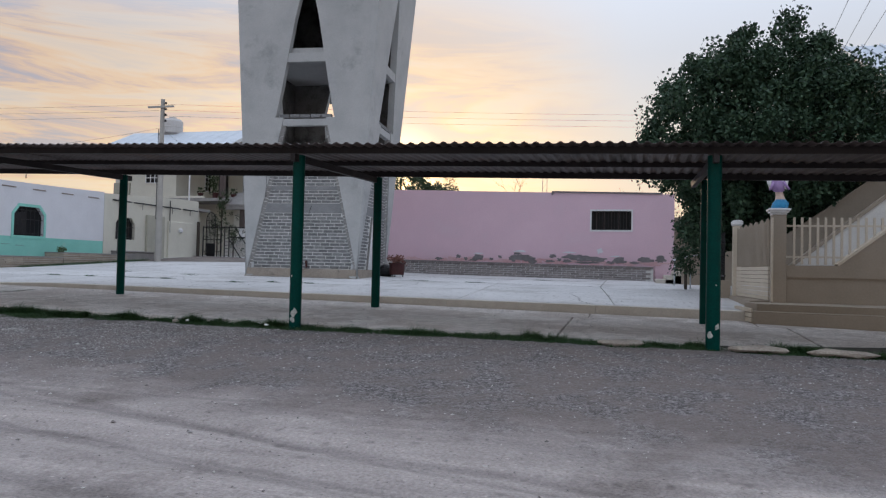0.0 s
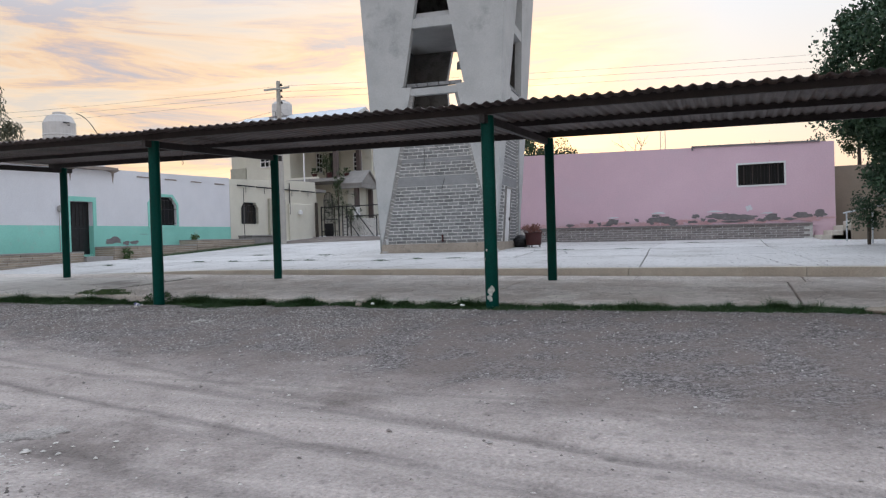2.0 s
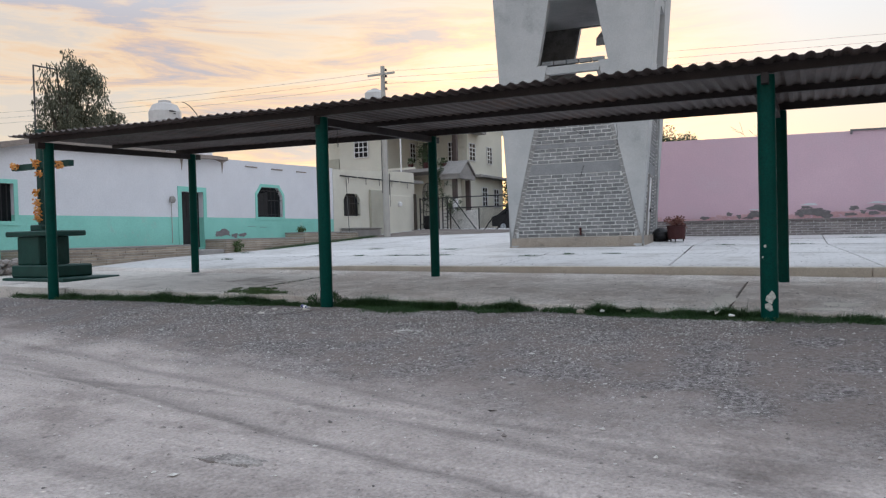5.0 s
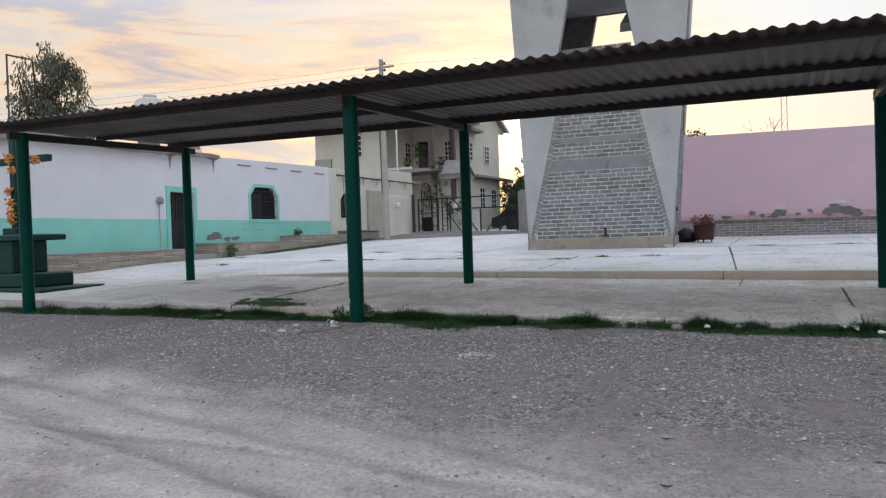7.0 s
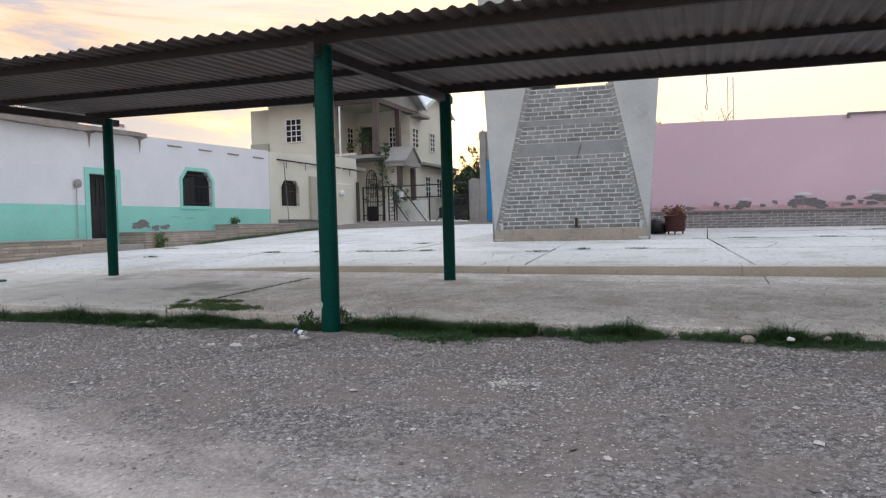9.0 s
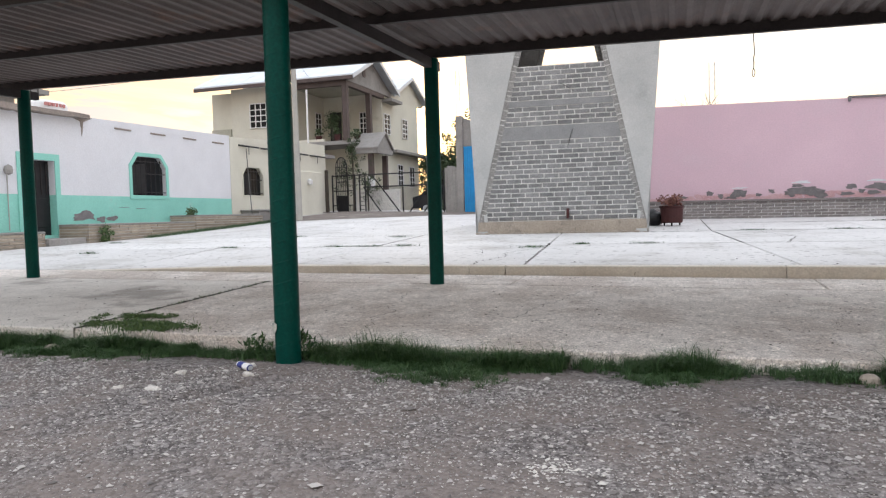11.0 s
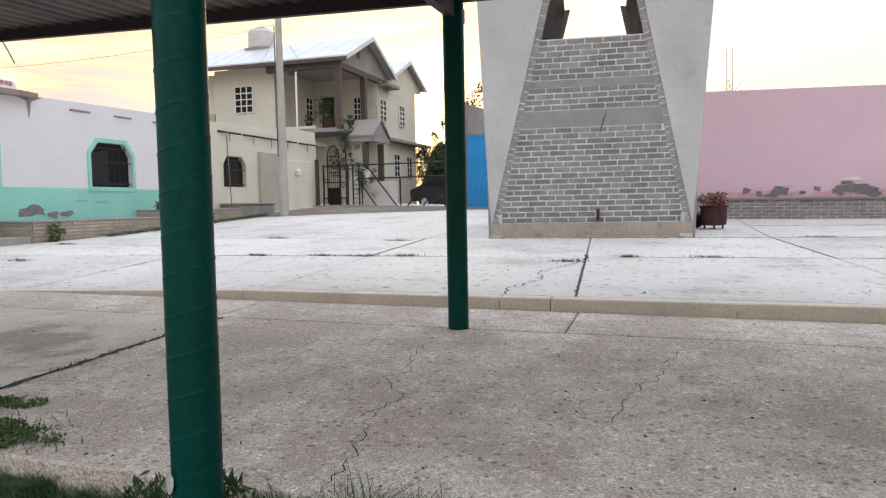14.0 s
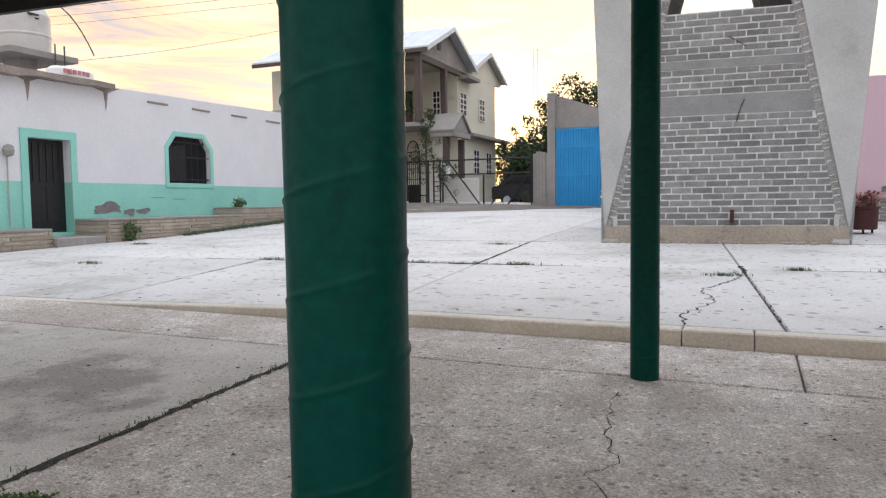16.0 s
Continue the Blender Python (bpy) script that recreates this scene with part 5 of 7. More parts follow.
def build_villa():
    v = thing("villa", "two-storey cream house with balcony and zinc gable roof", "house")
    F2 = 5.2
    ex = -13.4
    # front block beside the porch, recessed porch wall, long side wall
    part("wall", box((-20.7, 30.7, 0.6), (-17.2, 38.5, 8.5)), "cream", v)
    part("wall", box((-22.3, 31.2, 0.6), (-20.72, 38.5, 8.4)), "cream", v)
    part("wall", box((-22.0, 30.66, 4.4), (-20.75, 31.18, 6.3)), "creamgrey", v, "grey unpainted wall panel")
    part("wall", box((-17.18, 35.1, 0.6), (ex, 41.3, 8.45)), "cream", v)
    part("wall", box((-17.18, 32.4, 0.6), (-13.9, 35.08, F2 - 0.2)), "cream", v)
    sash(v, (-18.97, 30.68, 6.94), "x", 0.98, 1.28, 3, 4)
    sash(v, (-17.18, 34.32, 6.74), "y", 0.66, 1.25, 2, 4)
    sash(v, (-14.48, 35.08, 6.73), "x", 0.58, 1.22, 3, 4)
    door = part("door", box((-16.74, 35.04, F2), (-15.99, 35.1, 7.47)), "iron", v, "dark balcony door")
    part("door_frame", box((-15.99, 35.05, F2), (-15.9, 35.1, 7.55)), "creamgrey", door)
    for y, z, w, h in ((35.8, 6.67, 0.9, 1.12), (38.8, 6.67, 0.8, 1.14), (37.8, 3.7, 0.8, 1.25), (39.9, 3.66, 0.85, 1.25)):
        sash(v, (ex + 0.02, y, z), "y", w, h, 2, 4)
    part("balcony_floor", box((-17.2, 29.95, F2 - 0.2), (-13.15, 35.1, F2)), "cement", v)
    part("balcony_kerb", box((-17.2, 29.95, F2), (-14.6, 30.09, F2 + 0.13)), "cream", v)
    for x, y in ((-13.35, 30.05), (-13.35, 33.1)):
        col = part("column", box((x - 0.14, y - 0.14, F2), (x + 0.14, y + 0.14, 8.08), None, 0.01), "brownwood", v, "brown painted porch column")
        part("base", box((x - 0.17, y - 0.17, F2), (x + 0.17, y + 0.17, F2 + 0.16), None, 0.01), "brownwood", col)
    part("beam", box((-17.2, 29.93, 8.06), (-13.2, 30.2, 8.42)), "brownwood", v)
    part("beam", box((-13.48, 30.2, 8.06), (-13.22, 35.1, 8.38)), "brownwood", v)
    part("porch_ceiling", box((-17.2, 30.2, 8.38), (-13.48, 35.08, 8.46)), "creamgrey", v)
    part("corner_slab", box((ex, 35.15, 7.92), (-12.75, 36.9, 8.1), None, 0.01), "cement", v)
    def gabled(xw, xe, prof, gable_x, gable_mat):
        for (ya, za), (yb, zb) in zip(prof, prof[1:]):
            bm = bmesh.new()
            add_prism(bm, [(xw, ya, za), (xe, ya, za), (xe, yb, zb), (xw, yb, zb)], (0, 0, 0.10))
            part("roof", bm, "zinc", v)
            bm = bmesh.new()
            add_prism(bm, [(xe + 0.01, ya, za - 0.13), (xe + 0.01, yb, zb - 0.13), (xe + 0.01, yb, zb + 0.06), (xe + 0.01, ya, za + 0.06)], (-0.05, 0, 0))
            part("barge_board", bm, "zinc", v)
            # standing ribs of the roof sheets
            k = int((xe - xw) / 0.8)
            for i in range(k):
                x = xw + (i + 0.5) * (xe - xw) / k
                bm = bmesh.new()
                add_prism(bm, [(x, ya, za + 0.10), (x + 0.05, ya, za + 0.10), (x + 0.05, yb, zb + 0.10), (x, yb, zb + 0.10)], (0, 0, 0.012))
                part("roof_rib", bm, "zinc", v)
        (ya, za), (yb, zb), (yc, zc) = prof
        bm = bmesh.new()
        add_prism(bm, [(gable_x, ya + 0.25, za - 0.15), (gable_x, ya + 0.25, za + 0.08), (gable_x, yb, zb - 0.04), (gable_x, yc - 0.25, zc + 0.08), (gable_x, yc - 0.25, zc - 0.15)], (-0.2, 0, 0))
        part("gable", bm, gable_mat, v)
    gabled(-22.4, -12.7, [(29.7, 8.48), (33.1, 10.02), (36.4, 8.44)], -13.2, "cement")
    gabled(-20.5, -13.0, [(36.2, 8.44), (39.6, 9.98), (42.6, 8.62)], ex + 0.01, "cream")
    part("fascia", box((-22.4, 29.66, 8.32), (-12.72, 29.72, 8.5)), "brownwood", v)
    part("vent", box((-13.21, 32.0, 8.85), (-13.16, 32.35, 9.45)), "brownwood", v)
    part("cornice", box((ex, 36.2, 5.0), (-12.9, 42.8, 5.18), None, 0.02), "cement", v)
    # small gabled roof over the entrance
    for (ya, za), (yb, zb) in (((30.45, 4.75), (31.6, 5.62)), ((31.6, 5.62), (32.75, 4.75))):
        bm = bmesh.new()
        add_prism(bm, [(-13.5, ya, za), (-11.75, ya, za), (-11.75, yb, zb), (-13.5, yb, zb)], (0, 0, 0.08))
        part("awning", bm, "cement", v, "grey sloping porch awning")
    bm = bmesh.new()
    add_prism(bm, [(-11.85, 30.6, 4.78), (-11.85, 31.6, 5.56), (-11.85, 32.6, 4.78)], (-0.15, 0, 0))
    part("awning_gable", bm, "cement", v)
    part("awning_beam", box((-13.4, 30.5, 4.5), (-11.8, 30.72, 4.76), None, 0.01), "cement", v)
    part("awning_beam", box((-12.05, 30.72, 4.5), (-11.8, 32.7, 4.76), None, 0.01), "cement", v)
    for x, y in ((-12.3, 30.75), (-12.2, 32.45)):
        col = part("column", box((x - 0.13, y - 0.13, 0.8), (x + 0.13, y + 0.13, 4.5), None, 0.01), "brownwood", v)
        if y < 31:
            part("whitewash", box((x - 0.137, y - 0.137, 0.8), (x + 0.137, y + 0.137, 3.3)), "whitepaint", col, "whitewashed lower half of the column")
    part("yard_wall", box((-12.6, 29.2, 0.8), (-10.15, 29.4, 2.5), None, 0.015), "parapetwhite", v, "low white yard wall")
    tank = thing("roof_tank", "pale plastic water tank on the villa roof", "tank")
    part("body", lathe([(0.66, 0), (0.70, 0.05), (0.70, 0.4), (0.72, 0.44), (0.70, 0.48), (0.70, 0.85), (0.55, 1.02), (0.25, 1.08)], 22, (-19.3, 33.1, 10.0)), "tank", tank)
    part("lid", lathe([(0.26, 1.08), (0.26, 1.16), (0.08, 1.2)], 14, (-19.3, 33.1, 10.0)), "tank", tank)
    part("cradle", box((-20.0, 32.5, 9.7), (-18.6, 33.7, 10.0), None, 0.02), "cement", tank)
    pipe = thing("mast_pipe", "thin white pipe standing on the yard roof", "pipe")
    part("pipe", rod((-15.05, 29.0, 4.3), (-15.05, 29.0, 7.8), 0.05), "whitepaint", pipe)
    part("yard_roof", box((-17.0, 27.8, 4.2), (-13.7, 29.3, 4.36)), "cement", v)
    part("yard_roof_wall", box((-17.0, 29.1, 0.6), (-14.4, 29.3, 4.2)), "cream", v)


build_villa()


# ---- blue gate and grey wall ----
def build_blue_gate():
    y = 27.6
    w = tagged(new("wall_grey"), "bare grey cement wall beside the blue gate", "wall", kind="structure")
    part("pier", box((-6.62, y - 0.1, 0.6), (-6.3, y + 0.25, 5.7), None, 0.02), "cement", w)
    bm = bmesh.new()
    add_prism(bm, [(-6.3, y + 0.05, 4.3), (-4.5, y + 0.05, 4.3), (-1.7, y + 0.05, 4.0), (-4.5, y + 0.05, 4.98), (-6.3, y + 0.05, 5.62)], (0, 0.2, 0))
    part("wall", bm, "cement", w)
    part("wall", box((-4.48, y, 0.6), (-1.7, y + 0.2, 4.3)), "cement", w)
    g = thing("blue_gate", "tall blue ribbed sheet metal gate, closed", "gate")
    part("sheet", box((-6.28, y - 0.02, 1.06), (-4.52, y + 0.02, 4.28)), "blue", g)
    me = box((-0.02, -0.034, -1.6), (0.02, 0, 1.6), None, 0.008)
    bme = bpy.data.meshes.new("rib")
    me.to_mesh(bme)
    me.free()
    bme.materials.append(M["blue"])
    for i in range(17):
        ob = new("rib", bme)
        ob.parent = g
        ob.location = (-6.22 + i * 0.104, y - 0.02, 2.67)
    for z in (1.1, 2.45, 3.55, 4.24):
        part("rail", box((-6.28, y - 0.055, z - 0.03), (-4.52, y - 0.02, z + 0.03)), "blue", g)
    # grey fence boards
    fence = thing("board_fence", "grey weathered upright board fence", "fence")
    rnd = random.Random(21)
    for i in range(5):
        x = -7.25 + i * 0.13
        part("board", box((x, y + 0.05, 1.0), (x + 0.12, y + 0.09, 3.4 + rnd.uniform(-0.08, 0.08))), "cement", fence)


build_blue_gate()


def build_car():
    c = thing("car", "dark parked car in the yard behind the gate", "car")
    x, y, z = -8.6, 33.5, 1.2
    side = [(-2.1, 0.35), (2.1, 0.35), (2.15, 0.75), (1.95, 0.95), (0.95, 1.05), (0.45, 1.5), (-1.1, 1.52), (-1.75, 1.05), (-2.12, 0.95)]
    bm = add_prism(bmesh.new(), [(x + u, y - 0.85, z + w) for u, w in side], (0, 1.7, 0))
    part("body", bm, "iron", c)
    win = [(-1.0, 1.42), (0.38, 1.42), (0.8, 1.06), (-1.5, 1.06)]
    part("side_window", add_prism(bmesh.new(), [(x + u, y - 0.865, z + w) for u, w in win], (0, 0.01, 0)), "glass", c)
    for u in (-1.35, 1.3):
        for v in (-0.86, 0.7):
            wheel = part("wheel", rod((x + u, y + v, z + 0.32), (x + u, y + v + 0.18, z + 0.32), 0.32, 20), "iron", c)
            part("rim", rod((x + u, y + v - 0.005, z + 0.32), (x + u, y + v + 0.01, z + 0.32), 0.19, 14), "zinc", wheel)
    part("headlight", box((x + 2.1, y - 0.75, z + 0.68), (x + 2.16, y - 0.45, z + 0.82), None, 0.02), "zinc", c)
    part("bumper", box((x + 2.08, y - 0.8, z + 0.4), (x + 2.2, y + 0.8, z + 0.58), None, 0.03), "steel", c)


build_car()


# ---- church side on the right ----
def build_church():
    w = tagged(new("wall_tan"), "tan plastered boundary wall with rising stair parapet", "wall", kind="structure")
    y = 5.8
    bm = bmesh.new()
    add_prism(bm, [(15.25, y, 0.3), (26, y, 0.3), (26, y, 9.08), (16.28, y, 1.30), (15.25, y, 1.28)], (0, 0.22, 0))
    part("parapet_wall", bm, "tan", w)
    bm = bmesh.new()
    add_prism(bm, [(15.25, y - 0.03, 1.03), (26, y - 0.03, 1.03), (26, y - 0.03, 1.07), (15.25, y - 0.03, 1.07)], (0, 0.03, 0))
    part("string_course", bm, "tan", w)
    bm = bmesh.new()
    add_prism(bm, [(16.27, y - 0.02, 1.29), (26, y - 0.02, 9.08), (26, y - 0.02, 9.15), (16.23, y - 0.02, 1.33)], (0, 0.28, 0))
    part("parapet_cap", bm, "tanlight", w, "pale cap of the stair parapet")
    # inner parapet, pale, and the upper tan one behind
    for yy, x0, z0, slope, mt in ((8.2, 15.5, 1.0, 0.82, "parapetwhite"), (9.6, 15.7, 1.85, 0.73, "tan")):
        bm = bmesh.new()
        add_prism(bm, [(x0, yy, 0.4), (27, yy, 0.4), (27, yy, z0 + (27 - x0) * slope), (x0, yy, z0)], (0, 0.2, 0))
        part("stair_parapet", bm, mt, w)
        bm = bmesh.new()
        add_prism(bm, [(x0 - 0.04, yy - 0.03, z0 - 0.03), (27, yy - 0.03, z0 + (27 - x0) * slope), (27, yy - 0.03, z0 + (27 - x0) * slope + 0.1), (x0 - 0.04, yy - 0.03, z0 + 0.07)], (0, 0.26, 0))
        part("parapet_cap", bm, "tan", w)
    stairs = thing("stairs", "tan concrete stair flight rising beside the church", "stairs")
    for i in range(30):
        x = 16.4 + i * 0.32
        part("step", box((x, 6.03, 0.4), (x + 0.34, 8.15, 0.62 + i * 0.255)), "tan", stairs)
    # stepped plinth
    pl = thing("plinth", "stepped tan plinth at the foot of the wall", "plinth")
    bm = bmesh.new()
    add_prism(bm, [(14.38, 4.36, -0.1), (26, 2.9, -0.1), (26, y, -0.1), (14.95, y, -0.1), (14.25, 5.6, -0.1)], (0, 0, 0.44))
    part("lower_step", bm, "tan", pl)
    bm = bmesh.new()
    add_prism(bm, [(14.5, 4.62, 0.33), (26, 3.3, 0.33), (26, y, 0.33), (14.98, y, 0.33), (14.4, 5.65, 0.33)], (0, 0, 0.15))
    part("upper_step", bm, "tan", pl)
    for k in range(4):
        part("tile", box((-0.03, -0.62, -0.04), (0.0, 0.62, 0.04), Matrix.Translation((14.30, 5.0, 0.06 + 0.1 * k)) @ Matrix.Rotation(0.12, 4, "Z")), "tanlight", pl)
    # pillar with mouldings
    p = thing("pillar", "square tan gate pillar with moulded white cap", "pillar")
    part("shaft", box((14.94, 5.64, 0.3), (15.22, 5.92, 2.36), None, 0.01), "tan", p)
    part("edge_fillet", box((14.92, 5.62, 0.5), (14.96, 5.66, 2.3)), "tanlight", p)
    for k, (g, z) in enumerate(((0.0, 2.36), (0.035, 2.405), (0.065, 2.45))):
        part("moulding", box((14.93 - g, 5.63 - g, z), (15.23 + g, 5.93 + g, z + 0.045), None, 0.008), "whitepaint", p)
    # painted plaster figure
    rnd = random.Random(2)
    prof = [(0.14, 0), (0.155, 0.04), (0.15, 0.12), (0.10, 0.2), (0.075, 0.30), (0.07, 0.36), (0.115, 0.40), (0.125, 0.50), (0.10, 0.62), (0.055, 0.68), (0.045, 0.72), (0.075, 0.78), (0.08, 0.86), (0.02, 0.93)]
    fig = lathe(prof, 20, (15.08, 5.78, 2.495))
    for vert in fig.verts:
        h = vert.co.z - 2.495
        a = math.atan2(vert.co.y - 5.78, vert.co.x - 15.08)
        fold = 1 + 0.16 * math.sin(a * 5 + h * 9) * smooth01((0.66 - h) / 0.3)
        vert.co.x = 15.08 + (vert.co.x - 15.08) * fold + 0.035 * math.sin(h * 7 + 0.6)
        vert.co.y = 5.78 + (vert.co.y - 5.78) * fold * 0.85
    for side in (-1, 1):
        add_cone(fig, (15.08 + side * 0.09, 5.76, 3.08), (15.08 + side * 0.19, 5.68, 2.90), 0.035, 0.025, 8)
        add_prism(fig, [(15.08 + side * 0.05, 5.86, 2.98), (15.08 + side * 0.17, 5.88, 2.93), (15.08 + side * 0.22, 5.90, 3.12), (15.08 + side * 0.13, 5.90, 3.22), (15.08 + side * 0.04, 5.88, 3.14)], (0, 0.03, 0))
    st = mesh_ob("statue", fig, "robeblue", None, smooth=True)
    for name in ("robelilac", "statueskin", "whitepaint"):
        st.data.materials.append(M[name])
    for f in st.data.polygons:
        h = f.center.z - 2.495
        if f.center.y > 5.855 and h > 0.42:
            f.material_index = 3
        elif h > 0.68 or 0.2 < h < 0.37:
            f.material_index = 2
        elif h > 0.37:
            f.material_index = 1
    tagged(st, "small painted plaster statue in lilac and blue", "statue", "gate statues")
    copy_thing(st, pose(-0.75, 7.6, 0.0))
    # picket rail on the low wall
    r = thing("railing", "pale metal picket railing on the tan wall", "railing")
    for i in range(17):
        x = 15.42 + i * 0.155
        zb = 1.31 if x < 16.3 else 1.31 + (x - 16.3) * 0.745
        if zb > 2.2:
            break
        part("picket", box((x - 0.022, y + 0.08, zb), (x + 0.022, y + 0.12, 2.32)), "tanlight", r)
    for z in (1.45, 2.12):
        part("rail", box((15.26, y + 0.085, z), (16.4 if z < 2 else 17.3, y + 0.115, z + 0.04)), "tanlight", r)
    # fence running back from the pillar: slats over boards
    f = thing("slat_fence", "tan slatted metal fence over horizontal boards", "fence")
    xa, ya, xb, yb = 14.95, 6.0, 14.72, 9.4
    for i in range(30):
        t = (i + 0.5) / 30
        x, yy = xa + (xb - xa) * t, ya + (yb - ya) * t
        part("slat", box((x - 0.012, yy - 0.034, 1.27), (x + 0.012, yy + 0.034, 2.28 + 0.04 * math.sin(i * 1.3)), None), "tan", f)
    for k in range(8):
        z = 0.52 + k * 0.093
        bm = bmesh.new()
        add_prism(bm, [(xa - 0.02, ya, z), (xb - 0.02, yb, z), (xb - 0.02, yb, z + 0.082), (xa - 0.02, ya, z + 0.082)], (0.03, 0, 0))
        part("board", bm, "tanlight", f)
    part("kerb", box((14.55, 5.97, 0.2), (15.05, 9.5, 0.5)), "tan", f)
    part("end_post", box((14.62, 9.35, 0.3), (14.82, 9.6, 2.35)), "tanlight", f)
    part("finial", box((14.58, 9.3, 2.35), (14.86, 9.64, 2.5), None, 0.04), "whitepaint", f)
    # second pillar and dark grille
    p2 = copy_thing(p, pose(-0.75, 7.6, 0.0))
    g = thing("grille", "dark iron grille between the pillars", "grille")
    for i in range(14):
        yy = 9.75 + i * 0.26
        part("bar", rod((14.45, yy, 0.9), (14.45, yy, 2.2), 0.016, 6), "iron", g)
    for z in (1.0, 1.9):
        part("rail", box((14.43, 9.65, z), (14.47, 13.3, z + 0.04)), "iron", g)
    part("low_wall", box((14.3, 9.65, 0.3), (14.6, 13.2, 0.9)), "tan", g)
    # handrail and steps at the end of the pink wall
    s2 = thing("steps", "pale concrete steps beside the pink wall", "stairs")
    for i in range(4):
        part("step", box((12.95 + i * 0.35, 19.0 - 0.0, 0.3), (16.0, 21.7, 0.80 + i * 0.17), None, 0.01), "kerb", s2)
    part("cheek_wall", box((13.9, 18.6, 0.3), (16, 18.98, 1.5)), "tan", s2)
    h = thing("handrail", "thin grey pipe handrail by the steps", "handrail")
    for x, yy in ((13.55, 17.2), (13.95, 14.9)):
        part("post", rod((x, yy, 0.45), (x, yy, 1.55), 0.025, 8), "zinc", h)
    part("rail", rod((13.50, 17.5, 1.55), (14.1, 14.0, 1.68), 0.025, 8), "zinc", h)
    # church body with sheet roof
    c = thing("church", "tan church building with ribbed grey sheet roof", "church")
    part("wall", box((20.5, 12, 0.3), (34, 36, 5.6)), "tan", c)
    for ya, za, yb, zb in ((11.6, 5.7, 21.0, 10.2), (21.0, 10.2, 36.4, 5.7)):
        bm = bmesh.new()
        add_prism(bm, [(20.0, ya, za), (36, ya, za), (36, yb, zb), (20.0, yb, zb)], (0, 0, 0.12))
        part("roof", bm, "zinc", c)
    for i in range(24):
        x = 20.1 + i * 0.65
        bm = bmesh.new()
        add_prism(bm, [(x, 11.6, 5.83), (x + 0.09, 11.6, 5.83), (x + 0.09, 21.0, 10.33), (x, 21.0, 10.33)], (0, 0, 0.06))
        part("roof_rib", bm, "zinc", c)
    bm = bmesh.new()
    add_prism(bm, [(20.5, 12, 5.5), (20.5, 21.0, 10.1), (20.5, 36, 5.5)], (0.3, 0, 0))
    part("gable", bm, "tan", c)
    part("cornice", box((18.2, 10.6, 3.9), (20.5, 12.0, 4.5)), "yellow", c, "ochre painted cornice")
    part("porch_wall", box((18.3, 10.8, 0.4), (20.5, 12.0, 3.2)), "tan", c)
    for i in range(9):
        part("baluster", box((18.3 + 0.22 * i, 10.7, 3.35), (18.42 + 0.22 * i, 10.85, 3.9), None, 0.02), "yellow", c)
    part("baluster_rail", box((18.2, 10.62, 3.2), (20.5, 10.9, 3.35), None, 0.02), "yellow", c)


build_church()
tagged(mesh_ob("wall_back", box((13.8, 23.5, 0.3), (20.4, 23.8, 3.6)), "tan"), "plain tan wall behind the leafy tree", "wall", kind="structure")


# ---- trees and plants ----
def leaf_cloud(name, material, clumps, per, size, parent, seed, droop=0.0, squash=1.0):
    """Many small folded leaves round clump centres (centre, radius)."""
    rng = np.random.default_rng(seed)
    verts, faces = [], []
    for (cx, cy, cz), rad in clumps:
        d = rng.normal(size=(per, 3))
        d /= np.linalg.norm(d, axis=1)[:, None]
        d *= (rng.random(per) ** 0.45)[:, None] * rad
        d[:, 2] *= squash
        for o in d:
            a, b = rng.normal(size=3), rng.normal(size=3)
            a[2] -= droop
            a /= np.linalg.norm(a)
            b -= a * a.dot(b)
            b /= np.linalg.norm(b)
            s = size * rng.uniform(0.6, 1.3)
            wdt = 0.36 if abs(droop) < 1 else 0.13
            p = np.array([cx, cy, cz]) + o
            nrm = np.cross(a, b) * s * 0.12
            k = len(verts)
            verts += [tuple(p), tuple(p + a * s * 0.5 + b * s * wdt + nrm), tuple(p + a * s), tuple(p + a * s * 0.5 - b * s * wdt + nrm)]
            faces += [(k, k + 1, k + 2), (k, k + 2, k + 3)]
    return raw(name, verts, faces, material, parent)


def limbs(bm, base, top, r, depth, rnd, tips, spread=0.55):
    """Tapered branching limbs; collects their tips."""
    base, top = Vector(base), Vector(top)
    mid = base.lerp(top, 0.5) + Vector((rnd.uniform(-1, 1), rnd.uniform(-1, 1), 0)) * (top - base).length * 0.06
    add_cone(bm, base, mid, r, r * 0.82, 8 if depth > 1 else 5, False)
    add_cone(bm, mid, top, r * 0.82, r * 0.62, 8 if depth > 1 else 5, False)
    if depth == 0:
        tips.append(top)
        return
    ln = (top - base).length
    for _ in range(3 if depth > 1 else 3):
        d = (top - base).normalized() + Vector((rnd.uniform(-1, 1), rnd.uniform(-1, 1), rnd.uniform(-0.35, 0.7))) * spread * 1.5
        limbs(bm, top, top + d.normalized() * ln * rnd.uniform(0.55, 0.85), r * 0.6, depth - 1, rnd, tips, spread)


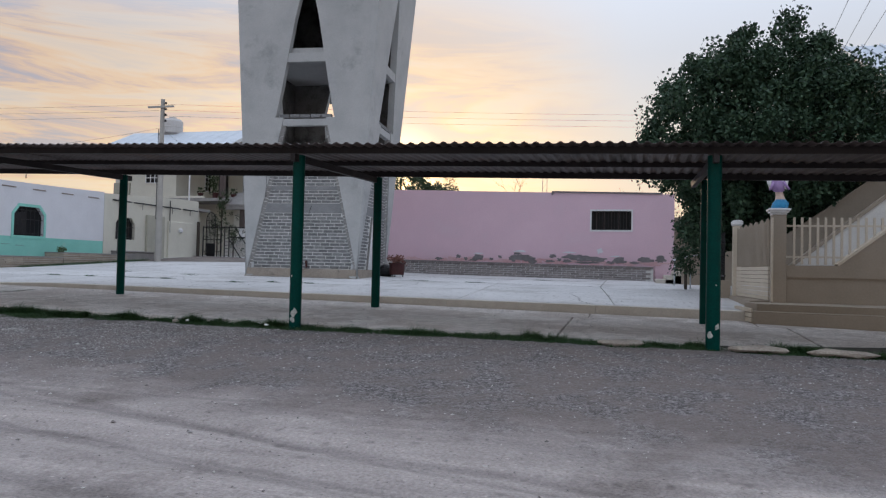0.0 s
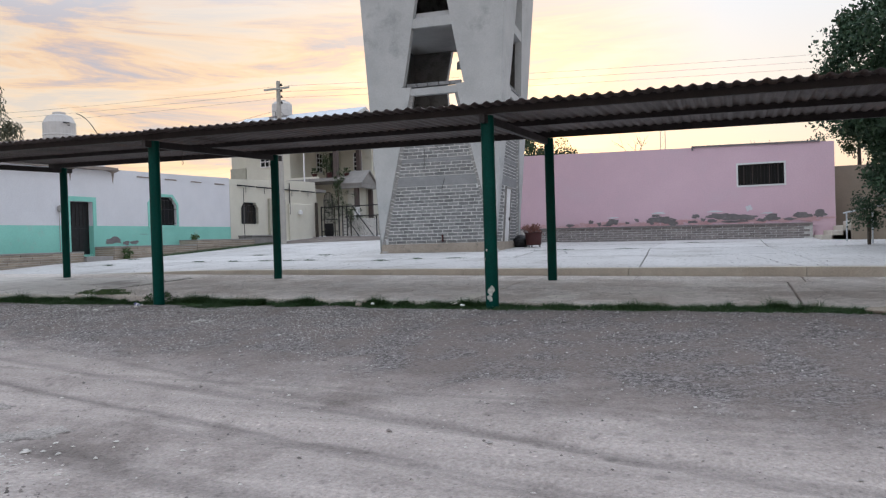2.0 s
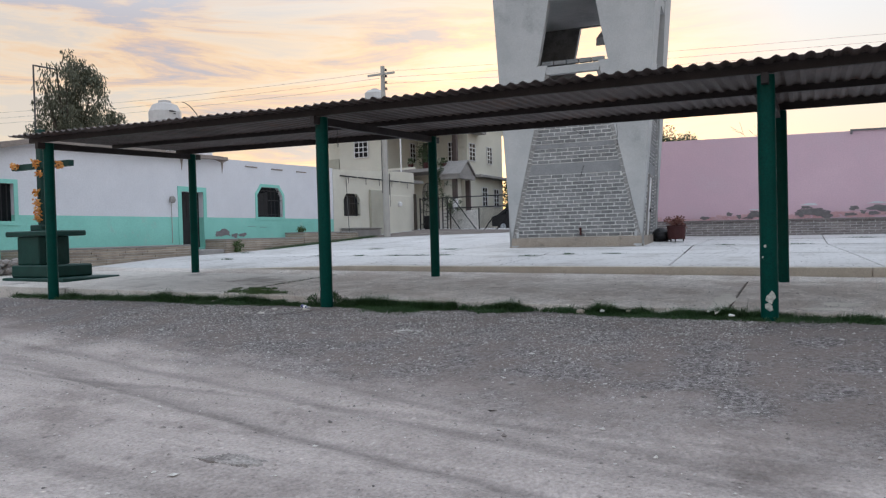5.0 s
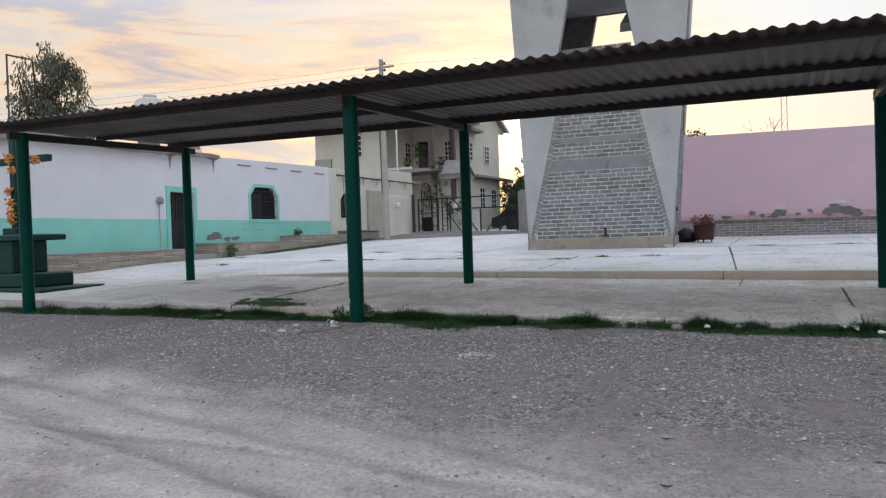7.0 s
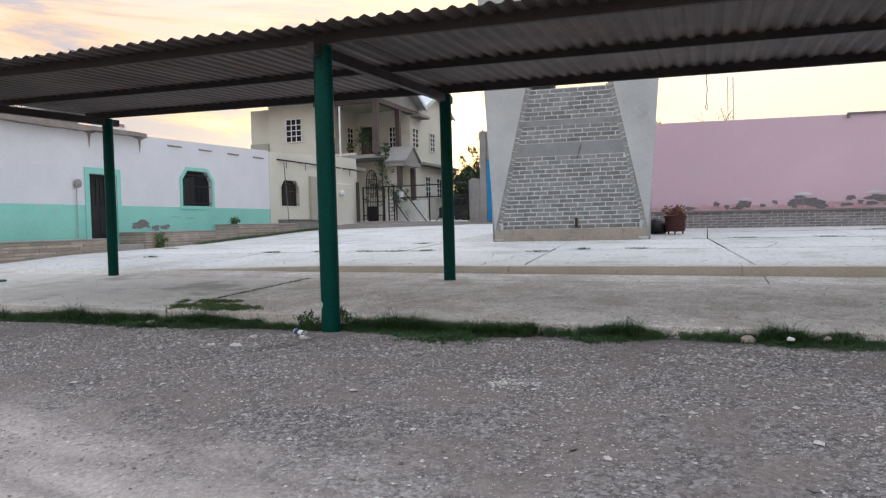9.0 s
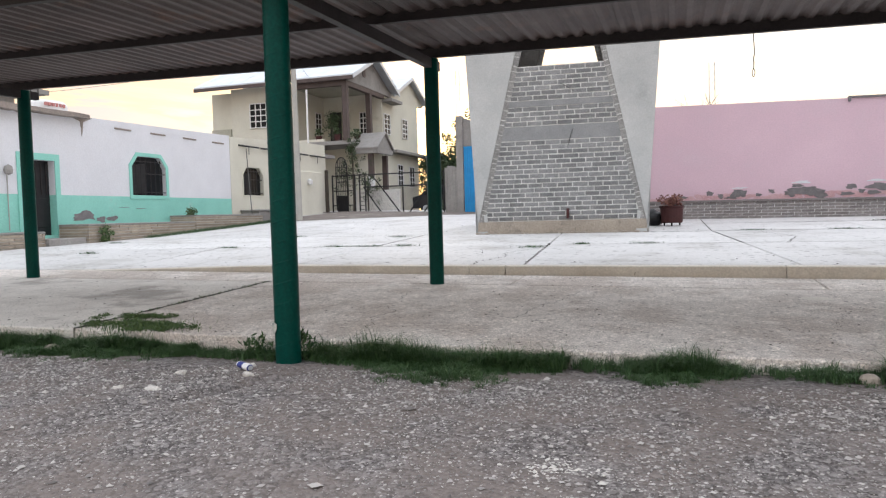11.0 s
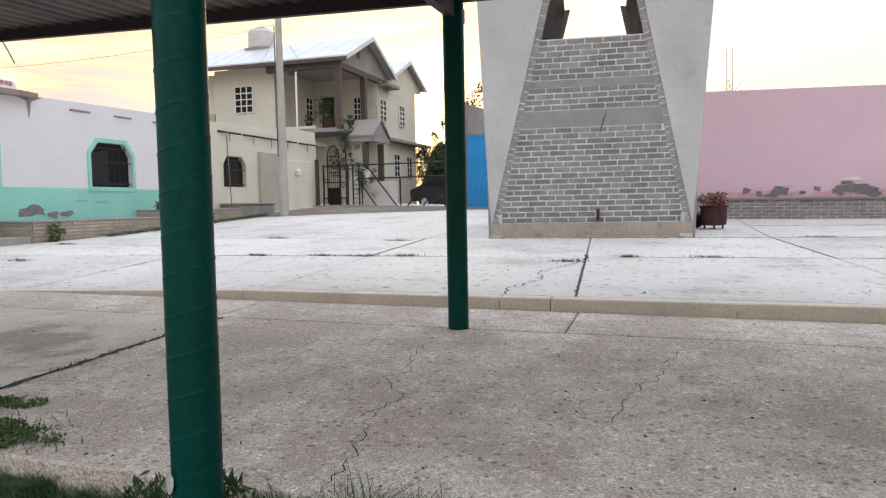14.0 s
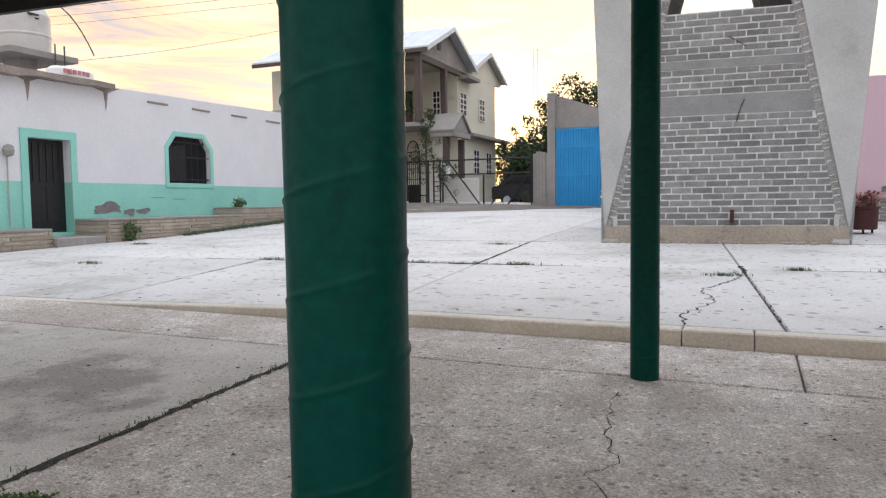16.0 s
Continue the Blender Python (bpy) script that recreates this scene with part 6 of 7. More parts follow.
def build_trees():
    # broad dark tree behind the fence
    t = thing("tree", "broad dark green leafy tree behind the fence", "tree")
    rnd = random.Random(4)
    bm, tips = bmesh.new(), []
    limbs(bm, (16.4, 11.3, 0.4), (16.3, 11.2, 2.6), 0.24, 4, rnd, tips, 0.6)
    part("trunk", bm, "bark", t)
    clumps = []
    cx, cy, cz, rx, ry, rz = 15.8, 11.2, 4.9, 3.45, 3.0, 3.15
    for i in range(520):
        a, u = rnd.uniform(0, 2 * math.pi), rnd.uniform(-0.9, 1)
        q = math.sqrt(max(0, 1 - u * u))
        f = rnd.uniform(0.72, 1.0) + 0.16 * noise.noise((math.cos(a) * 2.2, math.sin(a) * 2.2, u * 2.2))
        if i % 4 == 0:
            f *= 0.6
        top = 1.0 if u > 0 else 0.85
        clumps.append(((cx + rx * f * q * math.cos(a), cy + ry * f * q * math.sin(a), cz + rz * f * u * top), rnd.uniform(0.22, 0.62)))
    for i in range(130):
        clumps.append(((rnd.uniform(13.6, 18.6), rnd.uniform(10.4, 12.5), rnd.uniform(1.9, 3.6)), rnd.uniform(0.3, 0.6)))
    leaf_cloud("crown", "leaf", clumps, 200, 0.115, t, 1, 0.3)
    # small bush by the grille
    b = thing("bush", "small dark leafy bush by the steps", "bush")
    leaf_cloud("foliage", "leaf", [((13.75 + rnd.uniform(-0.3, 0.3), 14.2 + rnd.uniform(-0.4, 0.4), 1.55 + rnd.uniform(-0.4, 0.5)), 0.28) for _ in range(16)], 80, 0.08, b, 6, 0.3)
    part("stem", rod((13.75, 14.2, 0.4), (13.75, 14.2, 1.4), 0.05, 8), "bark", b)
    # grey eucalyptus behind the white house
    e = thing("tree", "tall grey-green weeping tree behind the white house", "tree")
    bm, tips = bmesh.new(), []
    add_cone(bm, (-24.0, 13.4, 0.5), (-24.0, 13.3, 4.4), 0.25, 0.2, 8)
    for dy, z in ((-1.2, 8.6), (0.0, 9.0), (1.2, 8.2), (-0.5, 9.4)):
        add_cone(bm, (-24.0, 13.3, 4.3), (-24.0, 13.3 + dy, z), 0.13, 0.03, 6)
    part("trunk", bm, "bark", e)
    cl = []
    for (y, z, ry, rz, k) in ((13.5, 7.6, 1.35, 2.4, 60), (14.3, 7.6, 1.0, 1.9, 40), (15.7, 6.6, 0.9, 0.9, 18), (12.3, 6.4, 0.8, 1.4, 18), (13.6, 6.4, 1.6, 1.2, 30)):
        for _ in range(k):
            a, u = rnd.uniform(0, 2 * math.pi), rnd.uniform(-1, 1)
            q = math.sqrt(1 - u * u) * rnd.uniform(0.3, 1)
            cl.append(((-24 + 1.4 * q * math.cos(a), y + ry * q * math.sin(a), z + rz * u), rnd.uniform(0.25, 0.5)))
    leaf_cloud("crown", "euca", cl, 75, 0.22, e, 3, 2.2, 1.3)
    # trees behind the blue gate
    for x, y, z, r, sd, mt in ((-7.4, 41, 5.9, 2.9, 31, "bush"), (-10.4, 42, 4.6, 2.2, 32, "bush"), (-13.0, 45.5, 3.7, 1.8, 33, "bush"), (-9.5, 36.5, 2.6, 1.4, 34, "bush"), (-4.6, 42, 6.6, 2.6, 35, "bush")):
        tr = thing("tree", "feathery green tree behind the gate", "tree", "trees behind the gate")
        rr = random.Random(sd)
        bm, tips = bmesh.new(), []
        limbs(bm, (x, y, 0.8), (x, y, z * 0.5), 0.16, 3, rr, tips, 0.6)
        part("trunk", bm, "bark", tr)
        cl = [((x + r * rr.gauss(0, 0.5), y + r * rr.gauss(0, 0.4), z + r * rr.gauss(0, 0.45)), rr.uniform(0.3, 0.6)) for _ in range(110)]
        leaf_cloud("crown", mt, cl, 90, 0.15, tr, sd, 0.3)
    # trees behind the pink wall
    for x, y, z, r, sd in ((0.2, 31, 5.3, 1.1, 41), (16.2, 33, 6.0, 1.3, 42)):
        tr = thing("tree", "dark leafy tree top over the pink wall", "tree", "trees over the pink wall")
        rr = random.Random(sd)
        part("trunk", rod((x, y, 0.6), (x, y, z), 0.18, 8, 0.06), "bark", tr)
        cl = [((x + r * rr.gauss(0, 0.6), y + r * rr.gauss(0, 0.5), z + r * rr.gauss(0, 0.35)), rr.uniform(0.25, 0.5)) for _ in range(58)]
        leaf_cloud("crown", "bush", cl, 110, 0.11, tr, sd, 0.3)
    for x, y, h, sd in ((4.2, 38, 4.9, 51), (12.6, 40, 4.5, 52)):
        tr = thing("tree", "bare twiggy tree top over the pink wall", "tree", "bare trees")
        rr = random.Random(sd)
        bm, tips = bmesh.new(), []
        limbs(bm, (x, y, 0.6), (x, y, h * 0.62), 0.07, 4, rr, tips, 0.75)
        part("trunk", bm, "bark", tr)
    hedge = thing("hedge", "dark overgrown hedge far behind the yard gate", "hedge")
    rr = random.Random(91)
    leaf_cloud("foliage", "bush", [((rr.uniform(-14.2, -3.0), 47 + rr.uniform(-1, 1), rr.uniform(0.9, 4.2)), rr.uniform(0.5, 0.9)) for _ in range(110)], 70, 0.26, hedge, 91, 0.2)
    # yard plants at the villa
    for x, y, z, r, sd, lab in ((-12.6, 28.4, 3.4, 0.75, 61, "leafy shrub climbing by the arched gate"), (-11.6, 28.6, 2.7, 0.7, 62, "dark shrub behind the yard gate"), (-12.2, 28.2, 4.7, 0.45, 63, "thin shrub top over the yard wall"),
                                (-8.2, 30.6, 1.5, 0.4, 65, "low dark shrub in the yard"), (-7.0, 28.2, 1.5, 0.35, 66, "low weed at the fence foot"),
                                (-14.55, 30.9, 6.3, 0.42, 67, "potted climber on the balcony")):
        b = thing("shrub", lab, "shrub")
        rr = random.Random(sd)
        base = 5.2 if sd == 67 else 1.0
        part("stem", rod((x, y, base), (x, y, z), 0.04, 6), "bark", b)
        cl = [((x + r * rr.gauss(0, 0.45), y + r * rr.gauss(0, 0.3), z + r * rr.gauss(0, 0.7)), rr.uniform(0.1, 0.25)) for _ in range(26)]
        leaf_cloud("foliage", "bush", cl, 40, 0.075, b, sd, 0.3)
    for x, y in ((-15.15, 30.4), (-13.3, 31.3), (-13.3, 33.6), (-14.0, 30.3)):
        pot = thing("flower_pot", "dark pot with small plant on the balcony", "pot", "balcony pots")
        part("pot", lathe([(0.12, 0), (0.17, 0.3), (0.19, 0.3), (0.19, 0.36)], 12, (x, y, 5.2)), "rustpot", pot)
        leaf_cloud("plant", "bush", [((x, y, 5.75), 0.25)], 50, 0.14, pot, 5, 0.2)


build_trees()


# ---- planter tub by the tower ----
def build_tub():
    t = thing("tub", "maroon tub with dried flowers on short legs", "planter")
    x, y = 2.97, 16.4
    zb = plaza_z(x, y)
    part("body", lathe([(0.26, 0.08), (0.29, 0.1), (0.31, 0.5), (0.34, 0.52), (0.34, 0.56), (0.28, 0.56)], 24, (x, y, zb)), "rustpot", t, smooth=False)
    for i in range(3):
        a = 0.5 + i * 2.1
        part("leg", rod((x + 0.24 * math.cos(a), y + 0.24 * math.sin(a), zb), (x + 0.24 * math.cos(a), y + 0.24 * math.sin(a), zb + 0.12), 0.025, 6), "iron", t)
    part("soil", lathe([(0.28, 0.5), (0.2, 0.56), (0.05, 0.58)], 16, (x, y, zb)), "crack", t)
    rr = random.Random(6)
    for k in range(22):
        leaf_cloud("dried_flower", "dryflower", [((x + rr.uniform(-0.3, 0.3), y + rr.uniform(-0.3, 0.3), zb + rr.uniform(0.55, 0.78)), 0.12)], 26, 0.07, t, 9 + k, 0.1)
    s = thing("sack", "black bundled sack lying beside the tub", "sack")
    bm = bmesh.new()
    bmesh.ops.create_icosphere(bm, subdivisions=3, radius=1, matrix=Matrix.Translation((2.42, 16.7, zb + 0.22)) @ Matrix.Diagonal((0.36, 0.3, 0.26, 1)))
    for v in bm.verts:
        v.co += v.normal * 0.06 * noise.noise(v.co * 5)
    part("bundle", bm, "iron", s)


build_tub()


def build_foot_rubble():
    rr = random.Random(71)
    t = thing("rubble", "crumbled stones along the foot of the tower plinth", "rubble")
    for i in range(90):
        s, size = rr.uniform(-2.1, 2.1), rr.uniform(0.02, 0.06)
        p = tower_pt(0, s, 0.6, -0.06 - rr.random() * 0.06)
        bm = bmesh.new()
        bmesh.ops.create_icosphere(bm, subdivisions=1, radius=1, matrix=Matrix.Translation((p.x, p.y, plaza_z(p.x, p.y) + size * 0.3)) @ Matrix.Rotation(rr.uniform(0, 6), 4, "Z") @ Matrix.Diagonal((size * 1.4, size, size * 0.6, 1)))
        part("stone", bm, "plinth", t)


build_foot_rubble()


def build_cables():
    for k in range(3):
        c = thing("overhead_cable", "thin overhead power cable above the tree", "cable", "overhead cables")
        x = 18.2 + 0.55 * k
        pts = [Vector((x + 2.1, 29, 8.2)), Vector((x, 16, 8.55)), Vector((x - 0.9, 8, 8.5)), Vector((x - 2.4, -4, 8.6)), Vector((x - 4.4, -20, 9.2))]
        part("cable", add_tube(bmesh.new(), pts, 0.007, 4), "wire", c)


build_cables()


# ---- cross shrine ----
def build_shrine():
    s = thing("cross_shrine", "dark green cross on a stepped pedestal with orange flowers", "shrine")
    x, y = -9.52, 1.9
    zb = slab_z(-9.6, 1.9) - 0.15
    part("foot", box((x - 0.5, y - 0.75, zb), (x + 1.7, y + 0.75, zb + 0.19), None, 0.02), "darkgreen", s)
    part("plinth", box((x - 0.45, y - 0.55, zb + 0.19), (x + 1.0, y + 0.55, zb + 0.48), None, 0.03), "darkgreen", s)
    part("pedestal", box((x - 0.42, y - 0.4, zb + 0.48), (x + 0.38, y + 0.4, 1.32), None, 0.02), "darkgreen", s)
    part("table", box((x - 0.72, y - 0.5, 1.32), (x + 0.88, y + 0.5, 1.45), None, 0.025), "darkgreen", s)
    part("socket", box((x - 0.22, y - 0.2, 1.45), (x + 0.22, y + 0.2, 1.6), None, 0.02), "darkgreen", s)
    part("upright", box((x - 0.08, y - 0.08, 1.6), (x + 0.08, y + 0.08, 3.9), None, 0.01), "darkgreen", s)
    part("crossbeam", box((x - 1.05, y - 0.07, 2.96), (x + 1.1, y + 0.07, 3.1), None, 0.01), "darkgreen", s)
    rr = random.Random(12)
    spots = [(-0.8, 3.04), (0.0, 3.06), (0.85, 2.98), (0.12, 2.85), (-0.02, 2.4), (0.03, 2.15), (0.02, 1.95), (0.05, 1.75), (0.5, 1.55)]
    for k, (u, z) in enumerate(spots):
        leaf_cloud("flower", "orange", [((x + u, y - 0.14, z + rr.uniform(-0.03, 0.03)), 0.09)], 60, 0.07, s, 13 + k, 0.1)
    w = thing("rubble_wall", "low dry rubble stone wall beside the shrine", "wall")
    for i in range(110):
        px, pz = rr.uniform(-14.5, -10.9), rr.uniform(-0.05, 0.62)
        bm = bmesh.new()
        bmesh.ops.create_icosphere(bm, subdivisions=1, radius=1, matrix=Matrix.Translation((px, 2.4 + rr.uniform(-0.12, 0.1), pz + 0.1)) @ Matrix.Diagonal((rr.uniform(0.1, 0.2), 0.14, rr.uniform(0.06, 0.11), 1)))
        part("stone", bm, "rubble", w)
    part("core", box((-14.6, 2.35, -0.2), (-10.8, 2.7, 0.72)), "rubble", w)


build_shrine()


# ---- roof things on the white house ----
def build_roof_things():
    t = thing("water_tank", "pale round water tank on a concrete stand", "tank")
    x, y, zb = -18.0, 13.6, 5.72
    part("body", lathe([(0.62, 0), (0.68, 0.05), (0.68, 0.45), (0.70, 0.5), (0.68, 0.55), (0.68, 1.05), (0.52, 1.35), (0.25, 1.45)], 28, (x, y, zb)), "tank", t)
    part("lid", lathe([(0.27, 1.44), (0.27, 1.54), (0.08, 1.58)], 18, (x, y, zb)), "tank", t)
    part("slab", box((x - 0.9, y - 1.1, zb - 0.16), (x + 0.9, y + 1.0, zb)), "cement", t)
    part("column", box((x - 0.35, y - 0.4, 4.18), (x + 0.35, y + 0.1, zb - 0.16)), "cement", t)
    for dy in (0.2, 0.5):
        part("pipe", rod((x + 0.95, y + dy, 4.2), (x + 0.95, y + dy, zb + 0.25), 0.02), "wire", t)
    for dz in (1.05, 0.95):
        part("mark", box((x + 0.62, y - 0.35 + (1.05 - dz) * 2, zb + dz - 0.06), (x + 0.69, y - 0.05, zb + dz - 0.02)), "iron", t)
    pts = [Vector((x + 0.6, y + 0.4 + 2.0 * u, zb + 1.5 - 2.4 * u * u)) for u in np.linspace(0, 0.72, 8)]
    part("hose", add_tube(bmesh.new(), pts, 0.018), "wire", t)
    s = thing("roof_sign", "white upturned tub with faded red print on the roof", "sign")
    bm = lathe([(0.72, 0), (0.66, 0.28), (0.55, 0.36), (0.2, 0.38)], 20)
    for v in bm.verts:
        v.co = Vector((v.co.x * 0.55 - 15.0, v.co.y * 0.95 + 12.5, v.co.z + 4.55))
    part("body", bm, "whitepaint", s)
    for k in range(6):
        part("print_bar", box((-14.67, 12.02 + k * 0.13, 4.72), (-14.61, 12.10 + k * 0.13, 4.82)), "red", s)
    # thin bracket mast near the shrine, water drum
    m = thing("roof_mast", "thin bent metal mast on the roof", "mast")
    part("mast", rod((-17, 6.9, 4.1), (-17, 6.9, 7.4), 0.03), "wire", m)
    part("arm", rod((-17, 6.9, 7.38), (-17, 7.7, 7.4), 0.03), "wire", m)
    d = thing("dish", "white satellite dish lying on the roof", "dish")
    part("bowl", lathe([(0.05, 0), (0.3, 0.06), (0.45, 0.16), (0.46, 0.17)], 18, (-14.6, 10.4, 4.35)), "whitepaint", d)
    for x, y, z0, z1 in ((5.35, 45, 0.8, 10.4), (-16.0, 60, 0.8, 14.4)):
        a = thing("lattice_mast", "slender far lattice radio mast", "mast", "radio masts")
        bm = bmesh.new()
        for dx in (-0.17, 0.17):
            add_cone(bm, (x + dx, y, z0), (x + dx, y, z1), 0.025, 0.025, 4)
        for k in range(int((z1 - z0) / 0.5)):
            add_cone(bm, (x - 0.17, y, z0 + k * 0.5), (x + 0.17, y, z0 + k * 0.5 + 0.5), 0.015, 0.015, 3)
        # pale tank colour on the masts stands in for distance haze
        part("mast", bm, "tank", a)


build_roof_things()


# ---- paving ----
def build_paving():
    plaza = tagged(new("plaza"), "raised pale concrete plaza laid in large panels", "plaza", kind="structure")
    xs = [-16.9, -13.1, -9.6, -6.1, -2.52, 1.05, 4.6, 8.2, 11.7, 14.9, 18.5]
    ys = [4.97, 9.0, 13.2, 17.4, 21.6, 25.8, 30.0, 34.0]
    for i in range(len(xs) - 1):
        for j in range(len(ys) - 1):
            x0, x1 = xs[i], xs[i + 1]
            if ys[j] > 21 and (x0 > -2.9 or x1 < -13):
                continue
            if x0 < -13.35 and j > 0:
                continue
            if ys[j] > 27:
                continue
            x0 = max(x0, -14.9)
            quad_slab(plaza_z, x0, x1 if x1 < 15 or j > 0 else 14.9, ys[j], ys[j + 1], 0.4, "panel", "plaza", plaza)
    kerb = tagged(new("kerb"), "cream painted concrete kerb along the plaza", "kerb", kind="structure")
    xs = [-11.5, -9.4, -6.3, -2.72, 0.3, 0.82, 4.4, 8.0, 11.3, 14.3]
    for x0, x1 in zip(xs, xs[1:]):
        quad_slab(plaza_z, x0, x1, KERB_Y, 4.972, 0.45, "kerb_stone", "kerb", kerb, 0.005)
    slab = tagged(new("pavement"), "weathered brown-grey concrete floor under the shelter", "pavement", kind="structure")
    xs = [-11.5, -6.6, -2.3, 6.1, 10.9, 14.9, 19.5]
    for x0, x1 in zip(xs, xs[1:]):
        quad_slab(slab_z, x0, x1, 0.3, 3.8, 0.4, "panel", "slabpale" if x1 < 0 else "slab", slab, 0.014)
    xs = [-11.5, -6.0, -2.4, 1.1, 4.7, 8.2, 11.2, 14.4]
    for x0, x1 in zip(xs, xs[1:]):
        quad_slab(slab_z, x0, x1, 3.8, KERB_Y - 0.002, 0.4, "strip_panel", "slab", slab, 0.007)
    quad_slab(slab_z, 14.42, 19.5, 3.8, 4.6, 0.4, "strip_panel", "slab", slab, 0.007)
    part("bed", box((-11.6, 0.34, -0.4), (19.4, 4.7, -0.02)), "crack", slab)
    # broken concrete lumps along the edge
    rr = random.Random(15)
    for x, y, w, d in ((11.9, 0.05, 0.35, 0.14), (13.8, -0.02, 0.42, 0.15), (14.9, -0.05, 0.5, 0.13), (-2.4, 0.12, 0.12, 0.07), (-3.1, 0.14, 0.08, 0.05), (4.25, 0.1, 0.07, 0.05), (4.9, 0.14, 0.05, 0.04)):
        bm = bmesh.new()
        bmesh.ops.create_icosphere(bm, subdivisions=2, radius=1, matrix=Matrix.Translation((x, y, 0.0)) @ Matrix.Diagonal((w, d, 0.06, 1)))
        for v in bm.verts:
            v.co += v.normal * 0.05 * noise.noise(v.co * 4 + Vector((x, 0, 0)))
        tagged(mesh_ob("concrete_lump", bm, "plinth"), "broken lump of concrete beside the pavement", "rubble", "concrete lumps")


def crack(zf, pts, width, parent, seed, name="crack", mt="crack"):
    """A narrow wandering strip of dirt in the concrete."""
    rr = random.Random(seed)
    path = []
    for a, b in zip(pts, pts[1:]):
        a, b = Vector(a), Vector(b)
        k = max(2, int((b - a).length / 0.06))
        nrm = Vector((-(b - a).y, (b - a).x)).normalized()
        for i in range(k):
            path.append(a.lerp(b, i / k) + nrm * rr.uniform(-1, 1) * (0.034 if name == "crack" else 0.022))
    path.append(Vector(pts[-1]))
    vs, fs = [], []
    for i, p in enumerate(path):
        d = (path[min(i + 1, len(path) - 1)] - path[max(i - 1, 0)]).normalized()
        nrm = Vector((-d.y, d.x)) * width * rr.uniform(0.4, 1.3) / 2
        for q in (p + nrm, p - nrm):
            qx, qy = skew(q.x, q.y) if name == "joint_dirt" and zf is plaza_z else (q.x, q.y)
            vs.append((qx, qy, zf(qx, qy) + 0.003))
    for i in range(len(path) - 1):
        fs.append((2 * i, 2 * i + 1, 2 * i + 3, 2 * i + 2))
    raw(name, vs, fs, mt, parent)


def build_cracks():
    slab, plaza = bpy.data.objects["pavement"], bpy.data.objects["plaza"]
    for k, (pts, w) in enumerate((([(0.02, 3.4), (0.09, 2.71), (0.2, 2.31), (0.09, 2.09), (0.37, 1.78), (0.32, 1.43), (0.42, 1.03), (0.49, 0.76), (0.53, 0.32)], 0.012), ([(2.07, 3.53), (1.92, 2.63), (1.75, 2.14), (1.71, 1.76), (1.67, 1.55)], 0.012),
                                  ([(-0.2, 2.7), (-0.9, 2.4), (-1.3, 1.9)], 0.008), ([(0.37, 1.78), (0.71, 1.94), (1.16, 1.93)], 0.007), ([(11.2, 4.7), (11.3, 3.7), (11.0, 3.0), (11.4, 2.2), (11.1, 1.2)], 0.02),
                                  ([(4.2, 3.4), (4.6, 2.4), (4.3, 1.4)], 0.009), ([(8.0, 2.9), (9.0, 2.6), (10.2, 2.7)], 0.02))):
        crack(slab_z, pts, w * 0.5, slab, k)
    for k, (pts, w) in enumerate((([(0.33, 4.99), (0.25, 5.5), (0.5, 6.3), (0.3, 7.0), (0.7, 8.2), (0.62, 8.9)], 0.02), ([(11.2, 4.99), (10.9, 6.0), (10.7, 7.6), (10.4, 9.0)], 0.02), ([(5.0, 9.2), (5.4, 11), (4.9, 13)], 0.02))):
        crack(plaza_z, pts, w, plaza, 20 + k)
    # dark dirt in the joints
    for k, (pts, w) in enumerate((([(-7.2, 9.0), (-1.0, 9.0)], 0.045), ([(-2.52, 9.0), (-2.52, 13.0)], 0.05), ([(1.4, 9.0), (11.4, 9.0)], 0.035), ([(1.05, 5.0), (1.05, 9.2)], 0.012), ([(1.05, 8.6), (1.05, 9.4)], 0.06), ([(-1.8, 9.0), (-2.9, 9.0)], 0.09), ([(-6.2, 13.2), (-2.2, 13.2)], 0.05),
                                  ([(3.0, 13.2), (12.0, 13.2)], 0.10), ([(4.6, 9), (4.6, 13)], 0.03), ([(4.5, 17.4), (11.0, 17.4)], 0.13), ([(-6.1, 5.0), (-6.1, 9.0)], 0.02))):
        crack(plaza_z, pts, w, plaza, 40 + k, "joint_dirt")
    crack(slab_z, [(-2.3, 0.32), (-2.3, 3.78)], 0.06, slab, 60, "joint_dirt")
    # pale cement patches on the floor
    for k, (cx, cy, w, d) in enumerate(((5.98, 1.0, 0.17, 1.25), (8.8, 1.8, 0.9, 0.12), (9.4, 3.0, 0.7, 0.1), (7.4, 1.1, 0.3, 0.25), (7.2, 0.6, 0.35, 0.12), (4.45, 3.1, 0.2, 0.14))):
        vs = [(cx, cy, slab_z(cx, cy) + 0.004)]
        for j in range(18):
            t = 2 * math.pi * j / 18
            r = 0.8 + 0.35 * noise.noise((math.cos(t) * 2 + k * 5, math.sin(t) * 2, 2))
            px, py = cx + w * r * math.cos(t), cy + d * r * math.sin(t)
            vs.append((px, py, slab_z(px, py) + 0.004))
        raw("cement_patch", vs, [(0, 1 + j, 1 + (j + 1) % 18) for j in range(18)], "chalky", slab)


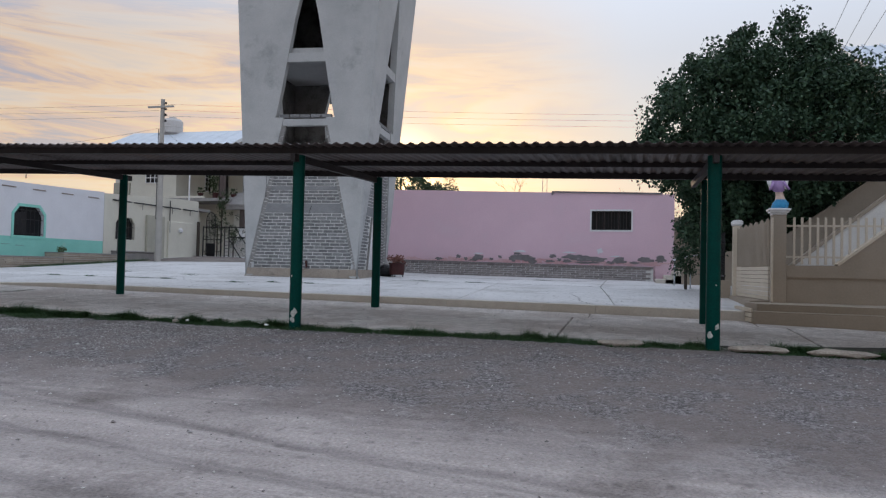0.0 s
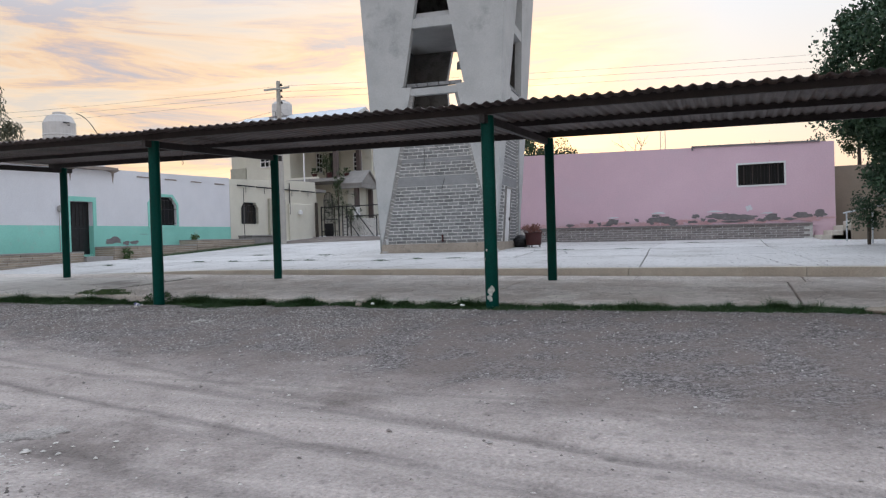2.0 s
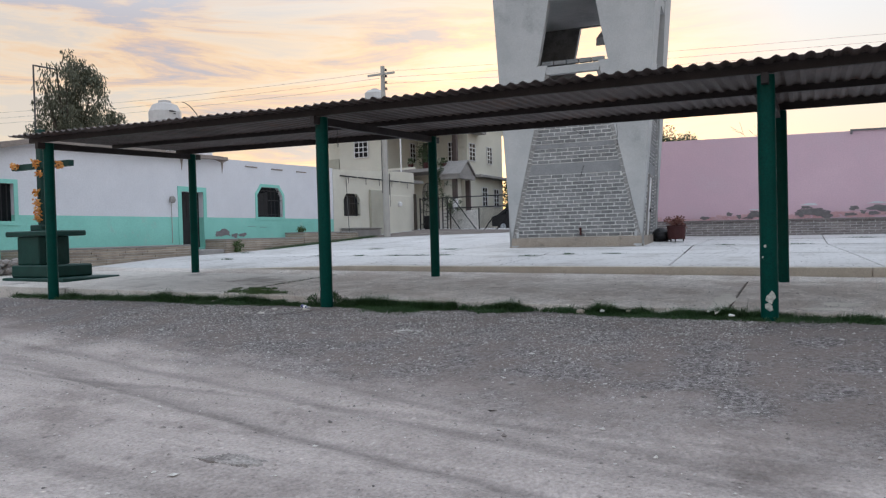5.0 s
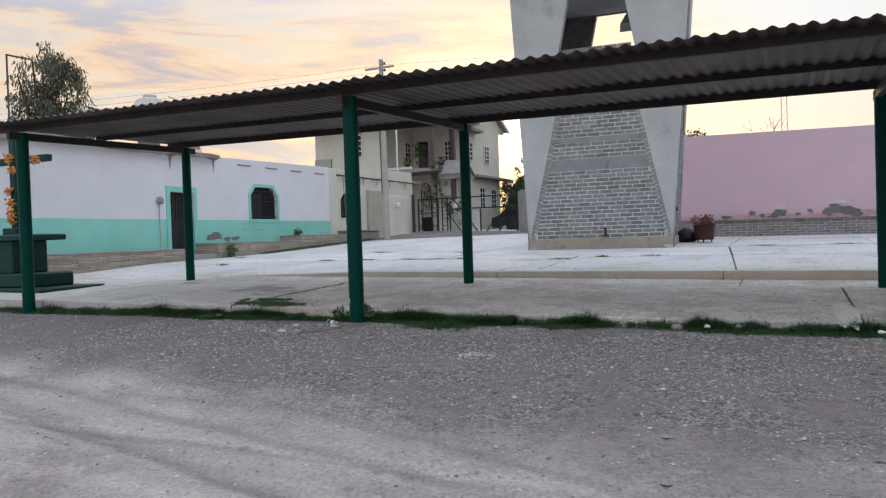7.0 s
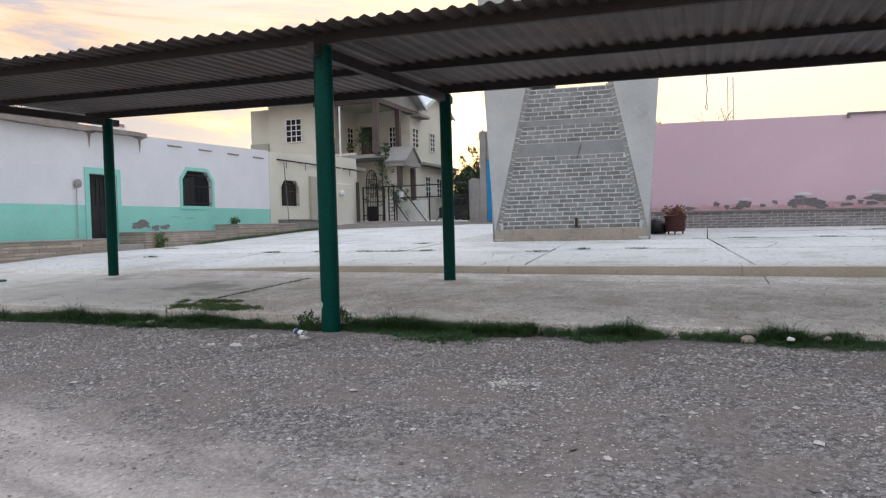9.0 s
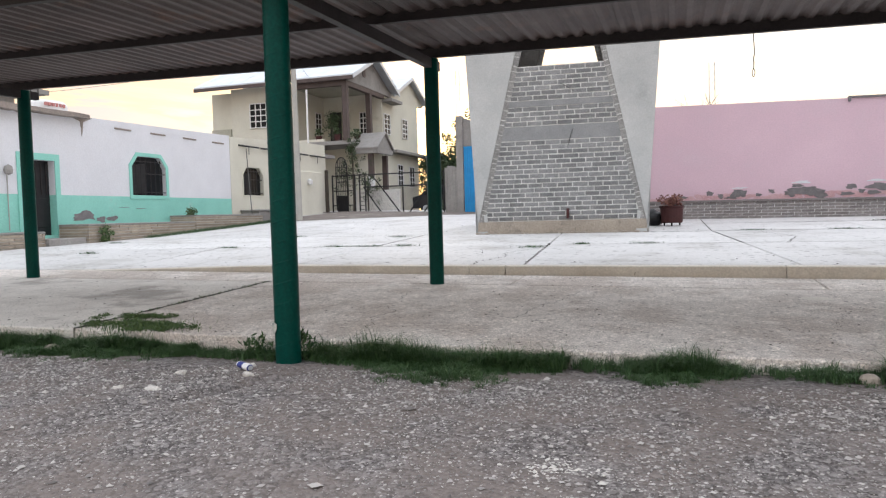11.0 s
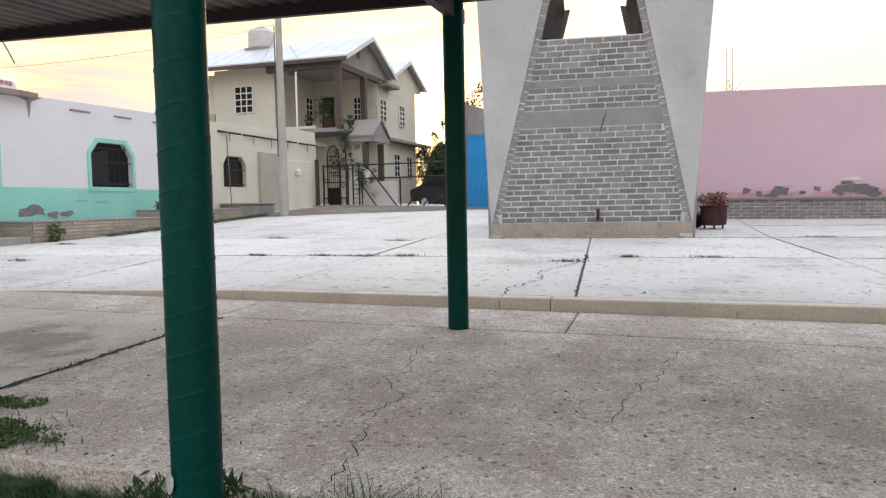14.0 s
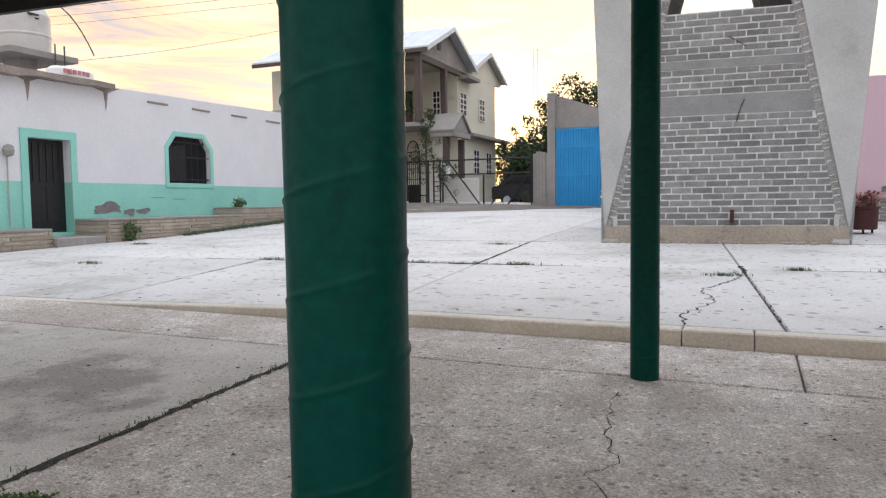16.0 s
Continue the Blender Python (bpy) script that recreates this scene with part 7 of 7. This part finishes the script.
def build_gate_dirt():
    """Brown trodden dirt that covers the paving before the yard gate."""
    verts, faces = [], []
    nx, ny = 46, 20
    for i in range(nx + 1):
        x = -12.6 + 8.0 * i / nx
        front = 19.6 + 0.86 * (x + 12.6) + 0.35 * noise.noise((x * 1.5, 3, 0)) + 0.15 * noise.noise((x * 6, 8, 0))
        for j in range(ny + 1):
            y = front + (27.55 - front) * j / ny
            verts.append((x, y, plaza_z(x, y) + 0.004 + 0.03 * min(1.0, j / 5) * (0.6 + 0.5 * noise.noise((x * 2, y * 2, 1)))))
    for i in range(nx):
        for j in range(ny):
            k = i * (ny + 1) + j
            faces.append((k, k + ny + 1, k + ny + 2, k + 1))
    tagged(raw("dirt_ramp", verts, faces, "yard_dirt", smooth=True), "brown trodden dirt before the yard gate", "ground", kind="structure")


build_paving()
build_cracks()
build_gate_dirt()


# ---- blocks of the tower, largest faces first ----
def build_blocks():
    length, course = 0.352, 0.1187
    bm = box((-length / 2, -0.024, -0.0462), (length / 2, 0.03, 0.0462), None, 0.006)
    full = bpy.data.meshes.new("block")
    bm.to_mesh(full)
    bm.free()
    full.materials.append(M["block"])
    rnd = random.Random(17)
    def courses(face, place):
        z, r = 0.93, 0
        while z < 4.70:
            if 2.9 < z < 3.25:
                z = 3.31
            if 3.70 < z < 3.9:
                z = 3.94
            zc = z + course / 2
            half = low_half(zc) - 0.01
            s = -half
            first = 0.19 if r % 2 else 0.37
            while s < half - 0.06:
                ln = min(first if s == -half else 0.372 + rnd.uniform(-0.012, 0.012), half - s)
                skip = face == 1 and zc < 2.95 and s < 0.45 and s + ln > -0.55
                if ln > 0.07 and not skip:
                    c = tower_pt(face, s + ln / 2, zc + rnd.uniform(-0.003, 0.003), 0.125 + rnd.uniform(-0.005, 0.004))
                    turn = Matrix.Rotation(TOWER_YAW + face * math.pi / 2, 4, "Z") @ Matrix.Rotation(0.060, 4, "X") @ Matrix.Rotation(rnd.uniform(-0.006, 0.006), 4, "Y")
                    place(Matrix.Translation(c) @ turn @ Matrix.Diagonal(((ln - 0.026) / length, 1, rnd.uniform(0.96, 1.03), 1)))
                s += ln
            z += course
            r += 1
        for k in range(5):
            place(Matrix.Translation(tower_pt(face, -0.8 + k * 0.4, 6.47, 0.12)) @ Matrix.Rotation(TOWER_YAW + face * math.pi / 2, 4, "Z") @ Matrix.Diagonal((1.07, 3, 1.4, 1)))
    def single(m):
        ob = new("block", full)
        ob.parent = tower
        ob.matrix_world = m
    courses(0, single)
    verts, faces = [], []
    def joined(m):
        k = len(verts)
        verts.extend(m @ v.co for v in full.vertices)
        faces.extend(tuple(k + q for q in p.vertices) for p in full.polygons)
    courses(1, joined)
    ob = raw("blockwork", verts, faces, "block", tower)
    tagged(ob, "grey cement blockwork on the side of the tower", "", kind="stuff")


build_blocks()


# ---- gravel, grass and litter ----
def build_gravel():
    rng = np.random.default_rng(3)
    base = np.array([(1, 0, 0), (-1, 0, 0), (0, 1, 0), (0, -1, 0), (0, 0, 0.7), (0, 0, -0.7)], float)
    tri = [(0, 2, 4), (2, 1, 4), (1, 3, 4), (3, 0, 4), (2, 0, 5), (1, 2, 5), (3, 1, 5), (0, 3, 5)]
    def scatter(name, label, count, place, size, material):
        verts, faces = [], []
        for _ in range(count):
            x, y = place()
            s = size * (0.4 + rng.gamma(1.6, 0.45))
            p = base * rng.uniform(0.55, 1.2, size=(6, 1)) * (s, s * rng.uniform(0.6, 1), s * rng.uniform(0.4, 0.8))
            a = rng.uniform(0, 6.28)
            c, sn = math.cos(a), math.sin(a)
            z = dirt_z(x, y) + s * 0.15
            k = len(verts)
            verts += [(x + q[0] * c - q[1] * sn, y + q[0] * sn + q[1] * c, z + q[2]) for q in p]
            faces += [(i + k, j + k, h + k) for i, j, h in tri]
        tagged(raw(name, verts, faces, material), label, "gravel", kind="stuff")
    def strewn(x0, x1, yf, cut):
        def f():
            while True:
                x, y = rng.uniform(x0, x1), yf()
                d = noise.noise((x * 1.1, y * 1.3, 7.0)) + 0.4 * noise.noise((x * 4, y * 4, 2.0))
                if d > cut + rng.uniform(-0.75, 0.55):
                    return x, y
        return f
    scatter("gravel", "loose grey gravel beside the shelter", 52000, strewn(-3, 6.5, lambda: -0.22 - abs(rng.normal(0, 1.7)), 0.0), 0.0062, "pebble")
    scatter("gravel", "thin scatter of larger stones beside the shelter", 1500, strewn(-3, 6.5, lambda: -0.25 - abs(rng.normal(0, 1.3)), 0.05), 0.0125, "pebble")
    scatter("gravel", "loose grey gravel along the street", 22000, strewn(-11, 18, lambda: -0.2 - abs(rng.normal(0, 2.2)), -0.05), 0.0085, "pebble")
    scatter("gravel", "scattered dark clods on the dusty lane", 1500, lambda: (rng.uniform(-6, 14), rng.uniform(-9.5, -3.5)), 0.010, "clod")
    scatter("gravel", "scattered pale stone chips on the dirt", 1100, lambda: (rng.uniform(-8, 17), -0.3 - rng.uniform(0, 8.5)), 0.009, "palestone")
    scatter("rubble", "small spill of pale chips on the gravel", 160, lambda: (2.55 + rng.normal(0, 0.14), -1.75 + rng.normal(0, 0.07)), 0.009, "palestone")
    for x, y, w, d in ((-0.35, -0.98, 0.075, 0.045), (-0.62, -1.0, 0.04, 0.03), (-0.05, -0.22, 0.04, 0.03), (0.12, -0.52, 0.03, 0.025), (-0.45, -0.55, 0.035, 0.03)):
        bm = bmesh.new()
        bmesh.ops.create_icosphere(bm, subdivisions=2, radius=1, matrix=Matrix.Translation((x, y, dirt_z(x, y))) @ Matrix.Diagonal((w, d, 0.024, 1)))
        for v in bm.verts:
            v.co += v.normal * 0.035 * noise.noise(v.co * 26)
        tagged(mesh_ob("stone", bm, "palestone"), "pale broken stone lying on the gravel", "stone", "loose stones")
    # broken crust of old paving at the near edge of the lane
    def crust(cx, cy, ln, wd, turn, high, seed):
        verts, faces = [], []
        nu, nv = 56, 26
        c, sn = math.cos(turn), math.sin(turn)
        for j in range(nv + 1):
            for i in range(nu + 1):
                u, w = (i / nu * 2 - 1), (j / nv * 2 - 1)
                x, y = cx + u * ln * c - w * wd * sn, cy + u * ln * sn + w * wd * c
                rag = 0.75 + 0.5 * noise.noise((u * 3 + seed, w * 3, seed)) + 0.25 * noise.noise((u * 9, w * 9, seed))
                k = smooth01((rag - (u * u + 0.8 * w * w)) / (0.10 if w < 0 else 0.45))
                rough = 0.6 + 0.5 * noise.noise((x * 7, y * 7, seed)) + 0.35 * abs(noise.noise((x * 19, y * 19, seed)))
                verts.append((x, y, dirt_z(x, y) - 0.012 + k * high * rough))
        for j in range(nv):
            for i in range(nu):
                k = j * (nu + 1) + i
                faces.append((k, k + 1, k + nu + 2, k + nu + 1))
        tagged(raw("broken_crust", verts, faces, "crust", smooth=False), "pale broken crust of old paving in the lane", "rubble", "broken crusts")
    crust(4.6, -7.28, 0.95, 0.26, -0.42, 0.06, 3)
    crust(5.5, -7.62, 0.5, 0.2, -0.2, 0.06, 11)
    crust(4.6, -6.3, 0.5, 0.2, 0.45, 0.03, 17)
    crust(3.5, -5.75, 0.35, 0.1, 0.1, 0.03, 23)
    scatter("rubble", "spill of broken stone below the crust", 1500, lambda: (4.9 + rng.normal(0, 0.7), -7.75 + rng.normal(0, 0.22)), 0.013, "clod")
    scatter("rubble", "spill of pale broken stone in the lane", 500, lambda: (4.5 + rng.normal(0, 0.6), -7.0 + rng.normal(0, 0.35)), 0.013, "palestone")


def build_grass():
    rng = np.random.default_rng(5)
    def blades(name, label, count, place, h0, h1, material="grass", zf=None):
        verts, faces = [], []
        for _ in range(count):
            x, y, hs = place()
            h = rng.uniform(h0, h1) * hs
            if h < 0.02:
                continue
            z = (zf or (lambda a, b: dirt_z(a, min(b, -0.21)) - 0.01))(x, y)
            a = rng.uniform(0, 6.28)
            lean = rng.uniform(0.2, 1.5) * h
            dx, dy = math.cos(a) * lean, math.sin(a) * lean
            w = rng.uniform(0.0018, 0.004)
            wx, wy = -math.sin(a) * w, math.cos(a) * w
            k = len(verts)
            verts += [(x - wx, y - wy, z), (x + wx, y + wy, z), (x + dx * 0.4 - wx * 0.8, y + dy * 0.4 - wy * 0.8, z + h * 0.62), (x + dx * 0.4 + wx * 0.8, y + dy * 0.4 + wy * 0.8, z + h * 0.62), (x + dx, y + dy, z + h * 0.95)]
            faces += [(k, k + 1, k + 3, k + 2), (k + 2, k + 3, k + 4)]
        tagged(raw(name, verts, faces, material), label, "grass", kind="stuff")
    def bump(v, c, w):
        return math.exp(-((v - c) / w) ** 2)
    def density(x, y):
        """How thickly the grass grows: a ragged strip at the pavement edge with patches that creep out over the gravel."""
        rag = 0.72 + 0.9 * noise.noise((x * 1.3, 4.2, 0)) + 0.5 * noise.noise((x * 4.1, y * 4, 1.2))
        along = max(0.0, min(1.0, rag)) * 0.9
        along = max(along, 1.0 if 0.3 < x < 2.3 else 0.0) * (0.45 if -0.9 < x < -0.35 else 1.0) * (0.4 if 2.5 < x < 2.75 or 3.5 < x < 4.4 else 1.0)
        reach = 0.19 + 0.12 * noise.noise((x * 1.7, 9.0, 3.0)) + 0.10 * bump(x, 1.4, 0.8) + 0.24 * smooth01((x - 3.2) / 2) + 0.12 * smooth01((-2.5 - x) / 2)
        strip = along * math.exp(-(max(0.0, 0.26 - y) / max(0.05, reach)) ** 2)
        creep = 1.3 * bump(x, 1.4 - 0.3 * y, 0.42) * bump(y, -0.32, 0.27) + 0.6 * bump(x, 3.05, 0.26) * bump(y, -0.14, 0.2) + 0.9 * bump(x, -1.9, 0.6) * bump(y, -0.12, 0.2)
        creep *= 0.6 + 1.3 * noise.noise((x * 5, y * 6, 5.0))
        return strip + max(0.0, creep)
    def tufts(label, count, x0, x1):
        verts, faces = [], []
        while count > 0:
            x, y = rng.uniform(x0, x1), 0.29 - abs(rng.normal(0, 0.36))
            d = density(x, y)
            if d < rng.uniform(0.08, 0.9):
                continue
            count -= 1
            tall = rng.uniform(0.045, 0.135) * (0.45 + 0.65 * min(1.0, d)) * (1.25 if y > 0.05 else 0.75) * (1.6 if rng.random() < 0.08 else 1.0) * (0.8 + 0.5 * noise.noise((x * 3.1, y * 3, 8)))
            z = dirt_z(x, min(y, -0.21)) - 0.008
            for _ in range(int(rng.integers(9, 18))):
                a = rng.uniform(0, 6.28)
                h = tall * rng.uniform(0.4, 1.15)
                lean = h * rng.uniform(0.3, 1.7)
                dx, dy = math.cos(a) * lean, math.sin(a) * lean
                w = rng.uniform(0.0011, 0.0026)
                wx, wy = -math.sin(a) * w, math.cos(a) * w
                bx, by = x + rng.normal(0, 0.012), y + rng.normal(0, 0.012)
                k = len(verts)
                verts += [(bx - wx, by - wy, z), (bx + wx, by + wy, z), (bx + dx * 0.38 - wx * 0.8, by + dy * 0.38 - wy * 0.8, z + h * 0.68), (bx + dx * 0.38 + wx * 0.8, by + dy * 0.38 + wy * 0.8, z + h * 0.68), (bx + dx, by + dy, z + h * rng.uniform(0.75, 1.0))]
                faces += [(k, k + 1, k + 3, k + 2), (k + 2, k + 3, k + 4)]
        tagged(raw("grass", verts, faces, "grass"), label, "grass", kind="stuff")
    tufts("dark green ragged grass tufts along the pavement edge", 8200, -3.5, 6.2)
    tufts("dark green grass strip along the shelter edge", 13000, -8, 16.5)
    blades("grass", "grass growing on the far bank of the house", 5000, lambda: (-12.05 + rng.normal(0, 0.12), rng.uniform(13, 21), 0.8), 0.05, 0.16, zf=plaza_z)
    sl = lambda a, b: slab_z(a, b)
    blades("grass", "bright green weeds in the pavement joint", 900, lambda: ((-1.75 + rng.normal(0, 0.3)), 0.52 + rng.normal(0, 0.14), 0.45), 0.03, 0.11, "weed", sl)
    blades("grass", "fine weeds along the pavement joint", 420, lambda: (-2.3 + rng.normal(0, 0.03), rng.uniform(0.4, 3.7), 0.35), 0.03, 0.09, "weed", sl)
    # weeds in the plaza joints
    for k, (x, y, s) in enumerate(((-2.75, 9.0, 0.5), (-3.4, 9.0, 0.3), (-5.9, 9.0, 0.3), (-1.9, 9.02, 0.3), (-3.0, 12.4, 0.3), (-8.8, 8.0, 0.28), (-4.6, 9.0, 0.25), (1.7, 9.0, 0.16), (-10.6, 11.4, 0.35), (2.9, 9.02, 0.35), (7.5, 13.2, 0.4), (5.5, 13.2, 0.4), (0.78, 8.3, 0.25), (9.3, 17.4, 0.4), (-6.2, 13.2, 0.3))):
        blades("weed", "small green weed growing in a plaza joint", 190, lambda: (*skew(x + rng.normal(0, s * 0.45), y + rng.normal(0, 0.04)), 0.55), 0.03, 0.11, "grass", plaza_z)
    for x, y, h in ((-12.2, 11.55, 0.45), (-12.6, 15.9, 0.2)):
        w = thing("weed", "leafy weed growing against the stone bench", "weed")
        zb = plaza_z(x, y) if h > 0.3 else 1.38
        leaf_cloud("foliage", "weed", [((x + 0.05 * k % 0.1, y + 0.12 * (k % 3 - 1), zb + h * (0.2 + 0.16 * k)), 0.13) for k in range(5)], 40, 0.08, w, 7, 0.2)
    rr = random.Random(44)
    for cx, cy, k, sp in ((-2.1, 0.95, 16, 0.2), (-1.5, 0.5, 26, 0.22), (-1.95, 0.6, 16, 0.18)):
        w = thing("weed", "low bright green weed mat in the pavement joint", "weed", "pavement weeds")
        leaf_cloud("foliage", "weed", [((cx + rr.gauss(0, sp), cy + rr.gauss(0, sp * 0.45), slab_z(cx, cy) + 0.014), 0.075) for _ in range(k)], 110, 0.02, w, k, 0.1, 0.22)
    w = thing("weed", "leafy weed growing at the foot of a post", "weed")
    leaf_cloud("foliage", "grass", [((-0.20, 0.16, 0.08), 0.10), ((0.24, 0.14, 0.09), 0.10), ((-0.32, 0.22, 0.07), 0.10), ((0.16, 0.2, 0.16), 0.06)], 60, 0.065, w, 8, -1.2)


def build_litter():
    c = thing("can", "crushed blue and white drink can on gravel", "can")
    x, y = -0.02, -0.36
    z = dirt_z(x, y) + 0.03
    m = Matrix.Translation((x, y, z)) @ Matrix.Rotation(-0.35, 4, "Z") @ Matrix.Rotation(math.pi / 2 + 0.12, 4, "Y") @ Matrix.Diagonal((0.8, 1, 1.1, 1))
    bm = lathe([(0.024, -0.062), (0.032, -0.055), (0.033, -0.02), (0.027, 0.01), (0.033, 0.03), (0.032, 0.055), (0.024, 0.062)], 16)
    bmesh.ops.transform(bm, matrix=m, verts=bm.verts)
    part("body", bm, "canblue", c)
    for z0, z1, r0, r1 in ((-0.056, -0.05, 0.0335, 0.0338), (0.0, 0.02, 0.0305, 0.0335), (0.022, 0.056, 0.034, 0.0325)):
        bm = lathe([(r0, z0), (r1, z1)], 16)
        bmesh.ops.transform(bm, matrix=m, verts=bm.verts)
        part("band", bm, "whitepaint", c, "white printed band")
    bm = lathe([(0.023, 0.0625), (0.018, 0.064)], 14)
    bmesh.ops.transform(bm, matrix=m, verts=bm.verts)
    part("rim", bm, "zinc", c)
    rr = random.Random(31)
    for x, y in ((4.6, -0.05), (6.2, -0.2)):
        bm = bmesh.new()
        bmesh.ops.create_icosphere(bm, subdivisions=2, radius=1, matrix=Matrix.Translation((x, y, dirt_z(x, min(y, -0.21)) + 0.06)) @ Matrix.Diagonal((0.04, 0.03, 0.018, 1)))
        for v in bm.verts:
            v.co += v.normal * 0.02 * noise.noise(v.co * 30)
        tagged(mesh_ob("paper_scrap", bm, "whitepaint"), "crumpled white paper scrap in the grass", "litter", "paper scraps")


def build_leaf_litter():
    """Dry leaf scraps and grit blown over the pavement and the plaza."""
    rng = np.random.default_rng(77)
    for name, label, count, area, zf, size, mt in (
            ("leaf_litter", "dry dark leaf scraps on the shelter floor", 520, (-6, 12, 0.4, 4.7), slab_z, 0.012, "crack"),
            ("leaf_litter", "dry leaf scraps strewn on the pale plaza", 260, (-9, 12, 5.1, 20), plaza_z, 0.016, "crack"),
            ("grit", "pale grit along the pavement edge", 900, (-3, 9, 0.33, 0.9), slab_z, 0.005, "pebble")):
        verts, faces = [], []
        for _ in range(count):
            x, y = rng.uniform(area[0], area[1]), area[2] + (area[3] - area[2]) * rng.random() ** 1.4
            a, s = rng.uniform(0, 6.28), size * rng.uniform(0.4, 1.6)
            u, v = Vector((math.cos(a), math.sin(a), 0)) * s, Vector((-math.sin(a), math.cos(a), 0)) * s * rng.uniform(0.25, 0.6)
            p = Vector((x, y, zf(x, y) + 0.004))
            k = len(verts)
            verts += [p - u, p + v, p + u, p - v, p + Vector((0, 0, s * rng.uniform(0.2, 0.6)))]
            faces += [(k, k + 1, k + 4), (k + 1, k + 2, k + 4), (k + 2, k + 3, k + 4), (k + 3, k, k + 4)]
        tagged(raw(name, verts, faces, mt), label, "litter", kind="stuff")


build_gravel()
build_grass()
build_litter()
build_leaf_litter()
